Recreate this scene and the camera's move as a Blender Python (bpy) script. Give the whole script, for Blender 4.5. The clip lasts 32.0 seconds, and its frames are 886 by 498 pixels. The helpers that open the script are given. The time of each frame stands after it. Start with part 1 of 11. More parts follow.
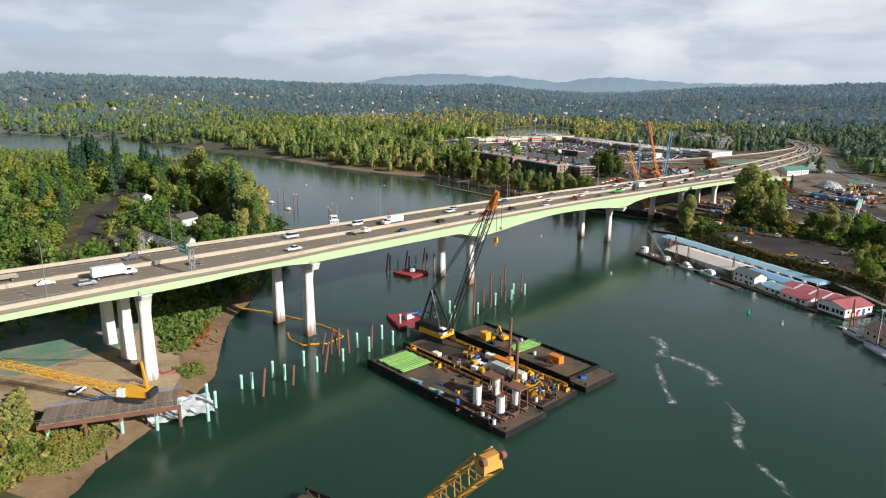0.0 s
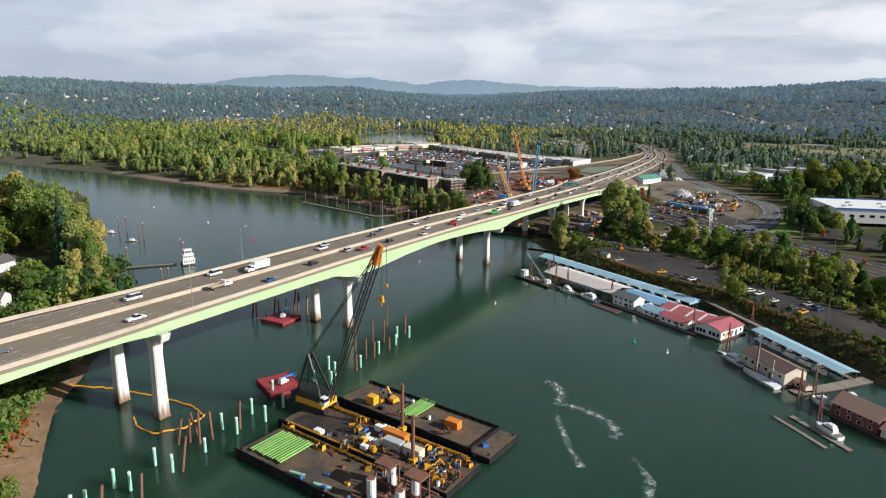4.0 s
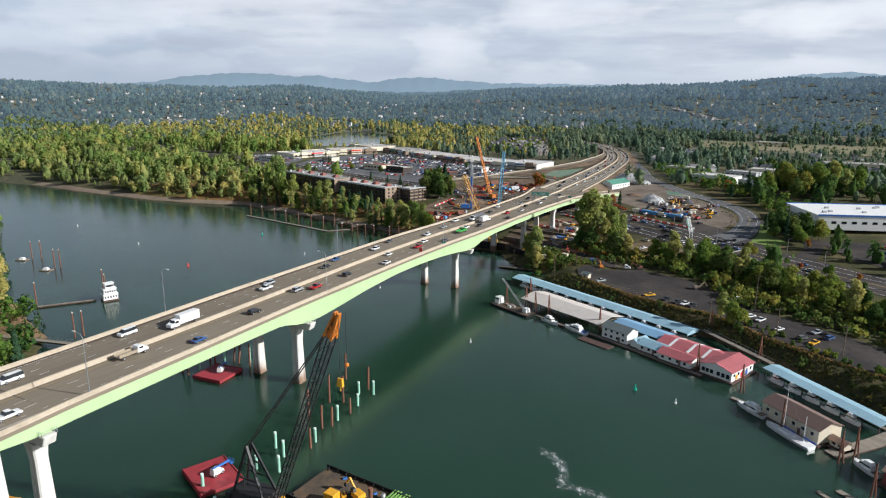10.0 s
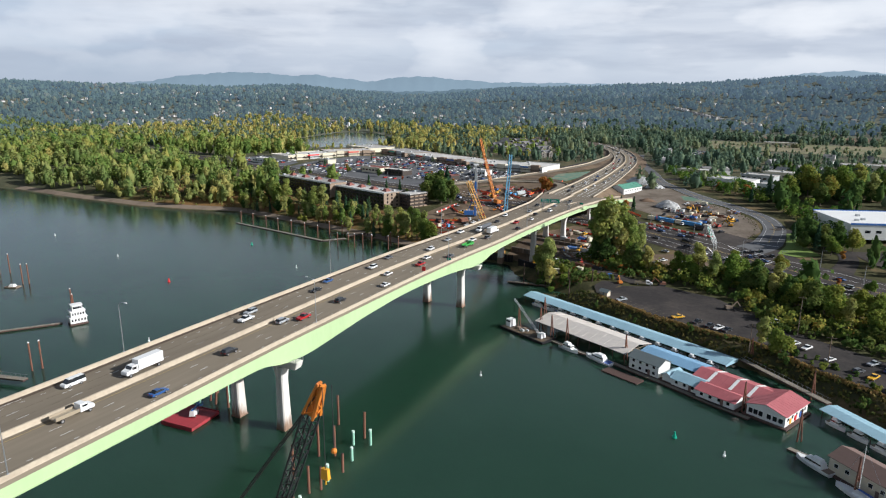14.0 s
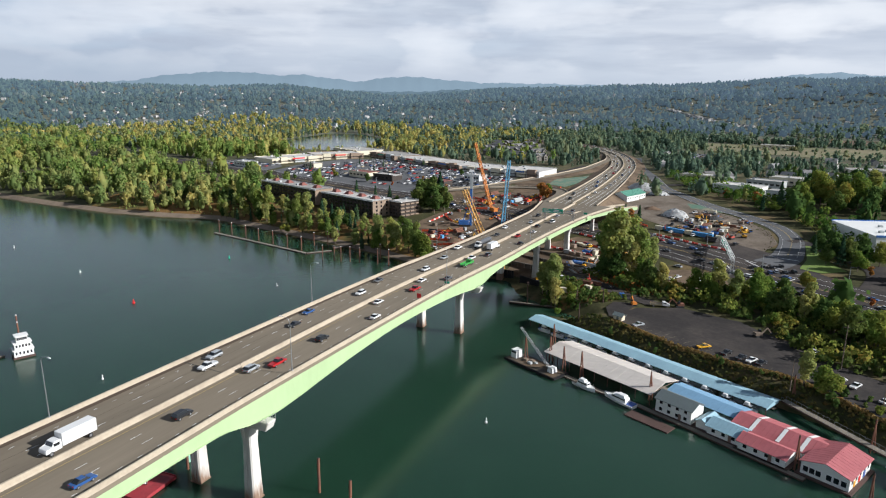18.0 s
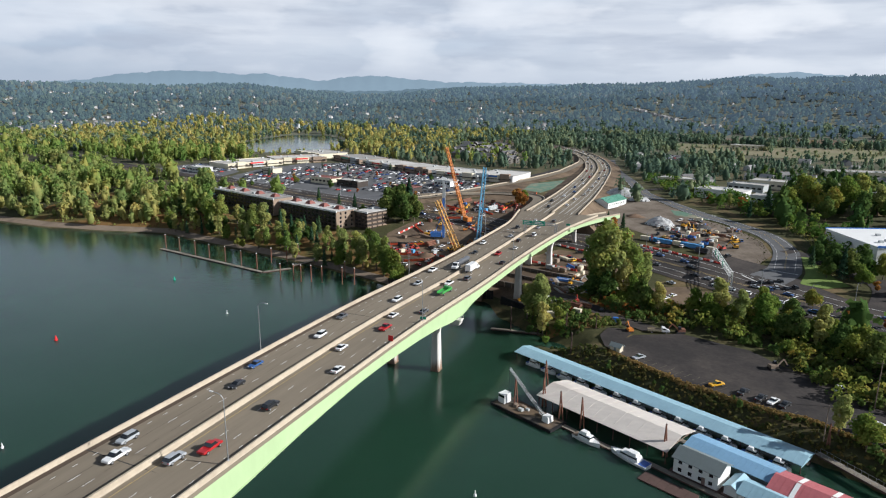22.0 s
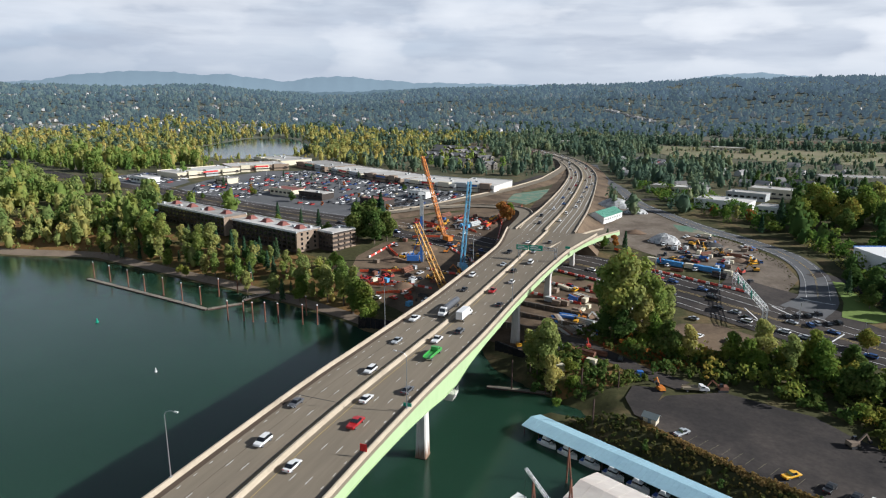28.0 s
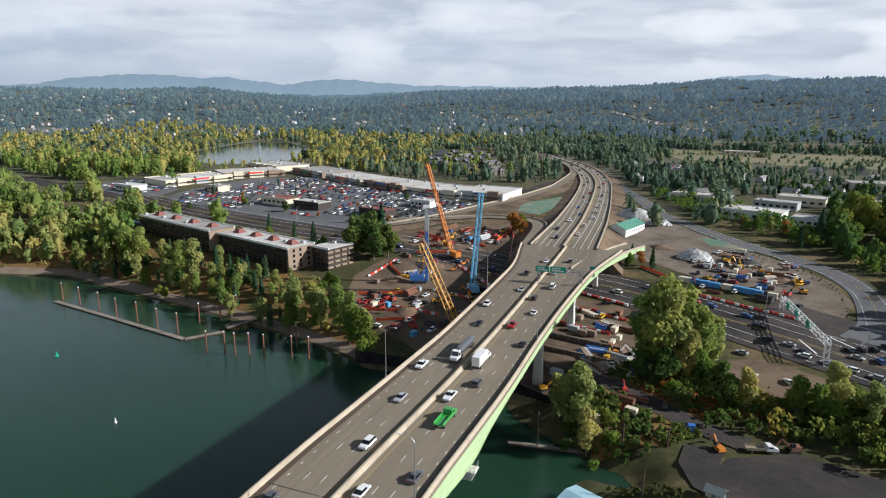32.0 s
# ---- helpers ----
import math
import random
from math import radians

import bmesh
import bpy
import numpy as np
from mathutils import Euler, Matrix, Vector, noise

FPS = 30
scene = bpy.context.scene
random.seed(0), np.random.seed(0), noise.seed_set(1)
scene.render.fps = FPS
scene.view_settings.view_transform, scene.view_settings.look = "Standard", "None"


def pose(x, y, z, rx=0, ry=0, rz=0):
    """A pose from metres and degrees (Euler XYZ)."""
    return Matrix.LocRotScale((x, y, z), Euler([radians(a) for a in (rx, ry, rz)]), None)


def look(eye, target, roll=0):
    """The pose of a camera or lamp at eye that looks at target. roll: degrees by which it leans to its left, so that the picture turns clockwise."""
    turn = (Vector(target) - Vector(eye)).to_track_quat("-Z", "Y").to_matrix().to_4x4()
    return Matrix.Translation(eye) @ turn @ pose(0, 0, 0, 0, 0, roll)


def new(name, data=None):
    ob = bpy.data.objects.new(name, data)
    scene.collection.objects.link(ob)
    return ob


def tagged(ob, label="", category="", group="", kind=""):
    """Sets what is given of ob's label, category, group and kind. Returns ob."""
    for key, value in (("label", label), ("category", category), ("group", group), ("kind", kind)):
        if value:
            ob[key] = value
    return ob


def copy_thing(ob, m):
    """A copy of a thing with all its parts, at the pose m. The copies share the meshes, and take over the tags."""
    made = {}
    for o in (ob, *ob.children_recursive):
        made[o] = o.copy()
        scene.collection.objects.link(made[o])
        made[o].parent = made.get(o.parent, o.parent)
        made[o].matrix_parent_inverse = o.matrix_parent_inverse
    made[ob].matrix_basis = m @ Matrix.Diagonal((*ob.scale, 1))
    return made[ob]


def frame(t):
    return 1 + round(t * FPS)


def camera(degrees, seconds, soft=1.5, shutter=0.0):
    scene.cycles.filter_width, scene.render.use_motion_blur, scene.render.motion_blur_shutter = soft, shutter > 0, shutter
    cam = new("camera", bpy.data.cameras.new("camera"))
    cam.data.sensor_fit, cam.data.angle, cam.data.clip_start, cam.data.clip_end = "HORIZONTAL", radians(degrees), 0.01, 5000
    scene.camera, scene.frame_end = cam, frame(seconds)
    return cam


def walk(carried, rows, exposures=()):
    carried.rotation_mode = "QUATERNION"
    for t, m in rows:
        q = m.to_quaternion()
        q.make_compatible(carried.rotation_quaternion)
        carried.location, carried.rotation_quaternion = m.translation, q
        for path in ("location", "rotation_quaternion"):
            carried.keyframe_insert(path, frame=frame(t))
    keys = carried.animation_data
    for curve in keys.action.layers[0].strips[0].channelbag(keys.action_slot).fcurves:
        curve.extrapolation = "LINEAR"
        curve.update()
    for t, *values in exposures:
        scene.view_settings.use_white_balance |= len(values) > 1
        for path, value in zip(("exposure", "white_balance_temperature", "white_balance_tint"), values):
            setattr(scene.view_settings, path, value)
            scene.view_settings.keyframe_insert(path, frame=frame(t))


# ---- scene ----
import colorsys
from functools import lru_cache

# ------------------------------------------------------------------ camera
cam = camera(70.54, 32.0, soft=1.15)
PATH = [
    (0, 180.34, -215.16, 83.59, 42.759, -13.467, 0.815),
    (0.5, 177.77, -213.11, 85.12, 40.409, -13.434, 0.851),
    (1, 175.33, -210.97, 86.61, 38.919, -13.408, 0.871),
    (1.5, 172.88, -208.79, 88.03, 37.326, -13.381, 0.875),
    (2, 170.40, -206.60, 89.38, 35.660, -13.353, 0.870),
    (2.5, 167.92, -204.39, 90.67, 34.150, -13.323, 0.868),
    (3, 165.46, -202.15, 91.93, 32.821, -13.299, 0.876),
    (3.5, 163.05, -199.85, 93.14, 31.521, -13.281, 0.884),
    (4, 160.68, -197.50, 94.26, 30.385, -13.268, 0.876),
    (4.5, 158.37, -195.07, 95.25, 29.444, -13.259, 0.839),
    (6.5, 150.01, -184.74, 97.74, 26.189, -13.273, 0.662),
    (7, 147.97, -181.92, 97.98, 26.199, -13.308, 0.628),
    (7.5, 145.94, -179.02, 98.09, 26.218, -13.341, 0.599),
    (8, 143.88, -176.03, 98.16, 26.211, -13.370, 0.575),
    (8.5, 141.75, -172.96, 98.25, 26.202, -13.394, 0.552),
    (9, 139.60, -169.79, 98.37, 26.164, -13.418, 0.525),
    (9.5, 137.47, -166.53, 98.53, 26.152, -13.444, 0.494),
    (10, 135.39, -163.20, 98.72, 26.145, -13.470, 0.464),
    (10.5, 133.32, -159.81, 98.91, 26.166, -13.496, 0.438),
    (11, 131.24, -156.39, 99.09, 26.154, -13.519, 0.419),
    (11.5, 129.13, -152.95, 99.22, 26.169, -13.535, 0.407),
    (12, 127.01, -149.49, 99.29, 26.116, -13.543, 0.405),
    (12.5, 124.90, -146.06, 99.29, 26.106, -13.545, 0.411),
    (13, 122.82, -142.67, 99.25, 26.070, -13.544, 0.418),
    (13.5, 120.77, -139.29, 99.21, 26.068, -13.540, 0.421),
    (14, 118.70, -135.90, 99.19, 26.012, -13.535, 0.416),
    (14.5, 116.58, -132.48, 99.17, 26.000, -13.530, 0.413),
    (16.5, 107.58, -118.69, 99.13, 25.747, -13.463, 0.571),
    (17, 105.46, -115.07, 99.33, 25.720, -13.471, 0.584),
    (17.5, 103.37, -111.42, 99.59, 25.517, -13.483, 0.590),
    (18, 101.22, -107.75, 99.86, 24.945, -13.491, 0.591),
    (18.5, 98.98, -104.02, 100.09, 24.338, -13.496, 0.587),
    (19, 96.65, -100.18, 100.31, 23.777, -13.501, 0.581),
    (19.5, 94.30, -96.24, 100.54, 23.287, -13.510, 0.573),
    (20, 91.98, -92.21, 100.76, 22.917, -13.521, 0.560),
    (20.5, 89.75, -88.09, 100.93, 22.797, -13.531, 0.544),
    (21, 87.61, -83.89, 101.04, 382.778, -13.536, 0.528),
    (21.5, 85.50, -79.64, 101.16, 22.498, -13.540, 0.521),
    (22, 83.34, -75.42, 101.32, 21.823, -13.542, 0.518),
    (22.5, 81.12, -71.25, 101.49, 381.242, -13.543, 0.517),
    (23, 78.87, -67.10, 101.62, 20.636, -13.539, 0.521),
    (23.5, 76.63, -62.90, 101.67, 379.989, -13.530, 0.531),
    (24, 74.40, -58.61, 101.65, 19.503, -13.515, 0.542),
    (24.5, 72.20, -54.28, 101.65, 19.191, -13.500, 0.547),
    (25, 70.06, -49.99, 101.71, 19.055, -13.491, 0.545),
    (25.5, 67.95, -45.75, 101.80, 19.019, -13.487, 0.539),
    (27.5, 59.62, -28.72, 102.30, 378.965, -13.479, 0.432),
    (28, 57.54, -24.29, 102.31, 18.957, -13.459, 0.413),
    (28.5, 55.49, -19.84, 102.28, 18.938, -13.434, 0.406),
    (29, 53.45, -15.46, 102.20, 18.952, -13.405, 0.406),
    (29.5, 51.41, -11.19, 102.10, 378.940, -13.373, 0.405),
    (30, 49.40, -6.95, 101.97, 18.952, -13.338, 0.397),
    (30.5, 47.43, -2.69, 101.83, 378.944, -13.304, 0.375),
    (31, 45.53, 1.59, 101.70, 18.969, -13.270, 0.345),
    (31.5, 43.75, 5.88, 101.63, 18.979, -13.236, 0.316),
    (32, 42.12, 10.16, 101.65, 379.061, -13.201, 0.299),
]


def ahead_of(x, y, z, yaw, pitch):
    a, p = radians(yaw), radians(pitch)
    return (x - 100 * math.sin(a) * math.cos(p), y + 100 * math.cos(a) * math.cos(p), z + 100 * math.sin(p))


walk(cam, [(t, look((x, y, z), ahead_of(x, y, z, yaw, pitch), roll)) for t, x, y, z, yaw, pitch, roll in PATH], [(0.0, 0.30, 6300, 10), (3.0, 0.29, 6250, 10), (9.0, 0.26, 6080, 10), (32.0, 0.26, 6050, 10)])

# ------------------------------------------------------------------ light
SUN_AZ, SUN_EL = 78.0, 27.0          # degrees: clockwise from +y to the sun, and up
world = bpy.data.worlds.new("sky")
scene.world = world
world.use_nodes = True
wt = world.node_tree
wt.nodes.clear()
w_out = wt.nodes.new("ShaderNodeOutputWorld")
w_bg = wt.nodes.new("ShaderNodeBackground")
w_sky = wt.nodes.new("ShaderNodeTexSky")
w_sky.sky_type = "NISHITA"
w_sky.sun_disc = False
w_sky.sun_elevation = radians(SUN_EL)
w_sky.sun_rotation = radians(SUN_AZ)
w_sky.altitude = 60
w_sky.air_density, w_sky.dust_density, w_sky.ozone_density = 1.0, 1.6, 1.0
w_tc = wt.nodes.new("ShaderNodeTexCoord")
w_sep = wt.nodes.new("ShaderNodeSeparateXYZ")
wt.links.new(w_tc.outputs["Generated"], w_sep.inputs[0])


def w_math(op, a, b=None, c=None):
    n = wt.nodes.new("ShaderNodeMath")
    n.operation = op
    for i, v in enumerate((a, b, c)):
        if v is None:
            continue
        if isinstance(v, (int, float)):
            n.inputs[i].default_value = v
        else:
            wt.links.new(v, n.inputs[i])
    return n.outputs[0]


def w_ramp(fac, *stops):
    n = wt.nodes.new("ShaderNodeValToRGB")
    wt.links.new(fac, n.inputs[0])
    while len(n.color_ramp.elements) < len(stops):
        n.color_ramp.elements.new(0.5)
    for e, (p, col) in zip(n.color_ramp.elements, stops):
        e.position = p
        e.color = (*col, 1)
    return n.outputs[0]


def w_mix(fac, a, b):
    n = wt.nodes.new("ShaderNodeMix")
    n.data_type = "RGBA"
    for sock, v in ((n.inputs["Factor"], fac), (n.inputs["A"], a), (n.inputs["B"], b)):
        if isinstance(v, tuple):
            sock.default_value = (*v, 1)
        elif isinstance(v, (int, float)):
            sock.default_value = v
        else:
            wt.links.new(v, sock)
    return n.outputs["Result"]


# clouds: soft heaps low over the horizon, thinning out overhead
w_dir = wt.nodes.new("ShaderNodeMapping")
w_dir.inputs["Scale"].default_value = (1.0, 1.0, 2.7)
wt.links.new(w_tc.outputs["Generated"], w_dir.inputs[0])


def w_noise(scale, detail, rough, off, twist=0.0, squash=(1, 1, 1)):
    m = wt.nodes.new("ShaderNodeMapping")
    wt.links.new(w_dir.outputs[0], m.inputs[0])
    m.inputs["Location"].default_value = off
    m.inputs["Scale"].default_value = squash
    n = wt.nodes.new("ShaderNodeTexNoise")
    wt.links.new(m.outputs[0], n.inputs["Vector"])
    n.inputs["Scale"].default_value = scale
    n.inputs["Detail"].default_value = detail
    n.inputs["Roughness"].default_value = rough
    n.inputs["Distortion"].default_value = twist
    return n.outputs["Fac"]


w_el = w_sep.outputs[2]
w_big = w_noise(3.0, 5, 0.5, (3.1, 0.4, 0.3), 0.1)
w_heap = w_noise(7.0, 5, 0.45, (1.7, 5.2, 2.0), 0.0)
w_band = w_noise(2.6, 5, 0.55, (8.3, 1.1, 0.7), 0.0, (1.0, 1.0, 4.5))
w_shade = w_noise(6.5, 5, 0.5, (5.1, 9.2, 1.4), 0.0, (1.0, 1.0, 2.4))
# towards the sun the cloud is thicker and brighter
w_sunward = w_math("ADD", w_math("MULTIPLY", w_sep.outputs[0], 0.5 * math.sin(radians(SUN_AZ))), w_math("ADD", w_math("MULTIPLY", w_sep.outputs[1], 0.5 * math.cos(radians(SUN_AZ))), 0.5))
w_sheet = w_ramp(w_math("ADD", w_big, w_math("MULTIPLY", w_sunward, 0.50)), (0.50, (0, 0, 0)), (0.80, (1, 1, 1)))
w_layer = w_ramp(w_band, (0.40, (0, 0, 0)), (0.64, (0.6, 0.6, 0.6)))
w_puff = w_ramp(w_math("ADD", w_heap, w_math("MULTIPLY", w_sunward, 0.06)), (0.50, (0, 0, 0)), (0.57, (0.55, 0.55, 0.55)), (0.70, (1, 1, 1)))
w_dark = w_ramp(w_shade, (0.47, (0, 0, 0)), (0.66, (0.75, 0.75, 0.75)))
w_blue = w_ramp(w_el, (0.0, (0.42, 0.49, 0.58)), (0.10, (0.50, 0.58, 0.69)), (0.18, (0.38, 0.46, 0.57)), (0.45, (0.22, 0.26, 0.315)), (0.75, (0.03, 0.05, 0.09)))
w_haze = w_ramp(w_el, (0.0, (0.9, 0.9, 0.9)), (0.03, (0.55, 0.55, 0.55)), (0.075, (0, 0, 0)))
w_thin = w_ramp(w_el, (0.16, (1, 1, 1)), (0.38, (0.06, 0.06, 0.06)))
w_low = w_ramp(w_el, (0.02, (0.25, 0.25, 0.25)), (0.05, (1, 1, 1)), (0.125, (1, 1, 1)), (0.16, (0.55, 0.55, 0.55)))
w_nish = wt.nodes.new("ShaderNodeVectorMath")
w_nish.operation = "SCALE"
wt.links.new(w_sky.outputs[0], w_nish.inputs[0])
w_nish.inputs["Scale"].default_value = 0.055
w_col = w_mix(0.85, w_nish.outputs[0], w_blue)
w_col = w_mix(w_math("MULTIPLY", w_sheet, w_thin), w_col, (0.66, 0.685, 0.72))
w_col = w_mix(w_math("MULTIPLY", w_layer, w_thin), w_col, (0.49, 0.53, 0.60))
w_col = w_mix(w_math("MULTIPLY", w_dark, w_math("MULTIPLY", w_thin, 0.8)), w_col, (0.42, 0.46, 0.53))
w_col = w_mix(w_math("MULTIPLY", w_math("MULTIPLY", w_puff, w_math("ADD", w_math("MULTIPLY", w_sunward, 0.75), 0.30)), w_math("MULTIPLY", w_thin, w_low)), w_col, (0.88, 0.875, 0.87))
w_col = w_mix(w_haze, w_col, w_mix(w_sunward, (0.36, 0.42, 0.50), (0.68, 0.71, 0.75)))
wt.links.new(w_col, w_bg.inputs["Color"])
w_bg.inputs["Strength"].default_value = 0.92
wt.links.new(w_bg.outputs[0], w_out.inputs[0])

sun = new("sun", bpy.data.lights.new("sun", "SUN"))
sun.data.energy, sun.data.angle, sun.data.color = 5.6, radians(0.6), (1.0, 0.955, 0.885)
sun_way = Vector((math.sin(radians(SUN_AZ)) * math.cos(radians(SUN_EL)), math.cos(radians(SUN_AZ)) * math.cos(radians(SUN_EL)), math.sin(radians(SUN_EL))))
sun.matrix_world = look(tuple(sun_way * 300), (0, 0, 0))
tagged(sun, "low warm autumn sun", "sun", kind="structure")

# ------------------------------------------------------------------ materials


def stain(name, base, rough=0.7, vary=0.18, fine=2.0, coarse=0.05, bump=0.0, bump_scale=8.0, metal=0.0, obj_vary=0.0, island=0.0, second=None, spec=0.5, stretch=None):
    """A surface with grain at two scales, optional relief, and a second colour that shows in patches."""
    m = bpy.data.materials.new(name)
    m.use_nodes = True
    nt = m.node_tree
    b = nt.nodes["Principled BSDF"]
    b.inputs["Roughness"].default_value = rough
    b.inputs["Metallic"].default_value = metal
    b.inputs["Specular IOR Level"].default_value = spec
    geo = nt.nodes.new("ShaderNodeNewGeometry")
    pos = geo.outputs["Position"]
    if stretch:
        mp = nt.nodes.new("ShaderNodeMapping")
        mp.inputs["Scale"].default_value = stretch
        nt.links.new(pos, mp.inputs[0])
        pos = mp.outputs[0]

    def noi(scale, detail=4):
        n = nt.nodes.new("ShaderNodeTexNoise")
        n.inputs["Scale"].default_value = scale
        n.inputs["Detail"].default_value = detail
        n.inputs["Roughness"].default_value = 0.6
        nt.links.new(pos, n.inputs["Vector"])
        return n.outputs["Fac"]

    def calc(op, a, c):
        n = nt.nodes.new("ShaderNodeMath")
        n.operation = op
        for i, v in enumerate((a, c)):
            if isinstance(v, (int, float)):
                n.inputs[i].default_value = v
            else:
                nt.links.new(v, n.inputs[i])
        return n.outputs[0]

    f_fine, f_coarse = noi(fine), noi(coarse, 5)
    mixed = calc("ADD", calc("MULTIPLY", f_fine, 0.5), calc("MULTIPLY", f_coarse, 0.5))
    k = calc("ADD", calc("MULTIPLY", calc("SUBTRACT", mixed, 0.5), 4 * vary), 1.0)
    if obj_vary:
        oi = nt.nodes.new("ShaderNodeObjectInfo")
        k = calc("MULTIPLY", k, calc("ADD", calc("MULTIPLY", oi.outputs["Random"], 2 * obj_vary), 1 - obj_vary))
    if island:
        k = calc("MULTIPLY", k, calc("ADD", calc("MULTIPLY", geo.outputs["Random Per Island"], 2 * island), 1 - island))
    col = None
    if second:
        ramp = nt.nodes.new("ShaderNodeValToRGB")
        src = f_coarse
        if second[1] == "island":
            src = geo.outputs["Random Per Island"]
        elif second[1] == "object":
            oi2 = nt.nodes.new("ShaderNodeObjectInfo")
            src = oi2.outputs["Random"]
        ramp.color_ramp.elements[0].position, ramp.color_ramp.elements[1].position = second[2], second[3]
        ramp.color_ramp.elements[0].color, ramp.color_ramp.elements[1].color = (*base, 1), (*second[0], 1)
        if len(second) > 4:
            e = ramp.color_ramp.elements.new(second[5])
            e.color = (*second[4], 1)
        nt.links.new(src, ramp.inputs[0])
        col = ramp.outputs[0]
    sc = nt.nodes.new("ShaderNodeVectorMath")
    sc.operation = "SCALE"
    if col is None:
        sc.inputs[0].default_value = base
    else:
        nt.links.new(col, sc.inputs[0])
    nt.links.new(k, sc.inputs["Scale"])
    nt.links.new(sc.outputs[0], b.inputs["Base Color"])
    if bump:
        bn = nt.nodes.new("ShaderNodeBump")
        bn.inputs["Strength"].default_value = min(1.0, bump)
        bn.inputs["Distance"].default_value = 0.1 * max(1.0, bump)
        nt.links.new(noi(bump_scale), bn.inputs["Height"])
        nt.links.new(bn.outputs[0], b.inputs["Normal"])
    return m


M_GROUND = stain("ground_cover", (0.066, 0.066, 0.030), 0.95, 0.5, 0.6, 0.06, 0.6, 0.8, second=((0.135, 0.098, 0.052), "coarse", 0.50, 0.68), spec=0.1)
M_SAND = stain("river_sand", (0.27, 0.178, 0.100), 0.95, 0.3, 0.9, 0.06, 0.4, 1.5, second=((0.14, 0.092, 0.052), "coarse", 0.4, 0.65), spec=0.1)
M_DIRT = stain("site_dirt", (0.185, 0.135, 0.092), 0.95, 0.3, 0.7, 0.05, 0.4, 1.2, second=((0.095, 0.070, 0.050), "coarse", 0.42, 0.6), spec=0.1)
M_ASPHALT = stain("asphalt", (0.036, 0.032, 0.031), 0.9, 0.34, 0.8, 0.05, 0.0, second=((0.064, 0.054, 0.048), "coarse", 0.4, 0.66), spec=0.2)
M_DECK = stain("deck_concrete", (0.222, 0.186, 0.138), 0.85, 0.20, 0.5, 0.04, second=((0.160, 0.134, 0.100), "coarse", 0.4, 0.62), stretch=(1.6, 0.12, 1), spec=0.25)
M_BARRIER = stain("barrier_concrete", (0.43, 0.365, 0.28), 0.85, 0.2, 1.2, 0.12, second=((0.30, 0.25, 0.19), "coarse", 0.45, 0.7), spec=0.25)
M_COLUMN = stain("column_concrete", (0.62, 0.60, 0.56), 0.85, 0.16, 0.8, 0.15, 0.25, 3, second=((0.44, 0.40, 0.36), "coarse", 0.5, 0.72), stretch=(1, 1, 0.25), spec=0.25)
# the river leaves a ragged brown tide mark and streaks on the column feet
_nt = M_COLUMN.node_tree
_b = _nt.nodes["Principled BSDF"]
_geo, _sep = _nt.nodes.new("ShaderNodeNewGeometry"), _nt.nodes.new("ShaderNodeSeparateXYZ")
_nt.links.new(_geo.outputs["Position"], _sep.inputs[0])
_map, _no = _nt.nodes.new("ShaderNodeMapping"), _nt.nodes.new("ShaderNodeTexNoise")
_map.inputs["Scale"].default_value = (1.0, 1.0, 0.12)
_no.inputs["Scale"].default_value, _no.inputs["Detail"].default_value = 1.3, 5
_nt.links.new(_geo.outputs["Position"], _map.inputs[0])
_nt.links.new(_map.outputs[0], _no.inputs["Vector"])
_ma = _nt.nodes.new("ShaderNodeMath")
_ma.operation = "MULTIPLY_ADD"
_ma.inputs[1].default_value = -9.0
_nt.links.new(_no.outputs["Fac"], _ma.inputs[0])
_nt.links.new(_sep.outputs[2], _ma.inputs[2])
_rng = _nt.nodes.new("ShaderNodeMapRange")
_rng.inputs["From Min"].default_value, _rng.inputs["From Max"].default_value = -3.4, 0.6
_rng.inputs["To Min"].default_value, _rng.inputs["To Max"].default_value = 0.92, 0.0
_nt.links.new(_ma.outputs[0], _rng.inputs["Value"])
_mx = _nt.nodes.new("ShaderNodeMix")
_mx.data_type = "RGBA"
_nt.links.new(_rng.outputs[0], _mx.inputs["Factor"])
_nt.links.new(_b.inputs["Base Color"].links[0].from_socket, _mx.inputs["A"])
_mx.inputs["B"].default_value = (0.20, 0.115, 0.07, 1)
_nt.links.new(_mx.outputs["Result"], _b.inputs["Base Color"])
M_TIDE = stain("tide_stain", (0.20, 0.13, 0.09), 0.9, 0.3, 1.5, 0.3, spec=0.2)
M_GREEN = stain("girder_green_paint", (0.40, 0.525, 0.29), 0.5, 0.09, 0.5, 0.06, second=((0.345, 0.455, 0.25), "coarse", 0.45, 0.7), stretch=(1, 1, 0.4), spec=0.4)
M_LINE = stain("lane_paint", (0.72, 0.72, 0.70), 0.7, 0.18, 3, 0.4)
M_YELLOWLINE = stain("yellow_lane_paint", (0.40, 0.29, 0.10), 0.7, 0.2, 3, 0.4)
M_STEEL = stain("galvanised_steel", (0.42, 0.43, 0.44), 0.45, 0.12, 3, 0.4, metal=0.8)
M_DARK = stain("dark_rubber", (0.02, 0.02, 0.022), 0.8, 0.2, 3, 0.4)
M_ASPHALT_JOINT = stain("joint_filler", (0.03, 0.028, 0.026), 0.9, 0.2)
M_SIGN = stain("sign_green", (0.01, 0.34, 0.22), 0.5, 0.06)
M_RED = stain("sign_red", (0.62, 0.02, 0.02), 0.5, 0.08)
M_WHITE = stain("white_paint", (0.78, 0.78, 0.76), 0.55, 0.07, 1.0, 0.2)

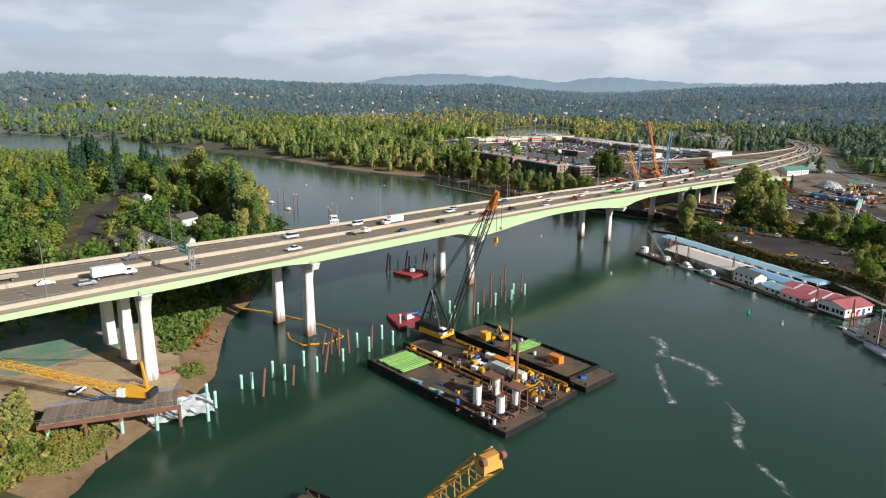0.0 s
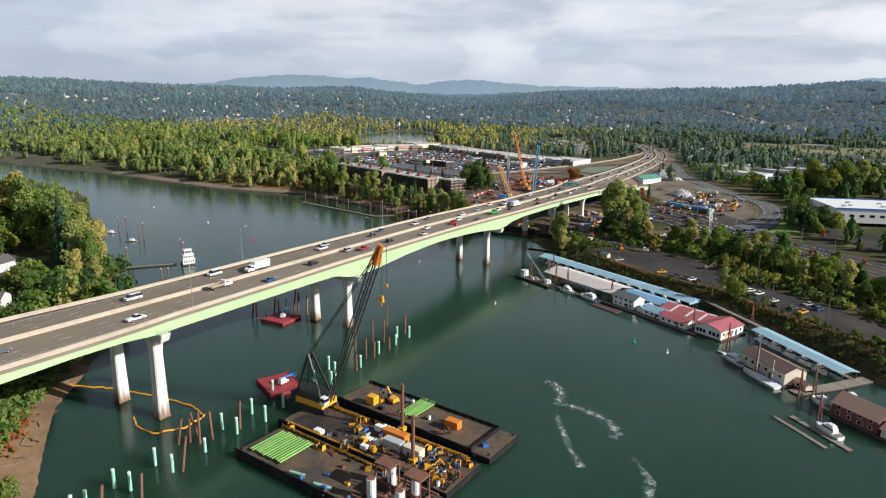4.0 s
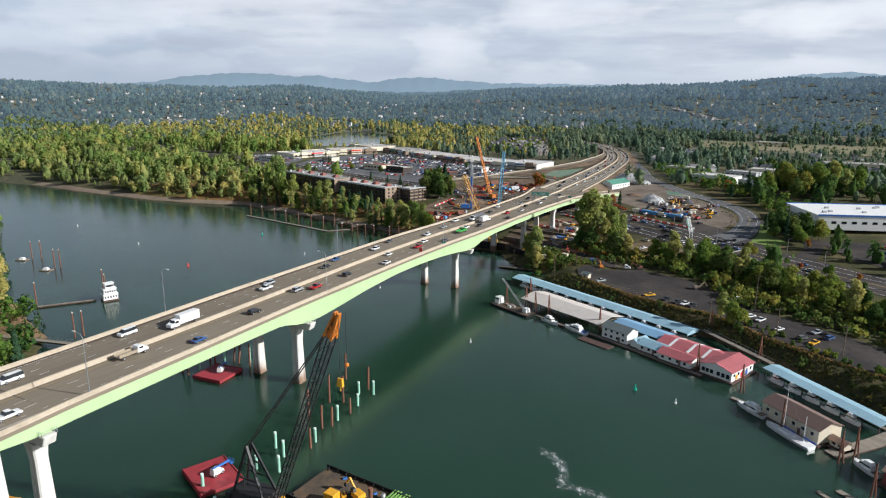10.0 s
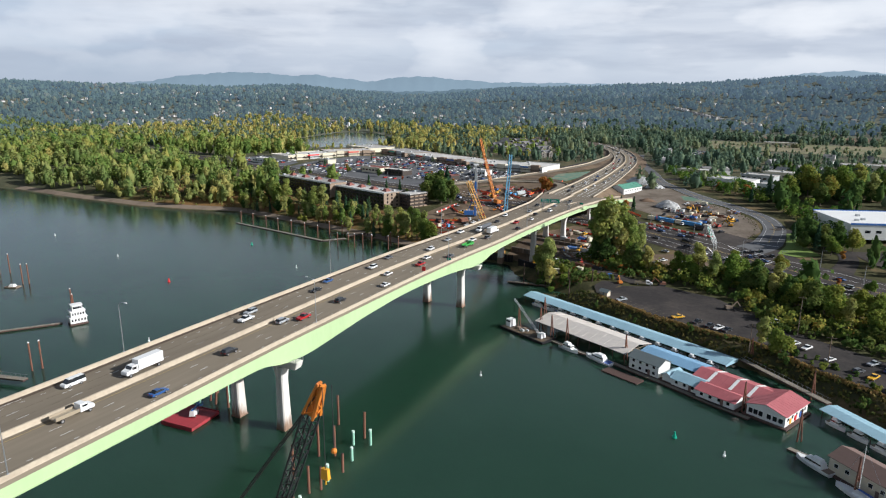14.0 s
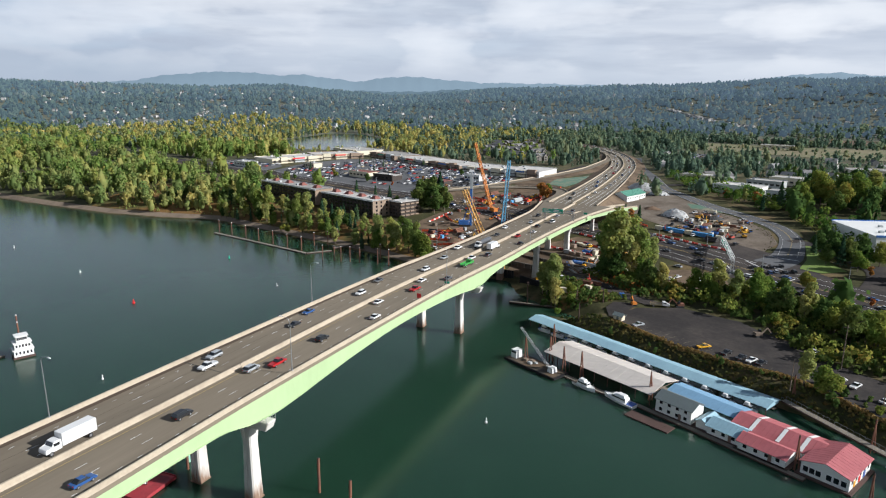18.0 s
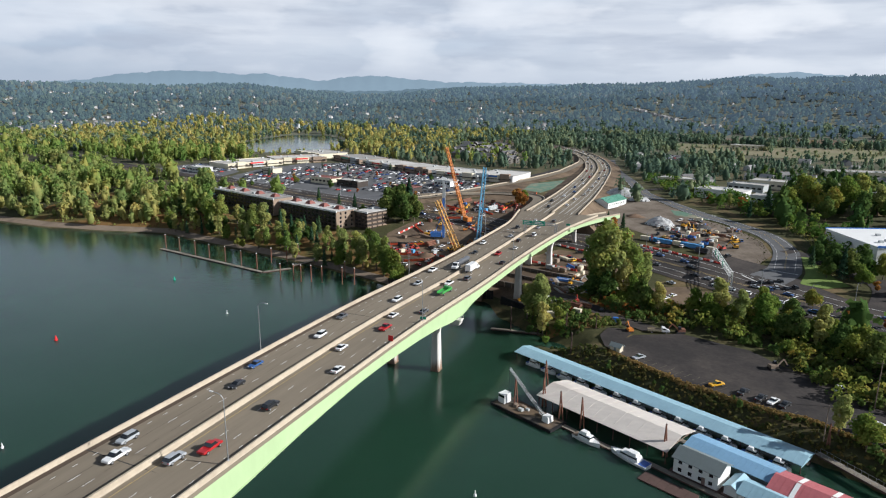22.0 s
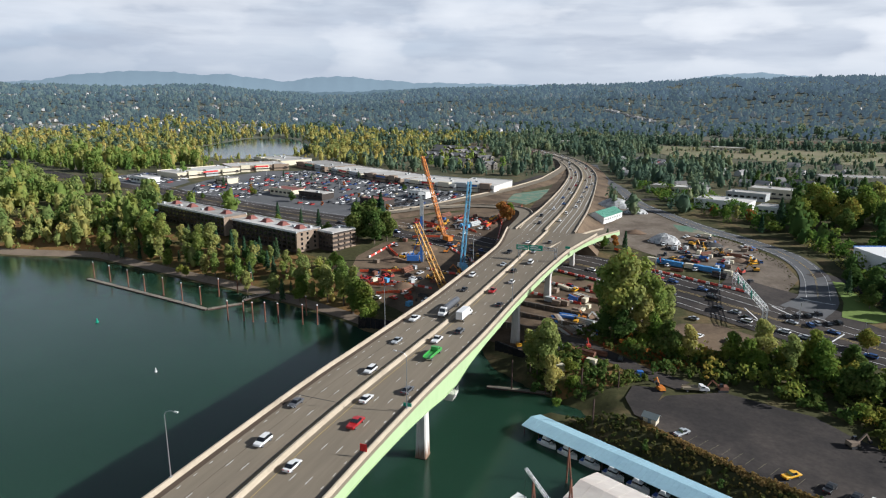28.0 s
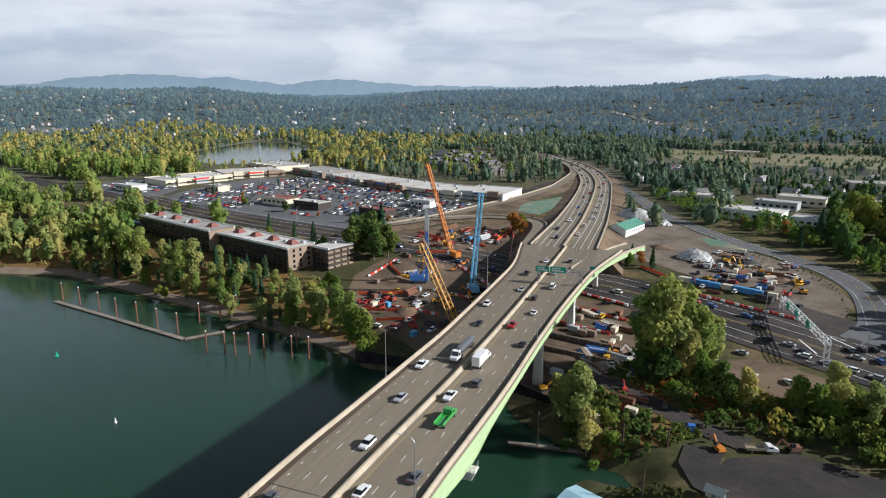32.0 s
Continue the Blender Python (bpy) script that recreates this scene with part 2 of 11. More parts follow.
M_WATER = bpy.data.materials.new("river_water")
M_WATER.use_nodes = True
_nt = M_WATER.node_tree
_b = _nt.nodes["Principled BSDF"]
_b.inputs["Base Color"].default_value = (0.012, 0.032, 0.024, 1)
_b.inputs["Roughness"].default_value = 0.16
# silt carries the light sideways below the surface
_b.subsurface_method = "BURLEY"
_b.inputs["Subsurface Weight"].default_value = 1.0
_b.inputs["Subsurface Radius"].default_value = (0.8, 1.0, 0.9)
_b.inputs["Subsurface Scale"].default_value = 6.0
_b.inputs["IOR"].default_value = 1.33
_b.inputs["Specular IOR Level"].default_value = 0.55
_geo = _nt.nodes.new("ShaderNodeNewGeometry")
_prev = None
for _scale, _dist, _strength in ((0.05, 0.5, 0.14), (0.35, 0.12, 0.28), (1.6, 0.04, 0.34)):
    _n = _nt.nodes.new("ShaderNodeTexNoise")
    _n.inputs["Scale"].default_value = _scale
    _n.inputs["Detail"].default_value = 4
    _nt.links.new(_geo.outputs["Position"], _n.inputs["Vector"])
    _bp = _nt.nodes.new("ShaderNodeBump")
    _bp.inputs["Strength"].default_value = _strength
    _bp.inputs["Distance"].default_value = _dist
    _nt.links.new(_n.outputs["Fac"], _bp.inputs["Height"])
    if _prev:
        _nt.links.new(_prev, _bp.inputs["Normal"])
    _prev = _bp.outputs[0]
_nt.links.new(_prev, _b.inputs["Normal"])
_n = _nt.nodes.new("ShaderNodeTexNoise")
_n.inputs["Scale"].default_value = 0.012
_n.inputs["Detail"].default_value = 5
_nt.links.new(_geo.outputs["Position"], _n.inputs["Vector"])
_r = _nt.nodes.new("ShaderNodeValToRGB")
_r.color_ramp.elements[0].position, _r.color_ramp.elements[1].position = 0.35, 0.7
_r.color_ramp.elements[0].color, _r.color_ramp.elements[1].color = (0.013, 0.040, 0.024, 1), (0.018, 0.048, 0.030, 1)
_nt.links.new(_n.outputs["Fac"], _r.inputs[0])
_nt.links.new(_r.outputs[0], _b.inputs["Base Color"])

M_LAKE = M_WATER.copy()
M_LAKE.name = "lake_water"
M_LAKE.node_tree.nodes["Principled BSDF"].inputs["Roughness"].default_value = 0.12
M_LAKE.node_tree.links.remove(M_LAKE.node_tree.nodes["Principled BSDF"].inputs["Normal"].links[0])
M_LAKE.node_tree.nodes["Principled BSDF"].inputs["Specular IOR Level"].default_value = 0.8

# ------------------------------------------------------------------ building helpers


def mesh_ob(name, verts, faces, material, parent=None, label="", smooth=False):
    me = bpy.data.meshes.new(name)
    me.from_pydata(verts, [], faces)
    me.update()
    if smooth:
        me.shade_smooth()
    if material:
        me.materials.append(material)
    ob = new(name, me)
    if parent:
        ob.parent = parent
    if label:
        ob["label"] = label
    return ob


def part(name, bm, material, parent=None, label="", smooth=False):
    me = bpy.data.meshes.new(name)
    bm.to_mesh(me)
    bm.free()
    if smooth:
        me.shade_smooth()
    if material:
        me.materials.append(material)
    ob = new(name, me)
    if parent:
        ob.parent = parent
    if label:
        ob["label"] = label
    return ob


def thing(name, label, category, at=(0, 0, 0), turn=0.0, group="", kind=""):
    ob = new(name)
    ob.empty_display_size = 0.5
    ob.matrix_basis = pose(*at, 0, 0, turn)
    return tagged(ob, label, category, group, kind)


def box(bm, x0, x1, y0, y1, z0, z1, taper=0.0, m=None):
    """A box, its top drawn in by taper; m: a matrix to lay it with."""
    t = taper
    vs = [(x0, y0, z0), (x1, y0, z0), (x1, y1, z0), (x0, y1, z0), (x0 + t, y0 + t, z1), (x1 - t, y0 + t, z1), (x1 - t, y1 - t, z1), (x0 + t, y1 - t, z1)]
    vs = [bm.verts.new(m @ Vector(v) if m else v) for v in vs]
    for f in ((3, 2, 1, 0), (4, 5, 6, 7), (0, 1, 5, 4), (1, 2, 6, 5), (2, 3, 7, 6), (3, 0, 4, 7)):
        bm.faces.new([vs[i] for i in f])
    return vs


def rod(bm, a, b, r, r2=None, n=8):
    """A round or tapered bar from a to b."""
    a, b = Vector(a), Vector(b)
    r2 = r if r2 is None else r2
    q = (b - a).to_track_quat("Z", "Y")
    lo, hi = [], []
    for i in range(n):
        d = q @ Vector((math.cos(2 * math.pi * i / n), math.sin(2 * math.pi * i / n), 0))
        lo.append(bm.verts.new(a + d * r))
        hi.append(bm.verts.new(b + d * r2))
    for i in range(n):
        bm.faces.new((lo[i], lo[(i + 1) % n], hi[(i + 1) % n], hi[i]))
    bm.faces.new(lo[::-1])
    bm.faces.new(hi)


def beam(bm, a, b, w, h):
    """A square bar from a to b."""
    a, b = Vector(a), Vector(b)
    q = (b - a).to_track_quat("Z", "Y")
    vs = []
    for p in (a, b):
        for x, y in ((-w, -h), (w, -h), (w, h), (-w, h)):
            vs.append(bm.verts.new(p + q @ Vector((x / 2, y / 2, 0))))
    for f in ((3, 2, 1, 0), (4, 5, 6, 7), (0, 1, 5, 4), (1, 2, 6, 5), (2, 3, 7, 6), (3, 0, 4, 7)):
        bm.faces.new([vs[i] for i in f])


def lattice(bm, a, b, w, w2, n, r, up=(0, 0, 1)):
    """A four-chord lattice boom from a to b."""
    a, b = Vector(a), Vector(b)
    d = (b - a).normalized()
    s = d.cross(Vector(up)).normalized()
    u = s.cross(d)
    rings = []
    for i in range(n + 1):
        k = i / n
        h = (w + (w2 - w) * k) / 2
        c = a.lerp(b, k)
        rings.append([c + s * h + u * h, c - s * h + u * h, c - s * h - u * h, c + s * h - u * h])
    for j in range(4):
        beam(bm, rings[0][j], rings[n][j], 2 * r, 2 * r)
    for i in range(n):
        for j in range(4):
            p, q = rings[i], rings[i + 1]
            if i % 2:
                beam(bm, p[j], q[(j + 1) % 4], r, r)
            else:
                beam(bm, p[(j + 1) % 4], q[j], r, r)


def sweep(name, stations, profile_of, material, parent=None, label="", closed=True):
    """A mesh whose cross-section profile_of(y) (points of x, z) is drawn along the stations."""
    verts, faces, n = [], [], None
    for y in stations:
        prof = profile_of(y)
        n = len(prof)
        verts += [(x, y, z) for x, z in prof]
    for i in range(len(stations) - 1):
        for j in range(n if closed else n - 1):
            k = (j + 1) % n
            faces.append((i * n + j, i * n + k, (i + 1) * n + k, (i + 1) * n + j))
    if closed:
        faces.append(tuple(range(n))[::-1])
        faces.append(tuple((len(stations) - 1) * n + j for j in range(n)))
    ob = mesh_ob(name, verts, faces, material, parent, label)
    return ob


# ------------------------------------------------------------------ the lie of the land
WEST = [(520, -900), (200, -420), (120, -290), (45, -184), (36, -175), (26, -157), (18, -144), (9, -132), (-13, -118), (-32, -105), (-50, -84), (-75, -60), (-121, -15), (-150, -6), (-166, 1), (-213, 17), (-255, 41), (-293, 63), (-434, 142), (-543, 172), (-640, 162), (-700, 146), (-770, 105), (-850, 60), (-1000, 10), (-1500, -80)]
EAST = [(-1500, 140), (-1265, 200), (-1094, 267), (-775, 255), (-600, 266), (-476, 256), (-388, 254), (-335, 261), (-283, 274), (-236, 264), (-184, 253), (-150, 246), (-110, 236), (-79, 226), (-60, 216), (-30, 216), (-8, 216), (3, 197), (20, 186), (44, 172), (40, 166), (30, 169), (26, 164), (36, 159), (58, 147.5), (80, 136.5), (100, 126.5), (122, 117), (135, 108.5), (151, 95), (165, 82.5), (179, 67.5), (196, 52), (240, 14), (320, -60), (420, -180), (620, -420), (900, -900)]
RIVER = np.array(WEST + EAST, float)
LAKE = np.array([(-677, 801), (-731, 972), (-777, 1144), (-686, 1144), (-522, 976), (-473, 865), (-463, 738), (-522, 711), (-613, 758)], float)


def inside(px, py, poly):
    r = np.zeros(px.shape, bool)
    x0, y0 = poly[-1]
    for x1, y1 in poly:
        if y0 != y1:
            c = ((y1 > py) != (y0 > py)) & (px < (x0 - x1) * (py - y1) / (y0 - y1) + x1)
            r ^= c
        x0, y0 = x1, y1
    return r


def shore_distance(px, py, poly, closed=True):
    d = np.full(px.shape, 1e9)
    for (x0, y0), (x1, y1) in zip(poly, np.roll(poly, -1, 0) if closed else poly[1:]):
        ex, ey = x1 - x0, y1 - y0
        k = np.clip(((px - x0) * ex + (py - y0) * ey) / (ex * ex + ey * ey), 0, 1)
        d = np.minimum(d, np.hypot(px - x0 - k * ex, py - y0 - k * ey))
    return d


def soft(v, a, b):
    s = np.clip((v - a) / (b - a), 0, 1)
    return s * s * (3 - 2 * s)


RIDGE_AZ = [-180, -85, -70, -61, -54, -45, -39, -35.5, -30, -25, -20, -15, -10, -5.5, -1, 2, 8, 15, 30, 60, 180]
RIDGE_TOP = [120, 145, 150, 145, 134, 133, 146, 122, 100, 110, 138, 142, 156, 157, 170, 181, 184, 190, 185, 160, 120]


def waves(px, py, scale, seed):
    r = np.random.RandomState(seed)
    v = np.zeros(np.shape(px))
    for i in range(7):
        a, p = r.uniform(0, 2 * np.pi), r.uniform(0, 2 * np.pi)
        s = scale * (0.5 + i * 0.35)
        v = v + np.sin((px * np.cos(a) + py * np.sin(a)) * 2 * np.pi / s + p) / (1 + 0.3 * i)
    return v / 3.0


def land(px, py):
    """Height of the ground."""
    px, py = np.asarray(px, float), np.asarray(py, float)
    shape = px.shape
    px, py = px.ravel(), py.ravel()
    dr = shore_distance(px, py, RIVER)
    dl = shore_distance(px, py, LAKE)
    wet_r, wet_l = inside(px, py, RIVER), inside(px, py, LAKE)
    dw, de = shore_distance(px, py, np.array(WEST, float), False), shore_distance(px, py, np.array(EAST, float), False)
    west = dw < de
    plain = 5.5 + 18.5 * soft(py, 185, 500)
    east_bank = np.where(px > 15, 9.5, 30.0)
    h_east = np.minimum(1.0, dr / east_bank) ** 0.8 * plain
    h_west = 0.14 * np.minimum(dr, 26) + 0.085 * np.clip(dr - 26, 0, 90)
    h = np.where(west, h_west, h_east)
    far = np.hypot(px - 80, py + 50)
    az = np.degrees(np.arctan2(px - 80, py + 50))
    top = np.interp(az, RIDGE_AZ, RIDGE_TOP)
    rise = soft(far, 1350, 3100)
    h = h + np.where(far > 1300, rise * (top - 24) * (1 + (0.12 * waves(px, py, 900, 3) + 0.07 * waves(px, py, 380, 8)) * (1 - 0.72 * soft(far, 2300, 3000))), 0)
    h = h + soft(far, 500, 1500) * 2.0 * waves(px, py, 420, 5) + 0.25 * waves(px, py, 46, 6) * np.minimum(1, dr / 20)
    h = np.where(wet_r, -np.minimum(4.0, 0.22 * dr + 0.05), np.maximum(h, 0.05))
    h = np.where((~wet_r) & (dl < 60), 18.2 + (h - 18.2) * soft(dl, 0, 60), h)
    h = np.where(wet_l, 16.5, h)
    return h.reshape(shape)


def land_at(x, y):
    return float(land(np.array([x]), np.array([y]))[0])


def spaced(lo, hi, step, out_lo, out_hi, grow=1.07):
    mid = list(np.arange(lo, hi + 0.1, step))
    left, s, v = [], step, lo
    while v > out_lo:
        s *= grow
        v -= s
        left.append(v)
    right, s, v = [], step, mid[-1]
    while v < out_hi:
        s *= grow
        v += s
        right.append(v)
    return np.array(left[::-1] + mid + right)


GX, GY = spaced(-330, 240, 4.5, -4300, 3200), spaced(-230, 520, 4.5, -1300, 4750)
gxx, gyy = np.meshgrid(GX, GY)
gz = land(gxx, gyy)
nx_, ny_ = len(GX), len(GY)
g_verts = np.stack([gxx.ravel(), gyy.ravel(), gz.ravel()], 1)
g_faces = [(j * nx_ + i, j * nx_ + i + 1, (j + 1) * nx_ + i + 1, (j + 1) * nx_ + i) for j in range(ny_ - 1) for i in range(nx_ - 1)]
# woods cover the far slopes: undergrowth colour there, paled outward with painted distance haze
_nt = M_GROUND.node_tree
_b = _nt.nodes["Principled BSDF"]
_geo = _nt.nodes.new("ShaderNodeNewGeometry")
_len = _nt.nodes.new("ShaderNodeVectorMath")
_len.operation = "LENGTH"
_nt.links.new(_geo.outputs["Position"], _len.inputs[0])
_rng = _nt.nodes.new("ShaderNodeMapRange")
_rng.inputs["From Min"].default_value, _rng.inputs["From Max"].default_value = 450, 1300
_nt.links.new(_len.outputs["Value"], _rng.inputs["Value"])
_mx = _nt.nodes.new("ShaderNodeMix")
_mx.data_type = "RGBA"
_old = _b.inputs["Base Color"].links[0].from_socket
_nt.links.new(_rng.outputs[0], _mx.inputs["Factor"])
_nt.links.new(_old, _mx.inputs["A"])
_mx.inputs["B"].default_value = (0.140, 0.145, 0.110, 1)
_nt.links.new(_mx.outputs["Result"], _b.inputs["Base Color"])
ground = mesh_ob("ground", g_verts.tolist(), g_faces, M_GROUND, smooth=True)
tagged(ground, "rolling autumn ground with dry grass and soil", "ground", kind="structure")

water = mesh_ob("water", [(-4300, -1300, 0), (3200, -1300, 0), (3200, 4750, 0), (-4300, 4750, 0)], [(0, 1, 2, 3)], M_WATER)
lake = mesh_ob("lake_water", [(x, y, 18.0) for x, y in LAKE], [tuple(range(len(LAKE)))], M_LAKE)
tagged(lake, "still grey-green lake among trees", "lake", kind="structure")
tagged(water, "calm dark green river water with small ripples", "water", kind="structure")

# ------------------------------------------------------------------ the bridge
D_Y = [-420, -200, -148, -119, -101, -82, -50, -5, 25, 54, 76, 98, 115, 132, 160, 200, 280, 340]
D_L = [-52, -37, -32.8, -31.6, -30.2, -28.6, -27.9, -27.8, -27.4, -27.0, -26.8, -26.4, -25.8, -24.6, -22.8, -20.8, -20.2, -27]
D_M = [-22, -17.4, -15.2, -13.3, -12.5, -11.9, -11.1, -10.8, -10.9, -11, -10.9, -10.3, -9.4, -8.2, -6.4, -4.6, -2.9, -2]
D_R = [4, 4, 4.2, 5.2, 5.4, 4.6, 4.6, 4.0, 4.3, 4.6, 4.9, 5.6, 6.4, 7.6, 9.3, 10.6, 16.2, 27]
D_Z = [(-420, 33), (-150, 32.0), (-30, 31.1), (40, 30.4), (100, 29.6), (200, 28.3), (280, 27.2), (400, 26.2), (520, 25.4), (640, 25), (820, 26), (1500, 30)]


def glide(xs, ys):
    """A smooth curve through stations (monotone cubic)."""
    xs, ys = np.array(xs, float), np.array(ys, float)
    s = np.diff(ys) / np.diff(xs)
    m = np.r_[s[0], np.where(s[1:] * s[:-1] > 0, 2 * s[1:] * s[:-1] / np.where(s[1:] + s[:-1] == 0, 1, s[1:] + s[:-1]), 0), s[-1]]

    def at(v):
        i = int(np.clip(np.searchsorted(xs, v) - 1, 0, len(xs) - 2))
        h = xs[i + 1] - xs[i]
        t = float(np.clip((v - xs[i]) / h, 0, 1))
        return float((2 * t**3 - 3 * t**2 + 1) * ys[i] + (t**3 - 2 * t**2 + t) * h * m[i] + (-2 * t**3 + 3 * t**2) * ys[i + 1] + (t**3 - t**2) * h * m[i + 1])

    return at


deck_l, deck_m, deck_r = glide(D_Y, D_L), glide(D_Y, D_M), glide(D_Y, D_R)
deck_z = glide([a for a, _ in D_Z], [b for _, b in D_Z])
PIERS = [-148.0, -90.5, 0.0, 131.0, 218.0, 268.0]
ST = [float(v) for v in np.arange(-420, 340.1, 5)]

bridge = thing("bridge", "long pale green steel girder highway bridge on white concrete columns", "bridge", kind="structure")
sweep("deck", ST, lambda y: [(deck_l(y), deck_z(y) - 0.9), (deck_r(y), deck_z(y) - 0.9), (deck_r(y), deck_z(y)), (deck_l(y), deck_z(y))], M_DECK, bridge, "worn grey concrete road deck")


def barrier(x_of, w, h):
    def prof(y):
        x, z = x_of(y), deck_z(y)
        return [(x - w, z + 0.004), (x + w, z + 0.004), (x + 0.62 * w, z + 0.3), (x + 0.42 * w, z + h), (x - 0.42 * w, z + h), (x - 0.62 * w, z + 0.3)]
    return prof


sweep("parapet", ST, barrier(lambda y: deck_l(y) + 0.5, 0.42, 1.05), M_BARRIER, bridge, "tan concrete parapet")
sweep("parapet", ST, barrier(lambda y: deck_r(y) - 0.5, 0.42, 1.05), M_BARRIER, bridge, "tan concrete parapet")
sweep("median_barrier", ST, barrier(deck_m, 0.55, 1.2), M_BARRIER, bridge, "tan concrete median barrier")


GIRDER = glide([-420, -165, -148, -138, -115, -103, -91, -70, -50, -15, -3, 5, 13, 25, 40, 66, 95, 115, 128, 134, 146, 165, 300], [2.0, 2.0, 2.5, 2.5, 1.8, 2.0, 3.1, 3.2, 3.2, 3.7, 6.2, 6.8, 6.4, 5.4, 4.3, 3.4, 4.0, 5.2, 6.3, 6.2, 4.0, 2.8, 2.6])


def girder_depth(y):
    """The river span deepens towards its piers; the side spans stay shallow."""
    return GIRDER(y)


def girder(x_of):
    def prof(y):
        x, z, d = x_of(y), deck_z(y) - 0.9, girder_depth(y)
        return [(x - 0.35, z - d), (x + 0.35, z - d), (x + 0.35, z - d + 0.12), (x + 0.06, z - d + 0.14), (x + 0.06, z - 0.10), (x + 0.3, z - 0.08), (x + 0.3, z + 0.05), (x - 0.3, z + 0.05), (x - 0.3, z - 0.08), (x - 0.06, z - 0.10), (x - 0.06, z - d + 0.14), (x - 0.35, z - d + 0.12)]
    return prof


GST = [float(v) for v in np.arange(-420, 300.1, 3)]
for k in (0.04, 0.28, 0.52, 0.74):
    sweep("girder", GST, girder(lambda y, k=k: deck_l(y) + (deck_r(y) - deck_l(y)) * k), M_GREEN, bridge)
sweep("girder", GST, girder(lambda y: deck_r(y) - 0.75), M_GREEN, bridge, "pale green painted steel edge girder")


def column(x, y, z0, z1, parent, w=3.1, d=3.4):
    """A white concrete column that widens towards its foot, with a groove in each face and a stained foot."""
    bm = bmesh.new()
    rows = [(z0, 1.12), (z0 + 0.35 * (z1 - z0), 1.0), (z1 - 4.5, 0.88), (z1 - 2.0, 1.0), (z1, 1.45)]
    rings = []
    for z, k in rows:
        hw, hd = w / 2 * k, d / 2 * (k if k < 1.2 else 1.0)
        c, g = 0.35, 0.18
        pts = [(-hw, -hd + c), (-hw + c, -hd), (-0.35, -hd), (-0.35, -hd + g), (0.35, -hd + g), (0.35, -hd), (hw - c, -hd), (hw, -hd + c), (hw, hd - c), (hw - c, hd), (-hw + c, hd), (-hw, hd - c)]
        rings.append([bm.verts.new((x + a, y + b, z)) for a, b in pts])
    for p, q in zip(rings, rings[1:]):
        for i in range(len(p)):
            bm.faces.new((p[i], p[(i + 1) % len(p)], q[(i + 1) % len(p)], q[i]))
    bm.faces.new(rings[-1])
    part("column", bm, M_COLUMN, parent, "white concrete column")
    bm = bmesh.new()
    box(bm, x - w * 0.57, x + w * 0.57, y - d * 0.57, y + d * 0.57, z0 - 4.0, z0 + 0.75, 0.03)
    part("stained_foot", bm, M_TIDE, parent, "rust-brown tide stain round the column foot")


def pier(y, xs, z0, cap_x0, cap_x1, cap_h):
    top = deck_z(y) - 0.9 - girder_depth(y)
    p = thing("pier", "bridge pier of white concrete columns under a capped crossbeam", "pier", (0, 0, 0), 0, "piers under the bridge", "structure")
    for x in xs:
        column(x, y, z0, top - cap_h, p)
    bm = bmesh.new()
    vs = box(bm, cap_x0, cap_x1, y - 1.5, y + 1.5, top - cap_h, top - 0.02)
    for i in (0, 3):
        vs[i].co.x += 1.0
    for i in (1, 2):
        vs[i].co.x -= 1.0
    bmesh.ops.bevel(bm, geom=list(bm.edges), offset=0.18, segments=1, affect="EDGES")
    part("crossbeam", bm, M_COLUMN, p, "weathered concrete crossbeam")
    bm = bmesh.new()
    for x in (cap_x1 - 1.4, cap_x1 - 0.4):
        beam(bm, (x, y - 1.7, top - 0.3), (x, y - 1.7, top + 1.3), 0.08, 0.08)
        beam(bm, (x, y + 1.7, top - 0.3), (x, y + 1.7, top + 1.3), 0.08, 0.08)
    for z in (0.5, 1.2):
        beam(bm, (cap_x1 - 1.4, y - 1.7, top + z), (cap_x1 - 0.3, y - 1.7, top + z), 0.06, 0.06)
        beam(bm, (cap_x1 - 0.3, y - 1.7, top + z), (cap_x1 - 0.3, y + 1.7, top + z), 0.06, 0.06)
    part("inspection_rail", bm, M_STEEL, p, "small steel inspection platform rail")
    return p


pier(-148, [1.6, -14.0, -29.0], 1.2, -32, 5.0, 1.6)
pier(-91, [0.4, -19.4], -0.4, -27.5, 6.2, 2.5)
pier(0, [-1.5, -19.7], -0.4, -28, 5.9, 2.5)
pier(130.5, [-1.5, -20.0], -0.4, -24.5, 9.0, 2.3)
pier(218, [6.5, -14], 3.0, -20, 10.6, 1.4)
pier(268, [11, -1, -14], 7.0, -18.5, 14.2, 1.2)

# lane paint on the deck
paint = thing("lane_markings", "white dashed and solid lane lines on the deck", "road marking", kind="structure")


def stripe(name, x_of, y0, y1, w, material, dash=0.0, gap=0.0, lift=0.006):
    verts, faces = [], []
    y = y0
    while y < y1:
        e = min(y1, y + (dash if dash else 6.0))
        n = len(verts)
        for v in (y, e):
            for s in (-w / 2, w / 2):
                verts.append((x_of(v) + s, v, deck_z(v) + lift))
        faces.append((n, n + 1, n + 3, n + 2))
        y = e + gap
    return mesh_ob(name, verts, faces, material, paint)


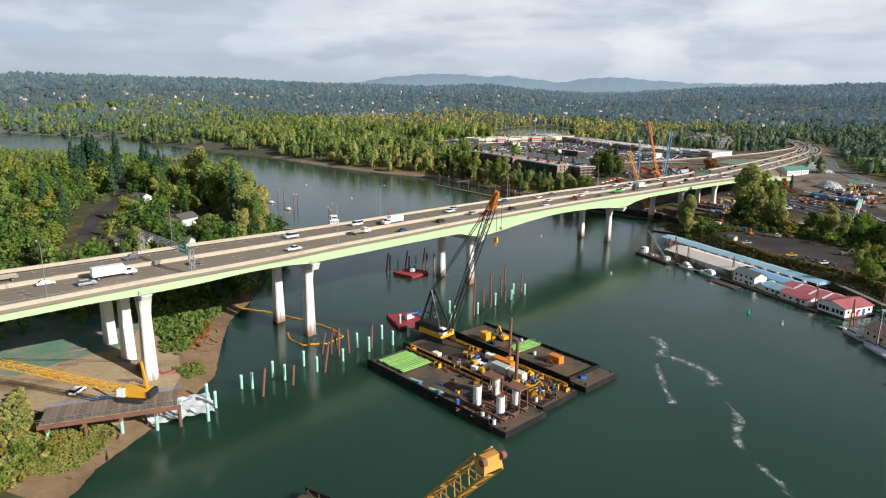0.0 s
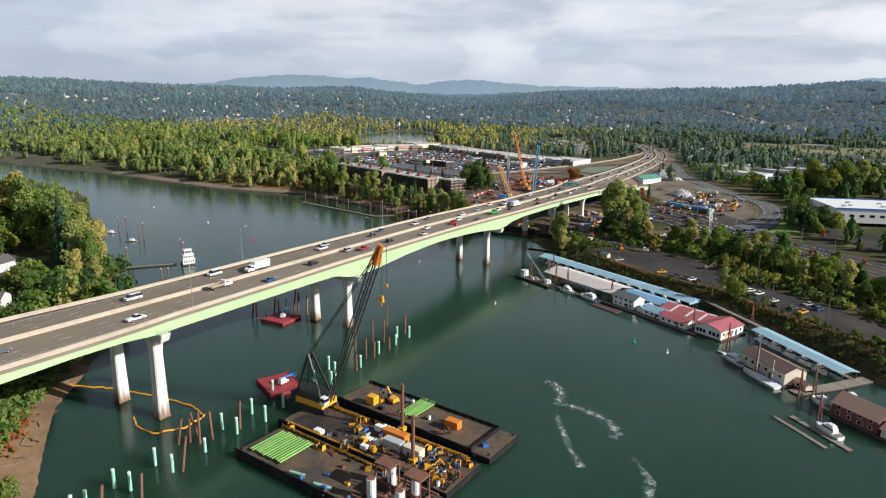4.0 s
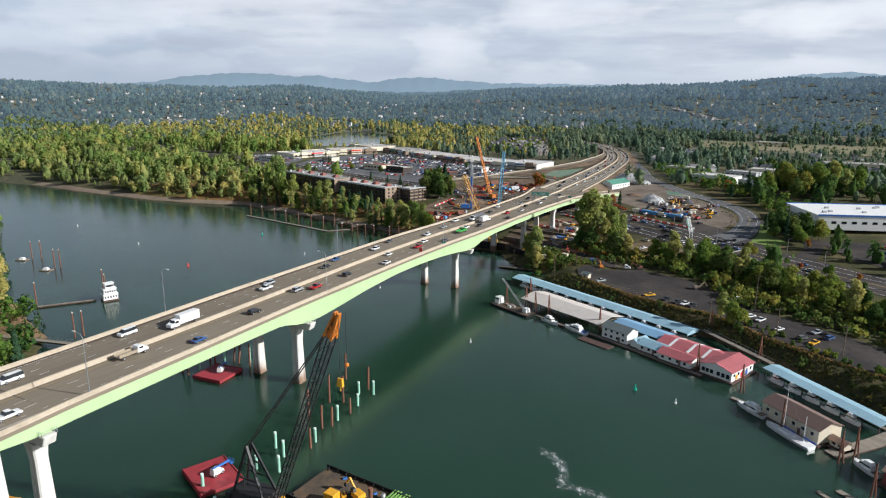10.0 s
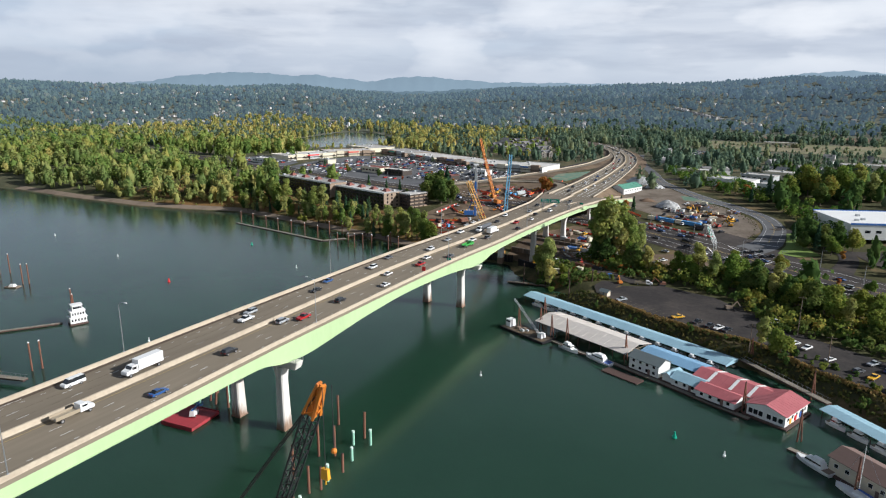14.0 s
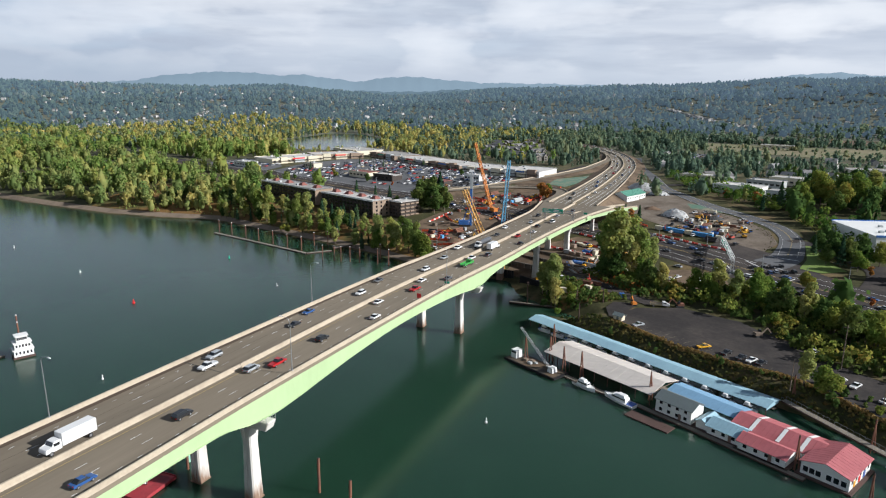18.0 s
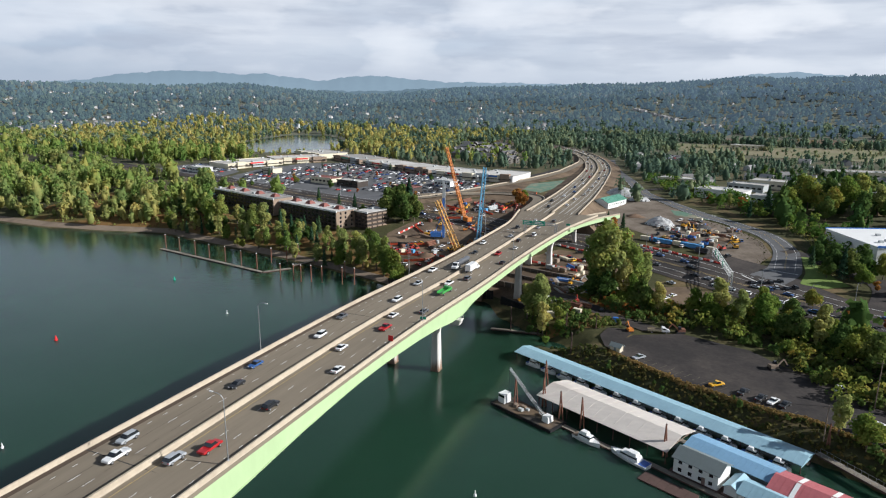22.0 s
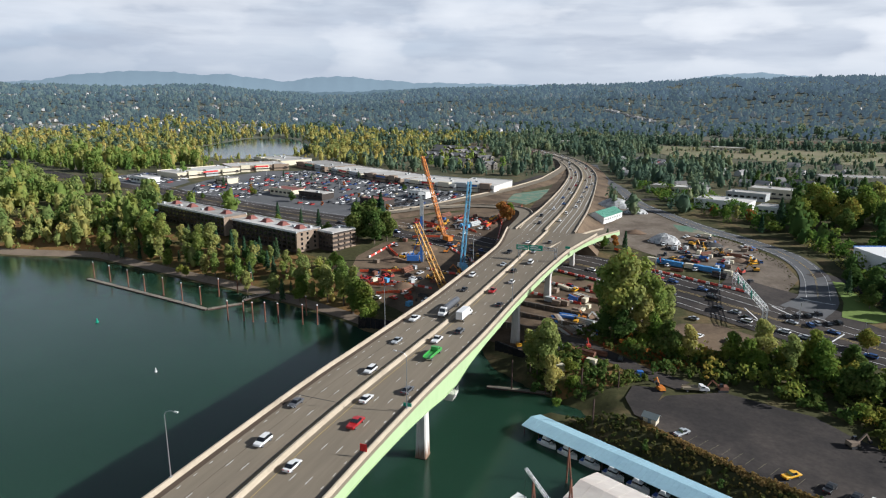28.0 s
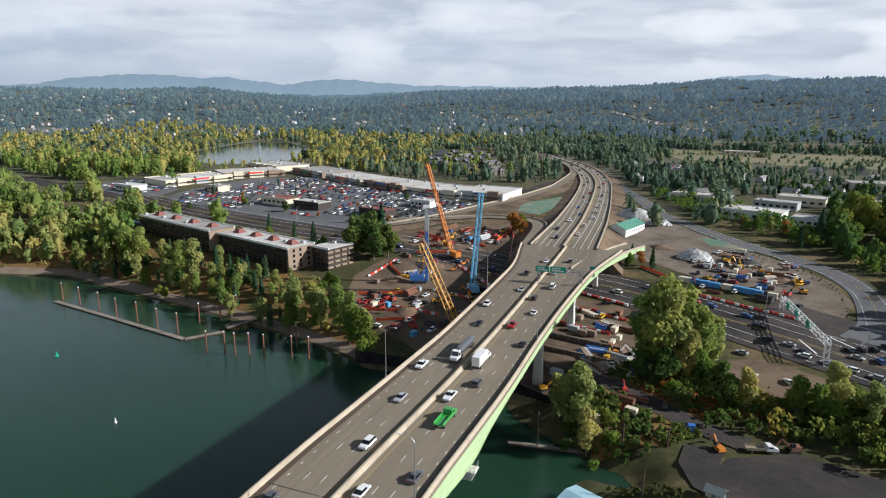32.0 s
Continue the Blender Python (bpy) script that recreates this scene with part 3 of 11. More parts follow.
for side in (-1, 1):
    def lane_x(y, k, side=side):
        edge = deck_l(y) if side < 0 else deck_r(y)
        m = deck_m(y)
        w = abs(edge - m)
        return m + side * (1.9 + 3.65 * k * min(1.0, (w - 1.9) / 14.0))
    stripe("solid_line", lambda y: lane_x(y, 0), -420, 340, 0.16, M_YELLOWLINE)
    stripe("dashed_line", lambda y: lane_x(y, 1), -420, 340, 0.13, M_LINE, 2.6, 9.6)
    stripe("dashed_line", lambda y: lane_x(y, 2), -420, 340, 0.13, M_LINE, 2.6, 9.6)
    stripe("dashed_line", lambda y: lane_x(y, 3), -420, 340, 0.13, M_LINE, 1.1, 3.5)
    stripe("solid_line", lambda y: lane_x(y, 3.45), -420, -60, 0.16, M_LINE)
M_GRIME_SHADOW = stain("gutter_grime_and_shadow", (0.075, 0.052, 0.036), 0.95, 0.25, 0.8, 0.1, stretch=(1, 0.2, 1))
stripe("joint_seal", lambda y: deck_m(y) - 1.9 - 3.65 * 2.1, -420, 340, 0.11, M_GRIME_SHADOW, 9.0, 0.8, lift=0.005)
stripe("joint_seal", lambda y: deck_m(y) - 1.9 - 3.65 * 1.08, -420, 340, 0.07, M_GRIME_SHADOW, 5.0, 3.4, lift=0.005)
stripe("grimy_gutter", lambda y: deck_l(y) + 1.7, -420, 340, 1.3, M_GRIME_SHADOW, lift=0.004)
# dark strip painted in where the right parapet's shadow falls on the deck
stripe("grimy_gutter", lambda y: deck_r(y) - 1.35, -420, 290, 0.7, M_GRIME_SHADOW, lift=0.004)
for yj in (-87.5, 4.0, 101.0, 262.0):
    mesh_ob("expansion_joint", [(deck_l(yj) + 0.9, yj, deck_z(yj) + 0.005), (deck_r(yj) - 0.9, yj - 1.2, deck_z(yj) + 0.005), (deck_r(yj) - 0.9, yj - 0.9, deck_z(yj) + 0.005), (deck_l(yj) + 0.9, yj + 0.3, deck_z(yj) + 0.005)], [(0, 1, 2, 3)], M_ASPHALT_JOINT, paint)

# ------------------------------------------------------------------ vehicles
def paint_mat(name, col, rough=0.32):
    return stain(name, col, rough, 0.05, 3, 0.5, spec=0.6)


CAR_COLORS = {"white": (0.72, 0.72, 0.71), "silver": (0.36, 0.38, 0.40), "black": (0.018, 0.019, 0.022), "grey": (0.10, 0.105, 0.115), "red": (0.38, 0.015, 0.018), "blue": (0.03, 0.09, 0.26), "yellow": (0.75, 0.40, 0.02), "green": (0.05, 0.30, 0.06), "tan": (0.30, 0.25, 0.18)}
CAR_PAINT = {k: paint_mat(k + "_car_paint", v) for k, v in CAR_COLORS.items()}
M_GLASSDARK = stain("tinted_car_glass", (0.015, 0.018, 0.022), 0.08, 0.05, spec=0.8)
M_LAMPRED = stain("tail_lamp_red", (0.45, 0.01, 0.01), 0.3, 0.05)
M_LAMPCLEAR = stain("head_lamp_clear", (0.75, 0.75, 0.72), 0.2, 0.05)
M_ALLOY = stain("wheel_alloy", (0.45, 0.45, 0.46), 0.35, 0.08, metal=0.7)


def extrude_profile(bm, pts, hw, inset=0.0, top_from=None):
    """A side profile (y, z) drawn across the width; points above top_from are drawn in by inset."""
    left, right = [], []
    for y, z in pts:
        i = inset if top_from is not None and z > top_from else 0.0
        left.append(bm.verts.new((-hw + i, y, z)))
        right.append(bm.verts.new((hw - i, y, z)))
    n = len(pts)
    for k in range(n):
        bm.faces.new((left[k], left[(k + 1) % n], right[(k + 1) % n], right[k]))
    bm.faces.new(left[::-1])
    bm.faces.new(right)


def wheels(parent, xs, ys, r=0.34, w=0.24):
    for x in xs:
        for y in ys:
            bm = bmesh.new()
            s = 1 if x > 0 else -1
            rod(bm, (0, 0, 0), (s * w, 0, 0), r, n=10)
            wh = part("wheel", bm, M_DARK, parent)
            wh.location = (x - s * w, y, r)
            bm = bmesh.new()
            rod(bm, (s * w, 0, 0), (s * (w + 0.015), 0, 0), r * 0.6, n=8)
            part("rim", bm, M_ALLOY, wh)


BODY = {
    "sedan": ([(-2.3, 0.35), (2.25, 0.35), (2.35, 0.55), (2.2, 0.78), (1.15, 0.92), (-1.6, 0.98), (-2.3, 0.92)], [(1.1, 0.90), (0.35, 1.42), (-0.95, 1.44), (-1.75, 0.96)], 0.91),
    "suv": ([(-2.35, 0.42), (2.3, 0.42), (2.38, 0.65), (2.25, 0.95), (1.2, 1.08), (-2.3, 1.1)], [(1.15, 1.06), (0.5, 1.68), (-1.95, 1.70), (-2.32, 1.08)], 0.95),
    "pickup": ([(-2.9, 0.5), (2.65, 0.5), (2.75, 0.75), (2.6, 1.05), (1.4, 1.18), (-0.85, 1.18), (-0.85, 1.02), (-2.9, 1.05)], [(1.35, 1.16), (0.75, 1.80), (-0.55, 1.82), (-0.85, 1.16)], 0.98),
    "van": ([(-2.75, 0.4), (2.6, 0.4), (2.7, 0.7), (2.5, 1.1), (2.0, 1.2), (-2.75, 1.25)], [(2.0, 1.18), (1.35, 2.05), (-2.6, 2.1), (-2.75, 1.22)], 0.98),
}
SAY = {"sedan": ("sedan", "car"), "suv": ("sport utility vehicle", "car"), "pickup": ("pickup truck", "pickup"), "van": ("delivery van", "van")}


def make_car(kind, color):
    lower, cabin, hw = BODY[kind]
    c = thing("van" if kind == "van" else "pickup_truck" if kind == "pickup" else "car", f"{color} {SAY[kind][0]} with dark tinted windows", SAY[kind][1])
    bm = bmesh.new()
    extrude_profile(bm, lower, hw)
    bmesh.ops.bevel(bm, geom=list(bm.edges), offset=0.07, segments=1, affect="EDGES")
    part("body", bm, CAR_PAINT[color], c)
    bm = bmesh.new()
    extrude_profile(bm, cabin, hw - 0.05, 0.2, 1.3 if kind != "van" else 1.5)
    part("window_band", bm, M_GLASSDARK, c, "dark tinted window band")
    bm = bmesh.new()
    (y1, z1), (y2, z2) = cabin[1], cabin[2]
    box(bm, -hw + 0.24, hw - 0.24, y2 + 0.03, y1 - 0.03, z1 - 0.05, z2 + 0.03, 0.03)
    part("roof", bm, CAR_PAINT[color], c)
    ys = (1.4, -1.45) if kind != "pickup" else (1.75, -1.75)
    wheels(c, (-hw - 0.02, hw + 0.02), ys, 0.34 if kind == "sedan" else 0.39)
    yb = min(p[0] for p in lower)
    yf = max(p[0] for p in lower)
    for s in (-1, 1):
        bm = bmesh.new()
        box(bm, s * (hw - 0.3) - 0.16, s * (hw - 0.3) + 0.16, yb - 0.03, yb + 0.05, 0.72, 0.9)
        part("tail_light", bm, M_LAMPRED, c)
        bm = bmesh.new()
        box(bm, s * (hw - 0.32) - 0.2, s * (hw - 0.32) + 0.2, yf - 0.14, yf - 0.01, 0.58, 0.72)
        part("headlight", bm, M_LAMPCLEAR, c)
    return c


def make_small_car(color, kind="sedan"):
    """A parked car seen from far off: body, windows and wheels."""
    lower, cabin, hw = BODY[kind]
    c = thing("parked_car", f"{color} car parked on the asphalt lot", "car")
    bm = bmesh.new()
    extrude_profile(bm, lower, hw)
    box(bm, -hw + 0.24, hw - 0.24, cabin[2][0], cabin[1][0], cabin[1][1] - 0.06, cabin[2][1] + 0.03)
    n0 = len(bm.faces)
    for x in (-hw, hw - 0.2):
        for y in (1.4, -1.45):
            rod(bm, (x, y, 0.34), (x + 0.2, y, 0.34), 0.34, n=8)
    bm.faces.ensure_lookup_table()
    for f in bm.faces[n0:]:
        f.material_index = 1
    part("body", bm, CAR_PAINT[color], c).data.materials.append(M_DARK)
    bm = bmesh.new()
    extrude_profile(bm, cabin, hw - 0.06, 0.2, 1.3)
    part("window_band", bm, M_GLASSDARK, c)
    return c


def cab(parent, color, y0, tall=2.7):
    bm = bmesh.new()
    extrude_profile(bm, [(y0, 0.7), (y0 + 3.3, 0.7), (y0 + 3.4, 1.2), (y0 + 3.2, 1.65), (y0 + 2.0, 1.85), (y0 + 1.6, tall), (y0 + 0.1, tall + 0.05)], 1.15)
    bmesh.ops.bevel(bm, geom=list(bm.edges), offset=0.09, segments=1, affect="EDGES")
    part("cab", bm, CAR_PAINT[color], parent, f"{color} truck cab")
    bm = bmesh.new()
    extrude_profile(bm, [(y0 + 2.05, 1.86), (y0 + 1.68, tall - 0.12), (y0 + 1.62, tall - 0.12), (y0 + 1.95, 1.84)], 1.0)
    for s in (-1, 1):
        box(bm, s * 1.16 - 0.01, s * 1.16 + 0.01, y0 + 0.5, y0 + 1.7, 1.75, tall - 0.3)
    part("windscreen", bm, M_GLASSDARK, parent)


def make_box_truck(color, box_color, length=7.4):
    c = thing("box_truck", f"{color} box truck with a tall plain {box_color} cargo box", "truck")
    bm = bmesh.new()
    box(bm, -1.2, 1.2, -length / 2 - 1.3, length / 2 - 1.3, 1.05, 3.75)
    bmesh.ops.bevel(bm, geom=list(bm.edges), offset=0.06, segments=1, affect="EDGES")
    part("cargo_box", bm, CAR_PAINT[box_color], c, f"{box_color} cargo box")
    bm = bmesh.new()
    box(bm, -0.5, 0.5, -length / 2 - 1.2, length / 2 + 1.6, 0.7, 1.04)
    part("chassis", bm, M_DARK, c)
    cab(c, color, length / 2 - 1.25)
    wheels(c, (-1.18, 1.18), (length / 2 + 1.0, -length / 2 + 0.2), 0.48, 0.3)
    return c


def make_tanker(color):
    c = thing("tanker_truck", f"{color} semi truck with a long dark dump trailer", "truck")
    cab(c, color, 5.4, 3.1)
    bm = bmesh.new()
    rings = []
    for y, k in ((-7.6, 0.75), (-7.2, 1.0), (4.2, 1.0), (4.6, 0.8)):
        rings.append([bm.verts.new((1.18 * k * math.cos(a), y, 2.3 + 1.05 * k * math.sin(a))) for a in np.linspace(0, 2 * math.pi, 13)[:-1]])
    for p, q in zip(rings, rings[1:]):
        for i in range(12):
            bm.faces.new((p[i], p[(i + 1) % 12], q[(i + 1) % 12], q[i]))
    bm.faces.new(rings[0])
    bm.faces.new(rings[-1][::-1])
    part("tank", bm, CAR_PAINT["grey"], c, "dark grey rounded tank")
    bm = bmesh.new()
    box(bm, -0.5, 0.5, -7.4, 8.2, 0.8, 1.15)
    part("chassis", bm, M_DARK, c)
    wheels(c, (-1.15, 1.15), (7.9, 4.6, 3.5, -5.2, -6.4), 0.5, 0.34)
    return c


def make_flatbed(color, load):
    c = thing("flatbed_truck", f"{color} work truck with a low open bed", "truck")
    cab(c, color, 1.2, 2.5)
    bm = bmesh.new()
    box(bm, -1.2, 1.2, -4.2, 1.1, 1.0, 1.25)
    box(bm, -1.2, -1.1, -4.2, 1.1, 1.25, 1.8)
    box(bm, 1.1, 1.2, -4.2, 1.1, 1.25, 1.8)
    part("bed", bm, CAR_PAINT[load], c, f"{load} steel bed")
    wheels(c, (-1.15, 1.15), (3.4, -2.8), 0.46, 0.3)
    return c


rv = random.Random(4)
PROTO = {}
for kind, colors in (("sedan", ("white", "silver", "black", "grey", "red", "blue")), ("suv", ("white", "silver", "black", "grey", "red", "blue")), ("pickup", ("white", "red", "black", "silver")), ("van", ("white", "grey"))):
    for color in colors:
        PROTO[(kind, color)] = lambda kind=kind, color=color: make_car(kind, color)
PROTO[("box", "white")] = lambda: make_box_truck("white", "white")
PROTO[("box", "yellow")] = lambda: make_box_truck("yellow", "yellow", 6.0)
PROTO[("box", "tan")] = lambda: make_box_truck("white", "white", 8.6)
PROTO[("tank", "white")] = lambda: make_tanker("white")
PROTO[("flat", "white")] = lambda: make_flatbed("white", "tan")
PROTO[("flat", "red")] = lambda: make_flatbed("red", "red")
PROTO[("flat", "green")] = lambda: make_flatbed("green", "green")
MADE = {}


def park(kind, color, m, group=""):
    """Puts a vehicle at the pose m, making the first of its kind and copying the rest."""
    key = (kind, color)
    if key not in MADE:
        ob = PROTO[key]()
        ob.matrix_basis = m
        MADE[key] = ob
    else:
        ob = copy_thing(MADE[key], m)
    if group:
        ob["group"] = group
    return ob


def drive(y, lane, side, kind, color):
    """A vehicle on the deck: side 1 heads away over the river, side -1 comes back."""
    x = deck_m(y) + side * (1.9 + 3.65 * (lane - 0.5))
    dy = 1.0
    dx = deck_m(y + dy) - deck_m(y)
    slope = math.degrees(math.atan2(deck_z(y + dy) - deck_z(y), dy))
    yaw = math.degrees(-math.atan2(dx, dy))
    m = pose(x, y, deck_z(y) + 0.012, slope, 0, yaw) if side > 0 else pose(x, y, deck_z(y) + 0.012, -slope, 0, yaw + 180)
    return park(kind, color, m, "traffic on the bridge")


for row in ((-182, 2, 1, "suv", "white"), (-168, 1, 1, "sedan", "white"), (-160, 3, 1, "suv", "silver"), (-152, 2, 1, "box", "tan"), (-128, 2, 1, "sedan", "grey"), (-95, 3, 1, "pickup", "white"), (-60, 1, 1, "flat", "white"), (-44, 3, 1, "sedan", "blue"), (-18, 2, 1, "suv", "black"), (8, 1, 1, "suv", "silver"), (14, 2, 1, "pickup", "red"), (34, 2, 1, "suv", "black"), (58, 3, 1, "sedan", "white"), (72, 1, 1, "sedan", "white"), (92, 2, 1, "pickup", "red"), (104, 1, 1, "sedan", "white"), (112, 3, 1, "sedan", "grey"), (136, 2, 1, "flat", "green"), (148, 1, 1, "pickup", "white"), (158, 2, 1, "suv", "grey"), (172, 1, 1, "box", "white"), (190, 3, 1, "sedan", "black"), (206, 1, 1, "pickup", "red"), (222, 2, 1, "sedan", "white"), (240, 1, 1, "suv", "black"), (258, 2, 1, "van", "white"), (281, 1, 1, "sedan", "silver"), (306, 2, 1, "suv", "grey"),
            (-176, 2, -1, "flat", "white"), (-140, 3, -1, "suv", "grey"), (-84, 2, -1, "van", "white"), (-50, 3, -1, "van", "white"), (-36, 1, -1, "box", "white"), (4, 2, -1, "pickup", "white"), (10, 3, -1, "suv", "silver"), (40, 2, -1, "sedan", "black"), (52, 3, -1, "sedan", "blue"), (78, 2, -1, "suv", "white"), (96, 3, -1, "sedan", "grey"), (120, 1, -1, "suv", "white"), (143, 2, -1, "sedan", "silver"), (164, 3, -1, "pickup", "white"), (178, 1, -1, "tank", "white"), (204, 2, -1, "sedan", "black"), (226, 3, -1, "suv", "white"), (250, 1, -1, "sedan", "silver"), (276, 2, -1, "pickup", "black"), (302, 1, -1, "sedan", "white")):
    drive(*row)

# ------------------------------------------------------------------ lamps and signs on the deck


def light_pole(x, y, toward, height=14.2):
    z = deck_z(y) + 1.0
    p = thing("street_lamp", "tall slim galvanised street lamp on the bridge parapet", "street lamp", (x, y, z), 0, "lamps along the bridge")
    bm = bmesh.new()
    rod(bm, (0, 0, 0), (0, 0, height - 1.0), 0.14, 0.08)
    box(bm, -0.25, 0.25, -0.25, 0.25, 0, 0.12)
    part("pole", bm, M_STEEL, p)
    bm = bmesh.new()
    pts = [(0, height - 1.0), (0.5, height - 0.3), (1.4, height), (2.6, height + 0.1)]
    for a, b in zip(pts, pts[1:]):
        rod(bm, (toward * a[0], 0, a[1]), (toward * b[0], 0, b[1]), 0.06)
    part("arm", bm, M_STEEL, p)
    bm = bmesh.new()
    box(bm, min(toward * 2.4, toward * 3.3), max(toward * 2.4, toward * 3.3), -0.16, 0.16, height, height + 0.18, 0.04)
    part("lamp_head", bm, M_WHITE, p, "pale lamp head")


for y in (-124, -32, 60, 152, 244):
    light_pole(deck_l(y) + 0.45, y, 1)
for y in (-172, -80, 11, 102, 194):
    light_pole(deck_r(y) - 0.45, y, -1)


def plain_bars(parent, x0, x1, z0, z1, y, rows=2):
    """Rows of pale bars that stand for lettering."""
    for r in range(rows):
        bm = bmesh.new()
        h = (z1 - z0) / (rows * 2 + 1)
        z = z0 + h * (1 + 2 * r)
        box(bm, x0 + (x1 - x0) * 0.12, x1 - (x1 - x0) * (0.12 + 0.2 * (r % 2)), y - 0.02, y, z, z + h)
        part("lettering_bar", bm, M_WHITE, parent)


def gantry(y, x0, x1, signs, z_lift=6.2):
    z = deck_z(y)
    g = thing("sign_gantry", "steel lattice sign gantry spanning the roadway", "sign gantry", (0, y, z), 0)
    for x in (x0, x1):
        bm = bmesh.new()
        lattice(bm, (x, 0, 1.0), (x, 0, z_lift + 1.2), 1.1, 1.1, 6, 0.09, (0, 1, 0))
        part("lattice_leg", bm, M_STEEL, g)
    bm = bmesh.new()
    lattice(bm, (x0, 0, z_lift + 0.7), (x1, 0, z_lift + 0.7), 1.2, 1.2, int(abs(x1 - x0) / 1.6), 0.08)
    part("lattice_beam", bm, M_STEEL, g)
    for a, b, h in signs:
        bm = bmesh.new()
        box(bm, a, b, -0.95, -0.85, z_lift - 0.3, z_lift - 0.3 + h)
        s = part("sign_panel", bm, M_SIGN, g, "green direction sign panel")
        plain_bars(s, a, b, z_lift - 0.2, z_lift - 0.4 + h, -0.95)


gantry(266, deck_m(266), deck_r(266) - 0.5, ((-4.5, 1.2, 2.3), (1.6, 8.2, 2.6)), 5.2)
gantry(-134, deck_l(-134) + 0.6, deck_r(-134) - 0.6, ((-1.5, 3.2, 3.0),), 6.4)


def post_sign(x, y, w, h, material, label, lift):
    z = deck_z(y) + 1.0
    s = thing("road_sign", label, "road sign", (x, y, z))
    bm = bmesh.new()
    beam(bm, (0, 0, 0), (0, 0, lift + h), 0.09, 0.09)
    part("post", bm, M_STEEL, s)
    bm = bmesh.new()
    box(bm, -w / 2, w / 2, -0.12, -0.06, lift, lift + h)
    part("panel", bm, material, s)


post_sign(deck_r(80.7) - 0.6, 80.7, 1.6, 1.7, M_RED, "plain red square road sign on the parapet", 0.3)
post_sign(deck_r(102.6) - 0.5, 102.6, 2.1, 0.9, M_SIGN, "small green road sign on the parapet", 0.2)
post_sign(deck_r(291) - 1.0, 291, 2.4, 1.2, M_SIGN, "small green exit sign at the ramp", 0.3)

# ------------------------------------------------------------------ work on the river
M_HULL = stain("barge_hull", (0.014, 0.015, 0.017), 0.6, 0.3, 1.2, 0.2, second=((0.045, 0.032, 0.026), "coarse", 0.5, 0.72), spec=0.2)
M_BARGEDECK = stain("barge_deck", (0.120, 0.080, 0.046), 0.85, 0.5, 0.7, 0.12, 0.4, 1.5, second=((0.048, 0.040, 0.032), "coarse", 0.44, 0.60))
M_OILY = stain("oily_plate", (0.030, 0.027, 0.024), 0.55, 0.4, 0.9, 0.2, second=((0.065, 0.048, 0.035), "coarse", 0.46, 0.62))
M_RUST = stain("rusty_steel", (0.20, 0.085, 0.05), 0.85, 0.3, 1.2, 0.3, second=((0.12, 0.055, 0.04), "coarse", 0.45, 0.65))
M_MINT = stain("mint_pile_coating", (0.30, 0.56, 0.43), 0.6, 0.12, 1.5, 0.3)
M_PALEMINT = stain("pale_pile_top", (0.62, 0.75, 0.68), 0.6, 0.1)
M_LIME = stain("lime_green_pipe", (0.15, 0.31, 0.062), 0.55, 0.2, 1.0, 0.3, obj_vary=0.25)
M_CRANEBLACK = stain("crane_black", (0.018, 0.018, 0.02), 0.55, 0.2, 1.5, 0.3)
M_CRANEYELLOW = stain("crane_yellow", (0.68, 0.34, 0.02), 0.5, 0.14, 1.2, 0.3)
M_ORANGE = stain("crane_orange", (0.62, 0.20, 0.02), 0.6, 0.2, 0.8, 0.3, second=((0.42, 0.13, 0.03), "coarse", 0.5, 0.7))
M_CRANEGOLD = stain("crane_gold", (0.52, 0.27, 0.045), 0.6, 0.2, 0.8, 0.3, second=((0.36, 0.17, 0.04), "coarse", 0.5, 0.7))
M_REDBARGE = stain("red_barge", (0.34, 0.035, 0.045), 0.65, 0.2, 1.0, 0.3, second=((0.22, 0.03, 0.035), "coarse", 0.45, 0.65))
M_TANK = stain("white_tank", (0.72, 0.71, 0.68), 0.5, 0.1, 1.2, 0.3)
M_TIMBER = stain("grey_timber", (0.20, 0.15, 0.11), 0.85, 0.25, 2.0, 0.4, obj_vary=0.2)
M_BLUELIFT = stain("lift_blue", (0.04, 0.15, 0.45), 0.5, 0.1)
M_CONTAINER = stain("container_grey", (0.40, 0.42, 0.42), 0.6, 0.1)
M_CREAM = stain("cream_paint", (0.62, 0.56, 0.42), 0.6, 0.1)
M_BOOM = stain("orange_boom_fabric", (0.75, 0.33, 0.03), 0.7, 0.15)
M_CABLE = stain("wire_rope", (0.03, 0.03, 0.03), 0.6, 0.1)
M_TARP = stain("grey_geotextile", (0.60, 0.61, 0.62), 0.85, 0.2, 1.0, 0.2)
M_HYDRO = stain("green_hydroseed", (0.10, 0.19, 0.13), 0.95, 0.3, 0.8, 0.12, second=((0.20, 0.19, 0.13), "coarse", 0.45, 0.62))


def hull(name, L, W, z0, z1, parent, material, rake=4.0):
    bm = bmesh.new()
    ys = (-W / 2, W / 2)
    prof = [(-L / 2, z1), (-L / 2, z0 + 1.2), (-L / 2 + rake, z0), (L / 2 - rake, z0), (L / 2, z0 + 1.2), (L / 2, z1)]
    a = [bm.verts.new((x, ys[0], z)) for x, z in prof]
    b = [bm.verts.new((x, ys[1], z)) for x, z in prof]
    for i in range(len(prof)):
        k = (i + 1) % len(prof)
        bm.faces.new((a[i], a[k], b[k], b[i]))
    bm.faces.new(a[::-1])
    bm.faces.new(b)
    return part(name, bm, material, parent)


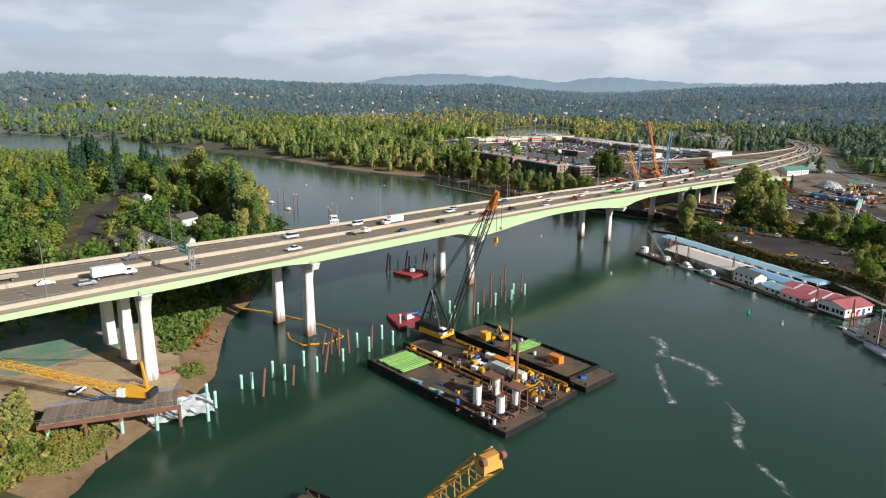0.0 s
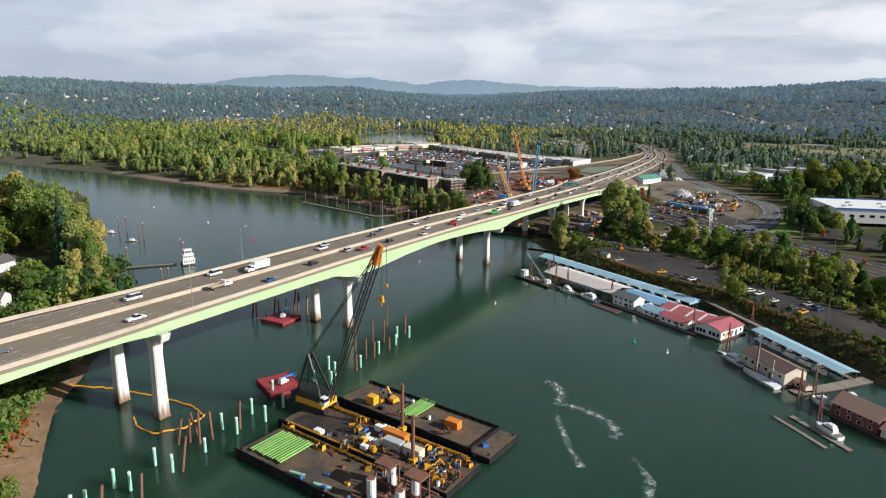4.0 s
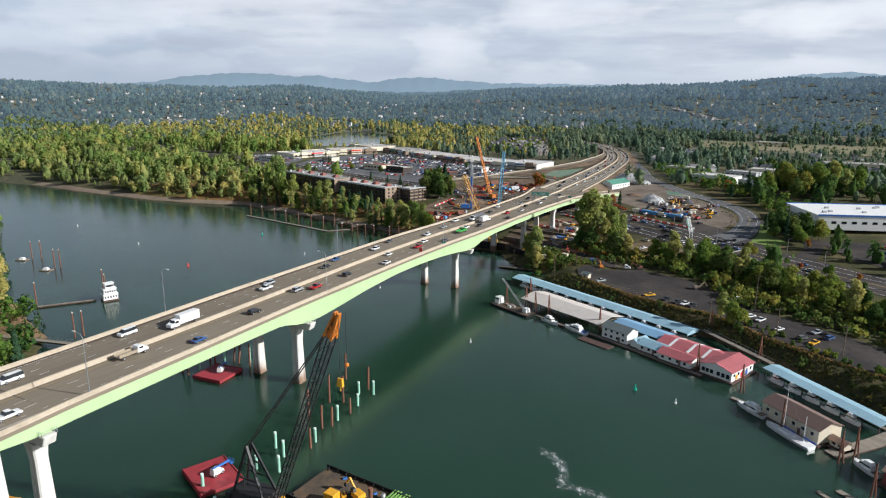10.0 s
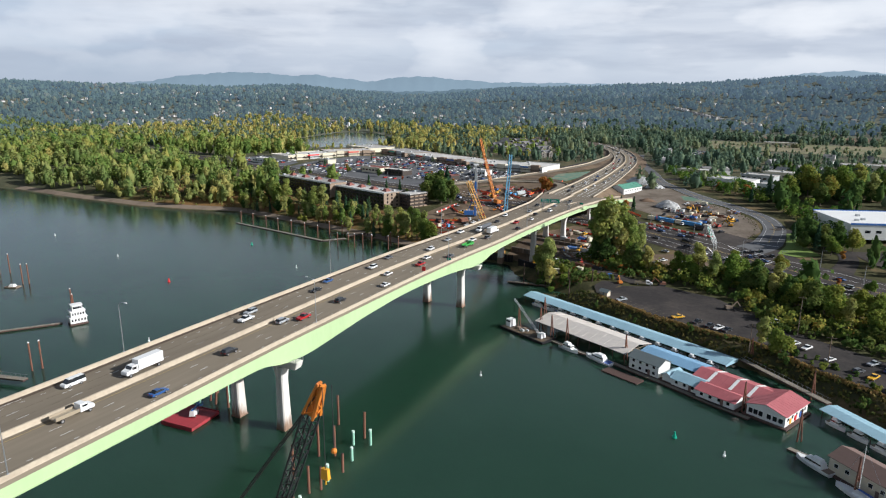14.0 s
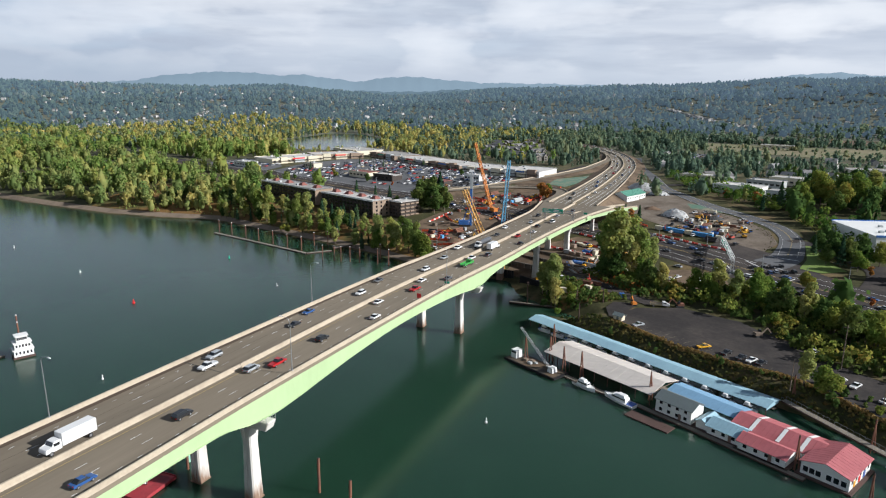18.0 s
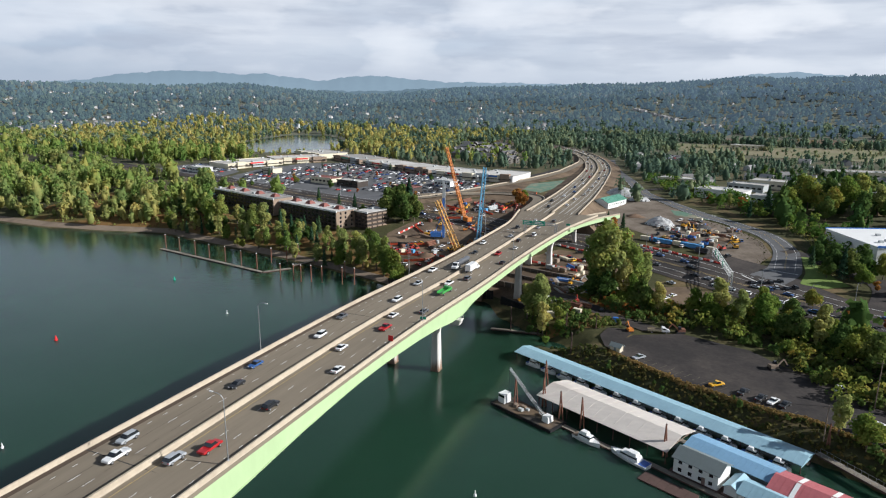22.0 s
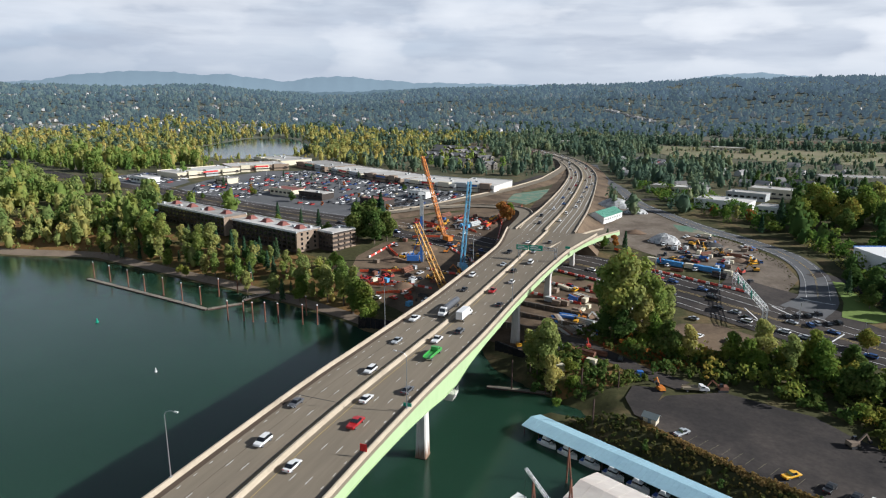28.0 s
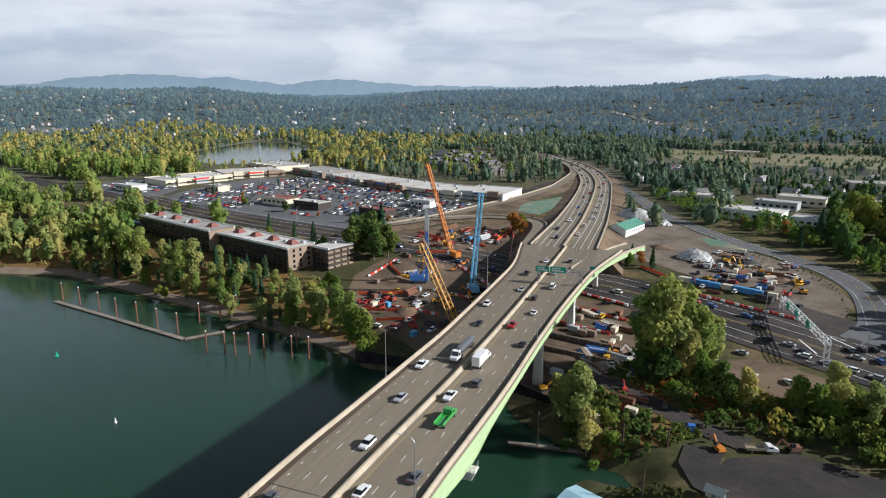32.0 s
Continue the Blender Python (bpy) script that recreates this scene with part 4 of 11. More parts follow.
def make_barge(at, turn, L, W, label):
    b = thing("work_barge", label, "barge", at, turn, "work barges moored together")
    hull("hull", L, W, -1.6, 1.7, b, M_HULL)
    bm = bmesh.new()
    box(bm, -L / 2 + 0.3, L / 2 - 0.3, -W / 2 + 0.3, W / 2 - 0.3, 1.7, 1.76)
    part("deck_plate", bm, M_BARGEDECK, b, "dirty brown deck plate")
    for s in (-1, 1):
        bm = bmesh.new()
        box(bm, -L / 2, L / 2 - 6, s * (W / 2 - 0.15) - 0.12, s * (W / 2 - 0.15) + 0.12, 1.7, 2.7)
        for i in range(int(L / 3.2)):
            box(bm, -L / 2 + 1 + i * 3.0, -L / 2 + 1.15 + i * 3.0, s * (W / 2 - 0.5) - 0.28, s * (W / 2 - 0.5) + 0.28, 1.7, 2.6)
        part("bulwark", bm, M_HULL, b)
        for i in range(7):
            bm = bmesh.new()
            rod(bm, (0, 0, -0.16), (0, 0, 0.16), 0.62, n=10)
            ty = part("tyre_fender", bm, M_DARK, b)
            ty.matrix_basis = pose(-L / 2 + 4 + i * (L - 9) / 6, s * (W / 2 + 0.2), 0.9, 90, 0, 0)
    bm = bmesh.new()
    box(bm, L / 2 - 6.2, L / 2 - 5.9, -W / 2, W / 2, 1.7, 2.9)
    part("coaming", bm, M_HULL, b)
    for x in (-L / 2 + 1.2, L / 2 - 1.2):
        for y in (-W / 2 + 1.2, W / 2 - 1.2):
            bm = bmesh.new()
            rod(bm, (x, y, 1.7), (x, y, 2.5), 0.2, n=8)
            box(bm, x - 0.5, x + 0.5, y - 0.14, y + 0.14, 2.25, 2.45)
            part("bollard", bm, M_DARK, b)
    return b


TILT = -4.2
make_barge((66.5, -88.6, 0), TILT, 59.0, 16.4, "long black work barge with a dirty brown deck")
make_barge((65.2, -71.0, 0), TILT, 60.0, 16.0, "black crane barge crowded with yellow gear")
make_barge((69.0, -51.6, 0), TILT - 1.2, 57.0, 15.4, "black supply barge with an open muddy deck")


def on_barge(cx, cy, u, v, turn=TILT):
    a = radians(turn)
    return (cx + u * math.cos(a) - v * math.sin(a), cy + u * math.sin(a) + v * math.cos(a), 1.765)


A_, B_, C_ = (66.5, -88.6), (65.2, -71.0), (69.0, -51.6)

# bundles of green pipe
r3 = random.Random(11)


def pipe_bundle(at, turn, n, length, pitch, layers=1):
    b = thing("pipe_bundle", "row of lime green steel pipes stacked on the barge deck", "pipes", at, turn, "pipe bundles on the barges")
    for x in (-length * 0.35, length * 0.35):
        bm = bmesh.new()
        box(bm, x - 0.15, x + 0.15, -n * pitch / 2, n * pitch / 2, 0, 0.3)
        part("timber_bearer", bm, M_TIMBER, b)
    for k in range(layers):
        for i in range(n - k):
            bm = bmesh.new()
            off = r3.uniform(-0.4, 0.4)
            rod(bm, (-length / 2 + off, 0, 0), (length / 2 + off, 0, 0), 0.27, n=8)
            p = part("pipe", bm, M_LIME, b)
            p.location = (0, (i - (n - k - 1) / 2) * pitch, 0.6 + k * 0.52)


pipe_bundle(on_barge(*A_, -20.6, 0.2), TILT + 90, 12, 11.5, 1.05, 1)
pipe_bundle(on_barge(*C_, -3.8, 2.4), TILT + 88, 7, 11.5, 0.86, 1)

# white tanks carried on a rusty frame
for u, v in ((14.0, -2.6), (22.4, -2.4), (22.0, 4.4), (14.2, 4.8)):
    x, y, z = on_barge(*A_, u, v)
    t = thing("pile_caisson", "white steel cylinder standing upright on the barge", "cylinder", (x, y, z), 0, "white cylinders on the barge")
    bm = bmesh.new()
    rod(bm, (0, 0, 0.25), (0, 0, 5.6), 1.15, n=16)
    part("shell", bm, M_TANK, t)
    bm = bmesh.new()
    rod(bm, (0, 0, 0), (0, 0, 0.3), 1.4, n=16)
    part("base_ring", bm, M_STEEL, t)
    bm = bmesh.new()
    rod(bm, (0, 0, 5.6), (0, 0, 5.75), 0.95, n=16)
    part("cap", bm, M_RUST, t, "rusty cap")
fr = thing("template_frame", "rusty brown steel template frame on the barge", "steel frame", on_barge(*A_, 18.2, 1.0), TILT)
for x in (-6.5, -2, 2, 6.5):
    bm = bmesh.new()
    box(bm, x - 0.25, x + 0.25, -6.2, 6.2, 0.0, 0.6)
    part("cross_beam", bm, M_RUST, fr)
for y in (-6, -2.2, 2.2, 6):
    bm = bmesh.new()
    box(bm, -8.5, 8.5, y - 0.22, y + 0.22, 0.62, 1.15)
    part("long_beam", bm, M_RUST, fr)
for x, y in ((-4.4, 2.6), (4.6, 2.6)):
    bm = bmesh.new()
    box(bm, x - 2.6, x + 2.6, y - 2.0, y + 2.0, 6.4, 6.8)
    for a in (-2.3, 2.3):
        for b_ in (-1.7, 1.7):
            beam(bm, (x + a, y + b_, 1.1), (x + a, y + b_, 6.4), 0.3, 0.3)
    part("platform", bm, M_RUST, fr, "rusty raised platform")

for (bx, by), u, v, h in ((B_, 2.6, 9.4, 14.5), (B_, 15.0, -1.8, 13.5)):
    x, y, z = on_barge(bx, by, u, v)
    s = thing("spud_pile", "tall rust-brown round spud pile through the barge", "pile", (x, y, z), 0, "spud piles of the barges")
    bm = bmesh.new()
    rod(bm, (0, 0, -0.01), (0, 0, h), 0.48, n=12)
    part("pipe", bm, M_RUST, s)
    bm = bmesh.new()
    box(bm, -0.9, 0.9, -0.9, 0.9, 0, 1.2)
    part("collar", bm, M_CRANEYELLOW, s)

# site huts, tanks and plant on the crane barge


def container(at, turn, L, W, H, material, label):
    c = thing("site_container", label, "container", at, turn)
    bm = bmesh.new()
    box(bm, -L / 2, L / 2, -W / 2, W / 2, 0.1, H)
    bmesh.ops.bevel(bm, geom=list(bm.edges), offset=0.05, segments=1, affect="EDGES")
    part("shell", bm, material, c)
    for s in (-1, 1):
        bm = bmesh.new()
        box(bm, L / 2 - 0.02, L / 2 + 0.05, s * W / 4 - W / 4 + 0.06, s * W / 4 + W / 4 - 0.06, 0.2, H - 0.15)
        part("door", bm, material, c)
    return c


container(on_barge(*B_, 6.6, 0.6), TILT, 6.1, 2.5, 2.6, M_CONTAINER, "grey site container on the crane barge")
container(on_barge(*B_, 13.2, 0.8), TILT, 5.6, 2.5, 2.6, M_CREAM, "cream site container on the crane barge")
container(on_barge(*B_, 4.0, 4.6), TILT, 8.0, 2.4, 2.4, M_ORANGE, "orange-brown site container on the barge")
container(on_barge(*B_, -15.5, -5.9), TILT, 2.8, 1.8, 1.3, M_WHITE, "small white tool box on the barge")
container(on_barge(*B_, -1.0, -1.0), TILT, 2.2, 1.5, 1.4, M_WHITE, "small white tool box on the barge")
container(on_barge(*B_, 1.8, -0.6), TILT, 2.0, 1.4, 1.4, M_WHITE, "small white tool box on the barge")
container(on_barge(*B_, -2.6, 5.4), TILT, 2.4, 1.6, 1.8, M_WHITE, "small white tool box on the barge")
container(on_barge(*B_, 0.6, -4.6), TILT, 2.2, 1.4, 1.4, M_WHITE, "small white tool box on the barge")
container(on_barge(*C_, 11.2, -0.4), TILT, 4.4, 2.6, 2.6, M_ORANGE, "orange-yellow generator set on the barge")
container(on_barge(*C_, -17.5, -2.8), TILT, 3.0, 2.6, 2.8, M_CRANEYELLOW, "yellow winch house with a pale roof on the barge")


def plant(at, turn, color, label, s=1.0):
    """A small tracked machine: tracks, body, cab and arm."""
    p = thing("excavator", label, "machine", at, turn, "site machines")
    for k in (-1, 1):
        bm = bmesh.new()
        box(bm, -1.8 * s, 1.8 * s, k * 1.1 * s - 0.3 * s, k * 1.1 * s + 0.3 * s, 0, 0.75 * s, 0.08)
        part("track", bm, M_DARK, p)
    bm = bmesh.new()
    box(bm, -2.0 * s, 1.1 * s, -1.2 * s, 1.2 * s, 0.75 * s, 1.9 * s, 0.1)
    part("body", bm, color, p)
    bm = bmesh.new()
    box(bm, 0.0, 1.3 * s, 0.25 * s, 1.2 * s, 1.9 * s, 2.9 * s, 0.1)
    part("cab", bm, M_GLASSDARK, p)
    bm = bmesh.new()
    beam(bm, (1.0 * s, -0.3 * s, 1.5 * s), (3.4 * s, -0.3 * s, 3.9 * s), 0.4 * s, 0.5 * s)
    part("boom", bm, color, p)
    bm = bmesh.new()
    beam(bm, (3.4 * s, -0.3 * s, 3.9 * s), (5.0 * s, -0.3 * s, 1.6 * s), 0.32 * s, 0.4 * s)
    part("arm", bm, color, p)
    bm = bmesh.new()
    box(bm, 4.6 * s, 5.6 * s, -0.8 * s, 0.2 * s, 0.9 * s, 1.7 * s, 0.15 * s)
    part("bucket", bm, M_DARK, p)
    return p


plant(on_barge(*C_, -13.0, 1.6), 160, M_CRANEYELLOW, "yellow excavator on the supply barge", 1.0)
plant(on_barge(*C_, 10.0, -5.0), 20, M_RUST, "rust-brown small machine on the barge", 0.6)
plant(on_barge(*B_, 20.5, -1.8), 40, M_CRANEYELLOW, "yellow small machine on the crane barge", 0.75)

for i in range(6):
    x, y, z = on_barge(*B_, 22.5 + 1.3 * (i % 3), -3.6 + 1.6 * (i // 3))
    d = thing("gas_cylinder_rack", "pale drum standing on the barge deck", "drum", (x, y, z), 0, "drums on the barge")
    bm = bmesh.new()
    rod(bm, (0, 0, 0), (0, 0, 1.7), 0.5, n=10)
    part("drum", bm, M_TANK if i % 2 else M_BLUELIFT, d)
    bm = bmesh.new()
    rod(bm, (0, 0, 1.7), (0, 0, 1.8), 0.4, n=10)
    part("lid", bm, M_DARK, d)
for i in range(4):
    x, y, z = on_barge(*B_, -2.0 + 1.5 * i, 7.0)
    d = thing("water_tank", "round white plastic tank on the barge", "tank", (x, y, z), 0, "white tanks on the barge")
    bm = bmesh.new()
    rod(bm, (0, 0, 0), (0, 0, 1.2), 0.7, 0.7, n=12)
    rod(bm, (0, 0, 1.2), (0, 0, 1.5), 0.7, 0.25, n=12)
    part("tank", bm, M_TANK, d)
for i, (u, v) in enumerate(((-9, -11.5), (-3.5, -8.0), (16, -11.5), (24, 2.6), (26, -4.2), (18.5, 5.8), (-24, -8.6), (-10, 6.3))):
    x, y, z = on_barge(*B_, u, v)
    d = thing("winch", "yellow deck winch with a dark drum", "winch", (x, y, z), 25 * i, "deck winches")
    bm = bmesh.new()
    box(bm, -1.1, 1.1, -0.8, 0.8, 0, 0.3)
    box(bm, -1.1, -0.85, -0.7, 0.7, 0.3, 1.4, 0.05)
    box(bm, 0.85, 1.1, -0.7, 0.7, 0.3, 1.4, 0.05)
    part("frame", bm, M_CRANEYELLOW, d)
    bm = bmesh.new()
    rod(bm, (-0.85, 0, 0.9), (0.85, 0, 0.9), 0.5, n=10)
    part("drum", bm, M_DARK, d)
# yellow hand rails along the crane barge
for v0, us in ((-7.6, (-24, 10)), (7.6, (-6, 26))):
    n_r = int((us[1] - us[0]) / 2)
    rail = thing("deck_railing", "yellow tube railing along the barge edge", "railing", on_barge(*B_, us[0], v0), TILT)
    for i in range(n_r + 1):
        bm = bmesh.new()
        rod(bm, (i * 2, 0, 0), (i * 2, 0, 1.2), 0.06, n=6)
        part("post", bm, M_CRANEYELLOW, rail)
    for z in (0.6, 1.2):
        bm = bmesh.new()
        rod(bm, (0, 0, z), (n_r * 2, 0, z), 0.06, n=6)
        part("rail", bm, M_CRANEYELLOW, rail)
for i in range(46):
    bx, by = r3.choice((A_, B_, B_, B_, C_))
    u, v = r3.uniform(-26, 26), r3.uniform(-6.5, 6.5)
    if (bx, by) == A_ and (u < -12 or u > 6):
        continue
    if (bx, by) == B_ and u < -14:
        continue
    x, y, z = on_barge(bx, by, u, v)
    s = r3.uniform(0.4, 1.1)
    d = thing("deck_clutter", "small oily steel crate on the barge deck", "crate", (x, y, z), r3.uniform(0, 180), "clutter on the barge decks")
    bm = bmesh.new()
    box(bm, -s, s, -s * 0.6, s * 0.6, 0, s * 0.9, 0.05)
    part("crate", bm, r3.choice((M_RUST, M_HULL, M_STEEL, M_CRANEYELLOW, M_BLUELIFT)), d)
    bm = bmesh.new()
    box(bm, -s * 0.8, s * 0.8, -0.08, 0.08, s * 0.9, s * 1.05)
    part("lifting_bar", bm, M_DARK, d)

# the big crane
crane = thing("crawler_crane", "black lattice boom crawler crane with a yellow base", "crane", (38.6, -63.6, 1.765), -1.0)
for s in (-1, 1):
    bm = bmesh.new()
    box(bm, -5, 5, s * 3.0 - 0.7, s * 3.0 + 0.7, 0, 1.5, 0.25)
    part("track", bm, M_DARK, crane)
bm = bmesh.new()
box(bm, -6.5, 4.4, -3.4, 3.4, 1.6, 3.5, 0.1)
part("base_body", bm, M_CRANEYELLOW, crane, "yellow machinery base")
bm = bmesh.new()
box(bm, -7.0, 3.4, -3.3, 3.3, 3.5, 5.4, 0.35)
part("machinery_house", bm, M_CRANEBLACK, crane, "black machinery house")
bm = bmesh.new()
box(bm, -8.4, -6.6, -3.6, 3.6, 1.9, 4.6, 0.1)
part("counterweight", bm, M_CRANEBLACK, crane)
bm = bmesh.new()
box(bm, 3.6, 5.6, -3.6, -1.7, 3.2, 5.6, 0.12)
cb = part("operator_cab", bm, M_WHITE, crane, "white and orange operator cab")
bm = bmesh.new()
box(bm, 3.75, 5.65, -3.66, -1.64, 4.2, 5.2)
part("cab_window", bm, M_GLASSDARK, cb)
foot, head = Vector((4.6, 0, 3.4)), Vector((24.6, -0.4, 54.6))
mid = foot.lerp(head, 0.89)
bm = bmesh.new()
lattice(bm, foot, mid, 1.5, 2.0, 32, 0.12, (0, 1, 0))
part("boom", bm, M_CRANEBLACK, crane, "black lattice boom")
bm = bmesh.new()
d_ = (head - mid).normalized()
rods = [mid + Vector((0, s * 1.1, 0)) for s in (-1, 1)]
lattice(bm, mid, head, 2.0, 0.8, 4, 0.2, (0, 1, 0))
box(bm, -0.35, 0.35, -0.8, 0.8, -0.2, (head - mid).length, 0.15, Matrix.Translation(mid) @ d_.to_track_quat("Z", "Y").to_matrix().to_4x4())
part("boom_head", bm, M_ORANGE, crane, "rusty orange boom head")
peak = Vector((-3.0, 0, 17.0))
for s in (-1, 1):
    bm = bmesh.new()
    beam(bm, (-6.4, s * 2.2, 5.2), peak + Vector((0, s * 0.8, 0)), 0.6, 0.6)
    part("mast_leg", bm, M_CRANEBLACK, crane)
    bm = bmesh.new()
    beam(bm, (2.6, s * 2.2, 5.2), peak + Vector((0, s * 0.8, 0)), 0.55, 0.55)
    for k in (0.3, 0.6):
        beam(bm, Vector((-6.4, s * 2.2, 5.2)).lerp(peak, k), Vector((2.6, s * 2.2, 5.2)).lerp(peak, k), 0.3, 0.3)
    part("mast_leg", bm, M_CRANEBLACK, crane)
    for o in (0.5, 1.0):
        bm = bmesh.new()
        rod(bm, peak + Vector((0, s * o, 0)), head - d_ * 2 + Vector((0, s * o * 0.8, 0)), 0.085, n=5)
        part("pendant_line", bm, M_CABLE, crane)
    bm = bmesh.new()
    rod(bm, Vector((-5.0, s * 0.6, 5.2)), peak + Vector((0, s * 0.5, 0)), 0.09, n=5)
    part("hoist_line", bm, M_CABLE, crane)
bm = bmesh.new()
rod(bm, head + Vector((1.5, 0.6, 0)), head + Vector((1.5, 0.6, -11)), 0.07, n=5)
rod(bm, head + Vector((0.6, -0.6, 0)), head + Vector((0.6, -0.6, -14)), 0.07, n=5)
part("hoist_line", bm, M_CABLE, crane)
bm = bmesh.new()
hk = head + Vector((0.6, -0.6, -14))
box(bm, hk.x - 0.7, hk.x + 0.7, hk.y - 0.4, hk.y + 0.4, hk.z - 1.8, hk.z, 0.12)
rod(bm, hk + Vector((0, 0, -1.8)), hk + Vector((0, 0, -2.8)), 0.16, n=6)
part("hook_block", bm, M_CRANEYELLOW, crane, "yellow hook block")
bm = bmesh.new()
bmesh.ops.create_uvsphere(bm, u_segments=10, v_segments=6, radius=0.5, matrix=Matrix.Translation(head + Vector((1.5, 0.6, -11.3))))
part("headache_ball", bm, M_ORANGE, crane)

# yellow handrail booms, drums and loose steel on the barges
for (bx, by), u0, u1, v, z, mt in ((B_, -27, 2, -7.4, 1.1, M_CRANEYELLOW), (B_, -4, 27, 7.3, 1.1, M_CRANEYELLOW), (B_, -27, -8, 7.3, 1.1, M_CRANEYELLOW), (B_, 4, 26, -7.4, 0.9, M_RUST), (A_, -29, 10, 7.8, 0.8, M_CRANEYELLOW)):
    ln = u1 - u0
    r_ = thing("handrail_run", "long yellow pipe handrail along the barge edge" if mt is M_CRANEYELLOW else "long rusty pipe rail along the barge", "handrail", on_barge(bx, by, u0, v), TILT, "barge handrails")
    for zz in (0.35, 0.7, 1.05):
        bm = bmesh.new()
        rod(bm, (0, 0, zz * z), (ln, 0, zz * z), 0.09, n=6)
        part("rail", bm, mt, r_)
    for i in range(int(ln / 2.4) + 1):
        bm = bmesh.new()
        rod(bm, (i * 2.4, 0, 0), (i * 2.4, 0, 1.1 * z), 0.08, n=6)
        part("post", bm, mt, r_)
for i in range(46):
    (bx, by), u, v = r3.choice(((B_, r3.uniform(-10, 29), r3.uniform(-6.6, 6.6)), (B_, r3.uniform(16, 29), r3.uniform(-6.6, 6.6)), (C_, r3.uniform(-26, 20), r3.uniform(-6, 6)), (A_, r3.uniform(-10, 27), r3.choice((-7.0, -6.4, 6.4)))))
    at_ = on_barge(bx, by, u, v)
    k = i % 4
    if k == 0:
        d = thing("steel_drum", r3.choice(("blue steel drum on the barge deck", "white steel drum on the barge deck")), "drum", at_, 0, "drums on the barges")
        bm = bmesh.new()
        rod(bm, (0, 0, 0), (0, 0, 1.3), 0.5, n=10)
        part("shell", bm, r3.choice((M_WHITE, M_BLUELIFT, M_CONTAINER)), d)
        bm = bmesh.new()
        rod(bm, (0, 0, 1.3), (0, 0, 1.38), 0.4, n=10)
        part("lid", bm, M_STEEL, d)
    elif k == 1:
        d = thing("beam_stack", "short stack of rusty steel beams on deck", "beams", at_, r3.uniform(-30, 110), "loose steel on the barges")
        for q in range(3):
            bm = bmesh.new()
            box(bm, -r3.uniform(1.2, 2.6), r3.uniform(1.2, 2.6), q * 0.5 - 0.7, q * 0.5 - 0.4, 0, r3.uniform(0.25, 0.5))
            part("beam", bm, M_RUST, d)
    elif k == 2:
        d = thing("winch", "yellow deck winch with a dark drum", "winch", at_, r3.uniform(0, 180), "deck winches")
        for q in (-0.8, 0.8):
            bm = bmesh.new()
            box(bm, -0.7, 0.7, q - 0.1, q + 0.1, 0, 1.3, 0.15)
            part("side_frame", bm, M_CRANEYELLOW, d)
        bm = bmesh.new()
        rod(bm, (0, -0.7, 0.75), (0, 0.7, 0.75), 0.45, n=10)
        part("drum", bm, M_DARK, d)
    else:
        d = thing("hose_coil", "coil of dark hose lying on deck", "hose", at_, 0, "hose coils")
        bm = bmesh.new()
        ring = [[bm.verts.new(((0.8 + 0.16 * math.cos(b_)) * math.cos(a_), (0.8 + 0.16 * math.cos(b_)) * math.sin(a_), 0.16 + 0.16 * math.sin(b_))) for b_ in (0, 1.571, 3.142, 4.712)] for a_ in np.linspace(0, 2 * math.pi, 15)[:-1]]
        for q in range(14):
            for e_ in range(4):
                bm.faces.new((ring[q][e_], ring[(q + 1) % 14][e_], ring[(q + 1) % 14][(e_ + 1) % 4], ring[q][(e_ + 1) % 4]))
        part("coil", bm, M_DARK, d)
bm = bmesh.new()
box(bm, -10, 10, -6.6, 6.6, 0, 0.04)
tagged(part("oily_plate", bm, M_OILY), "oily dark steel plate under the crane", "deck plate").matrix_basis = pose(*on_barge(*B_, -17, 0), 0, 0, TILT)
rb_ = random.Random(29)
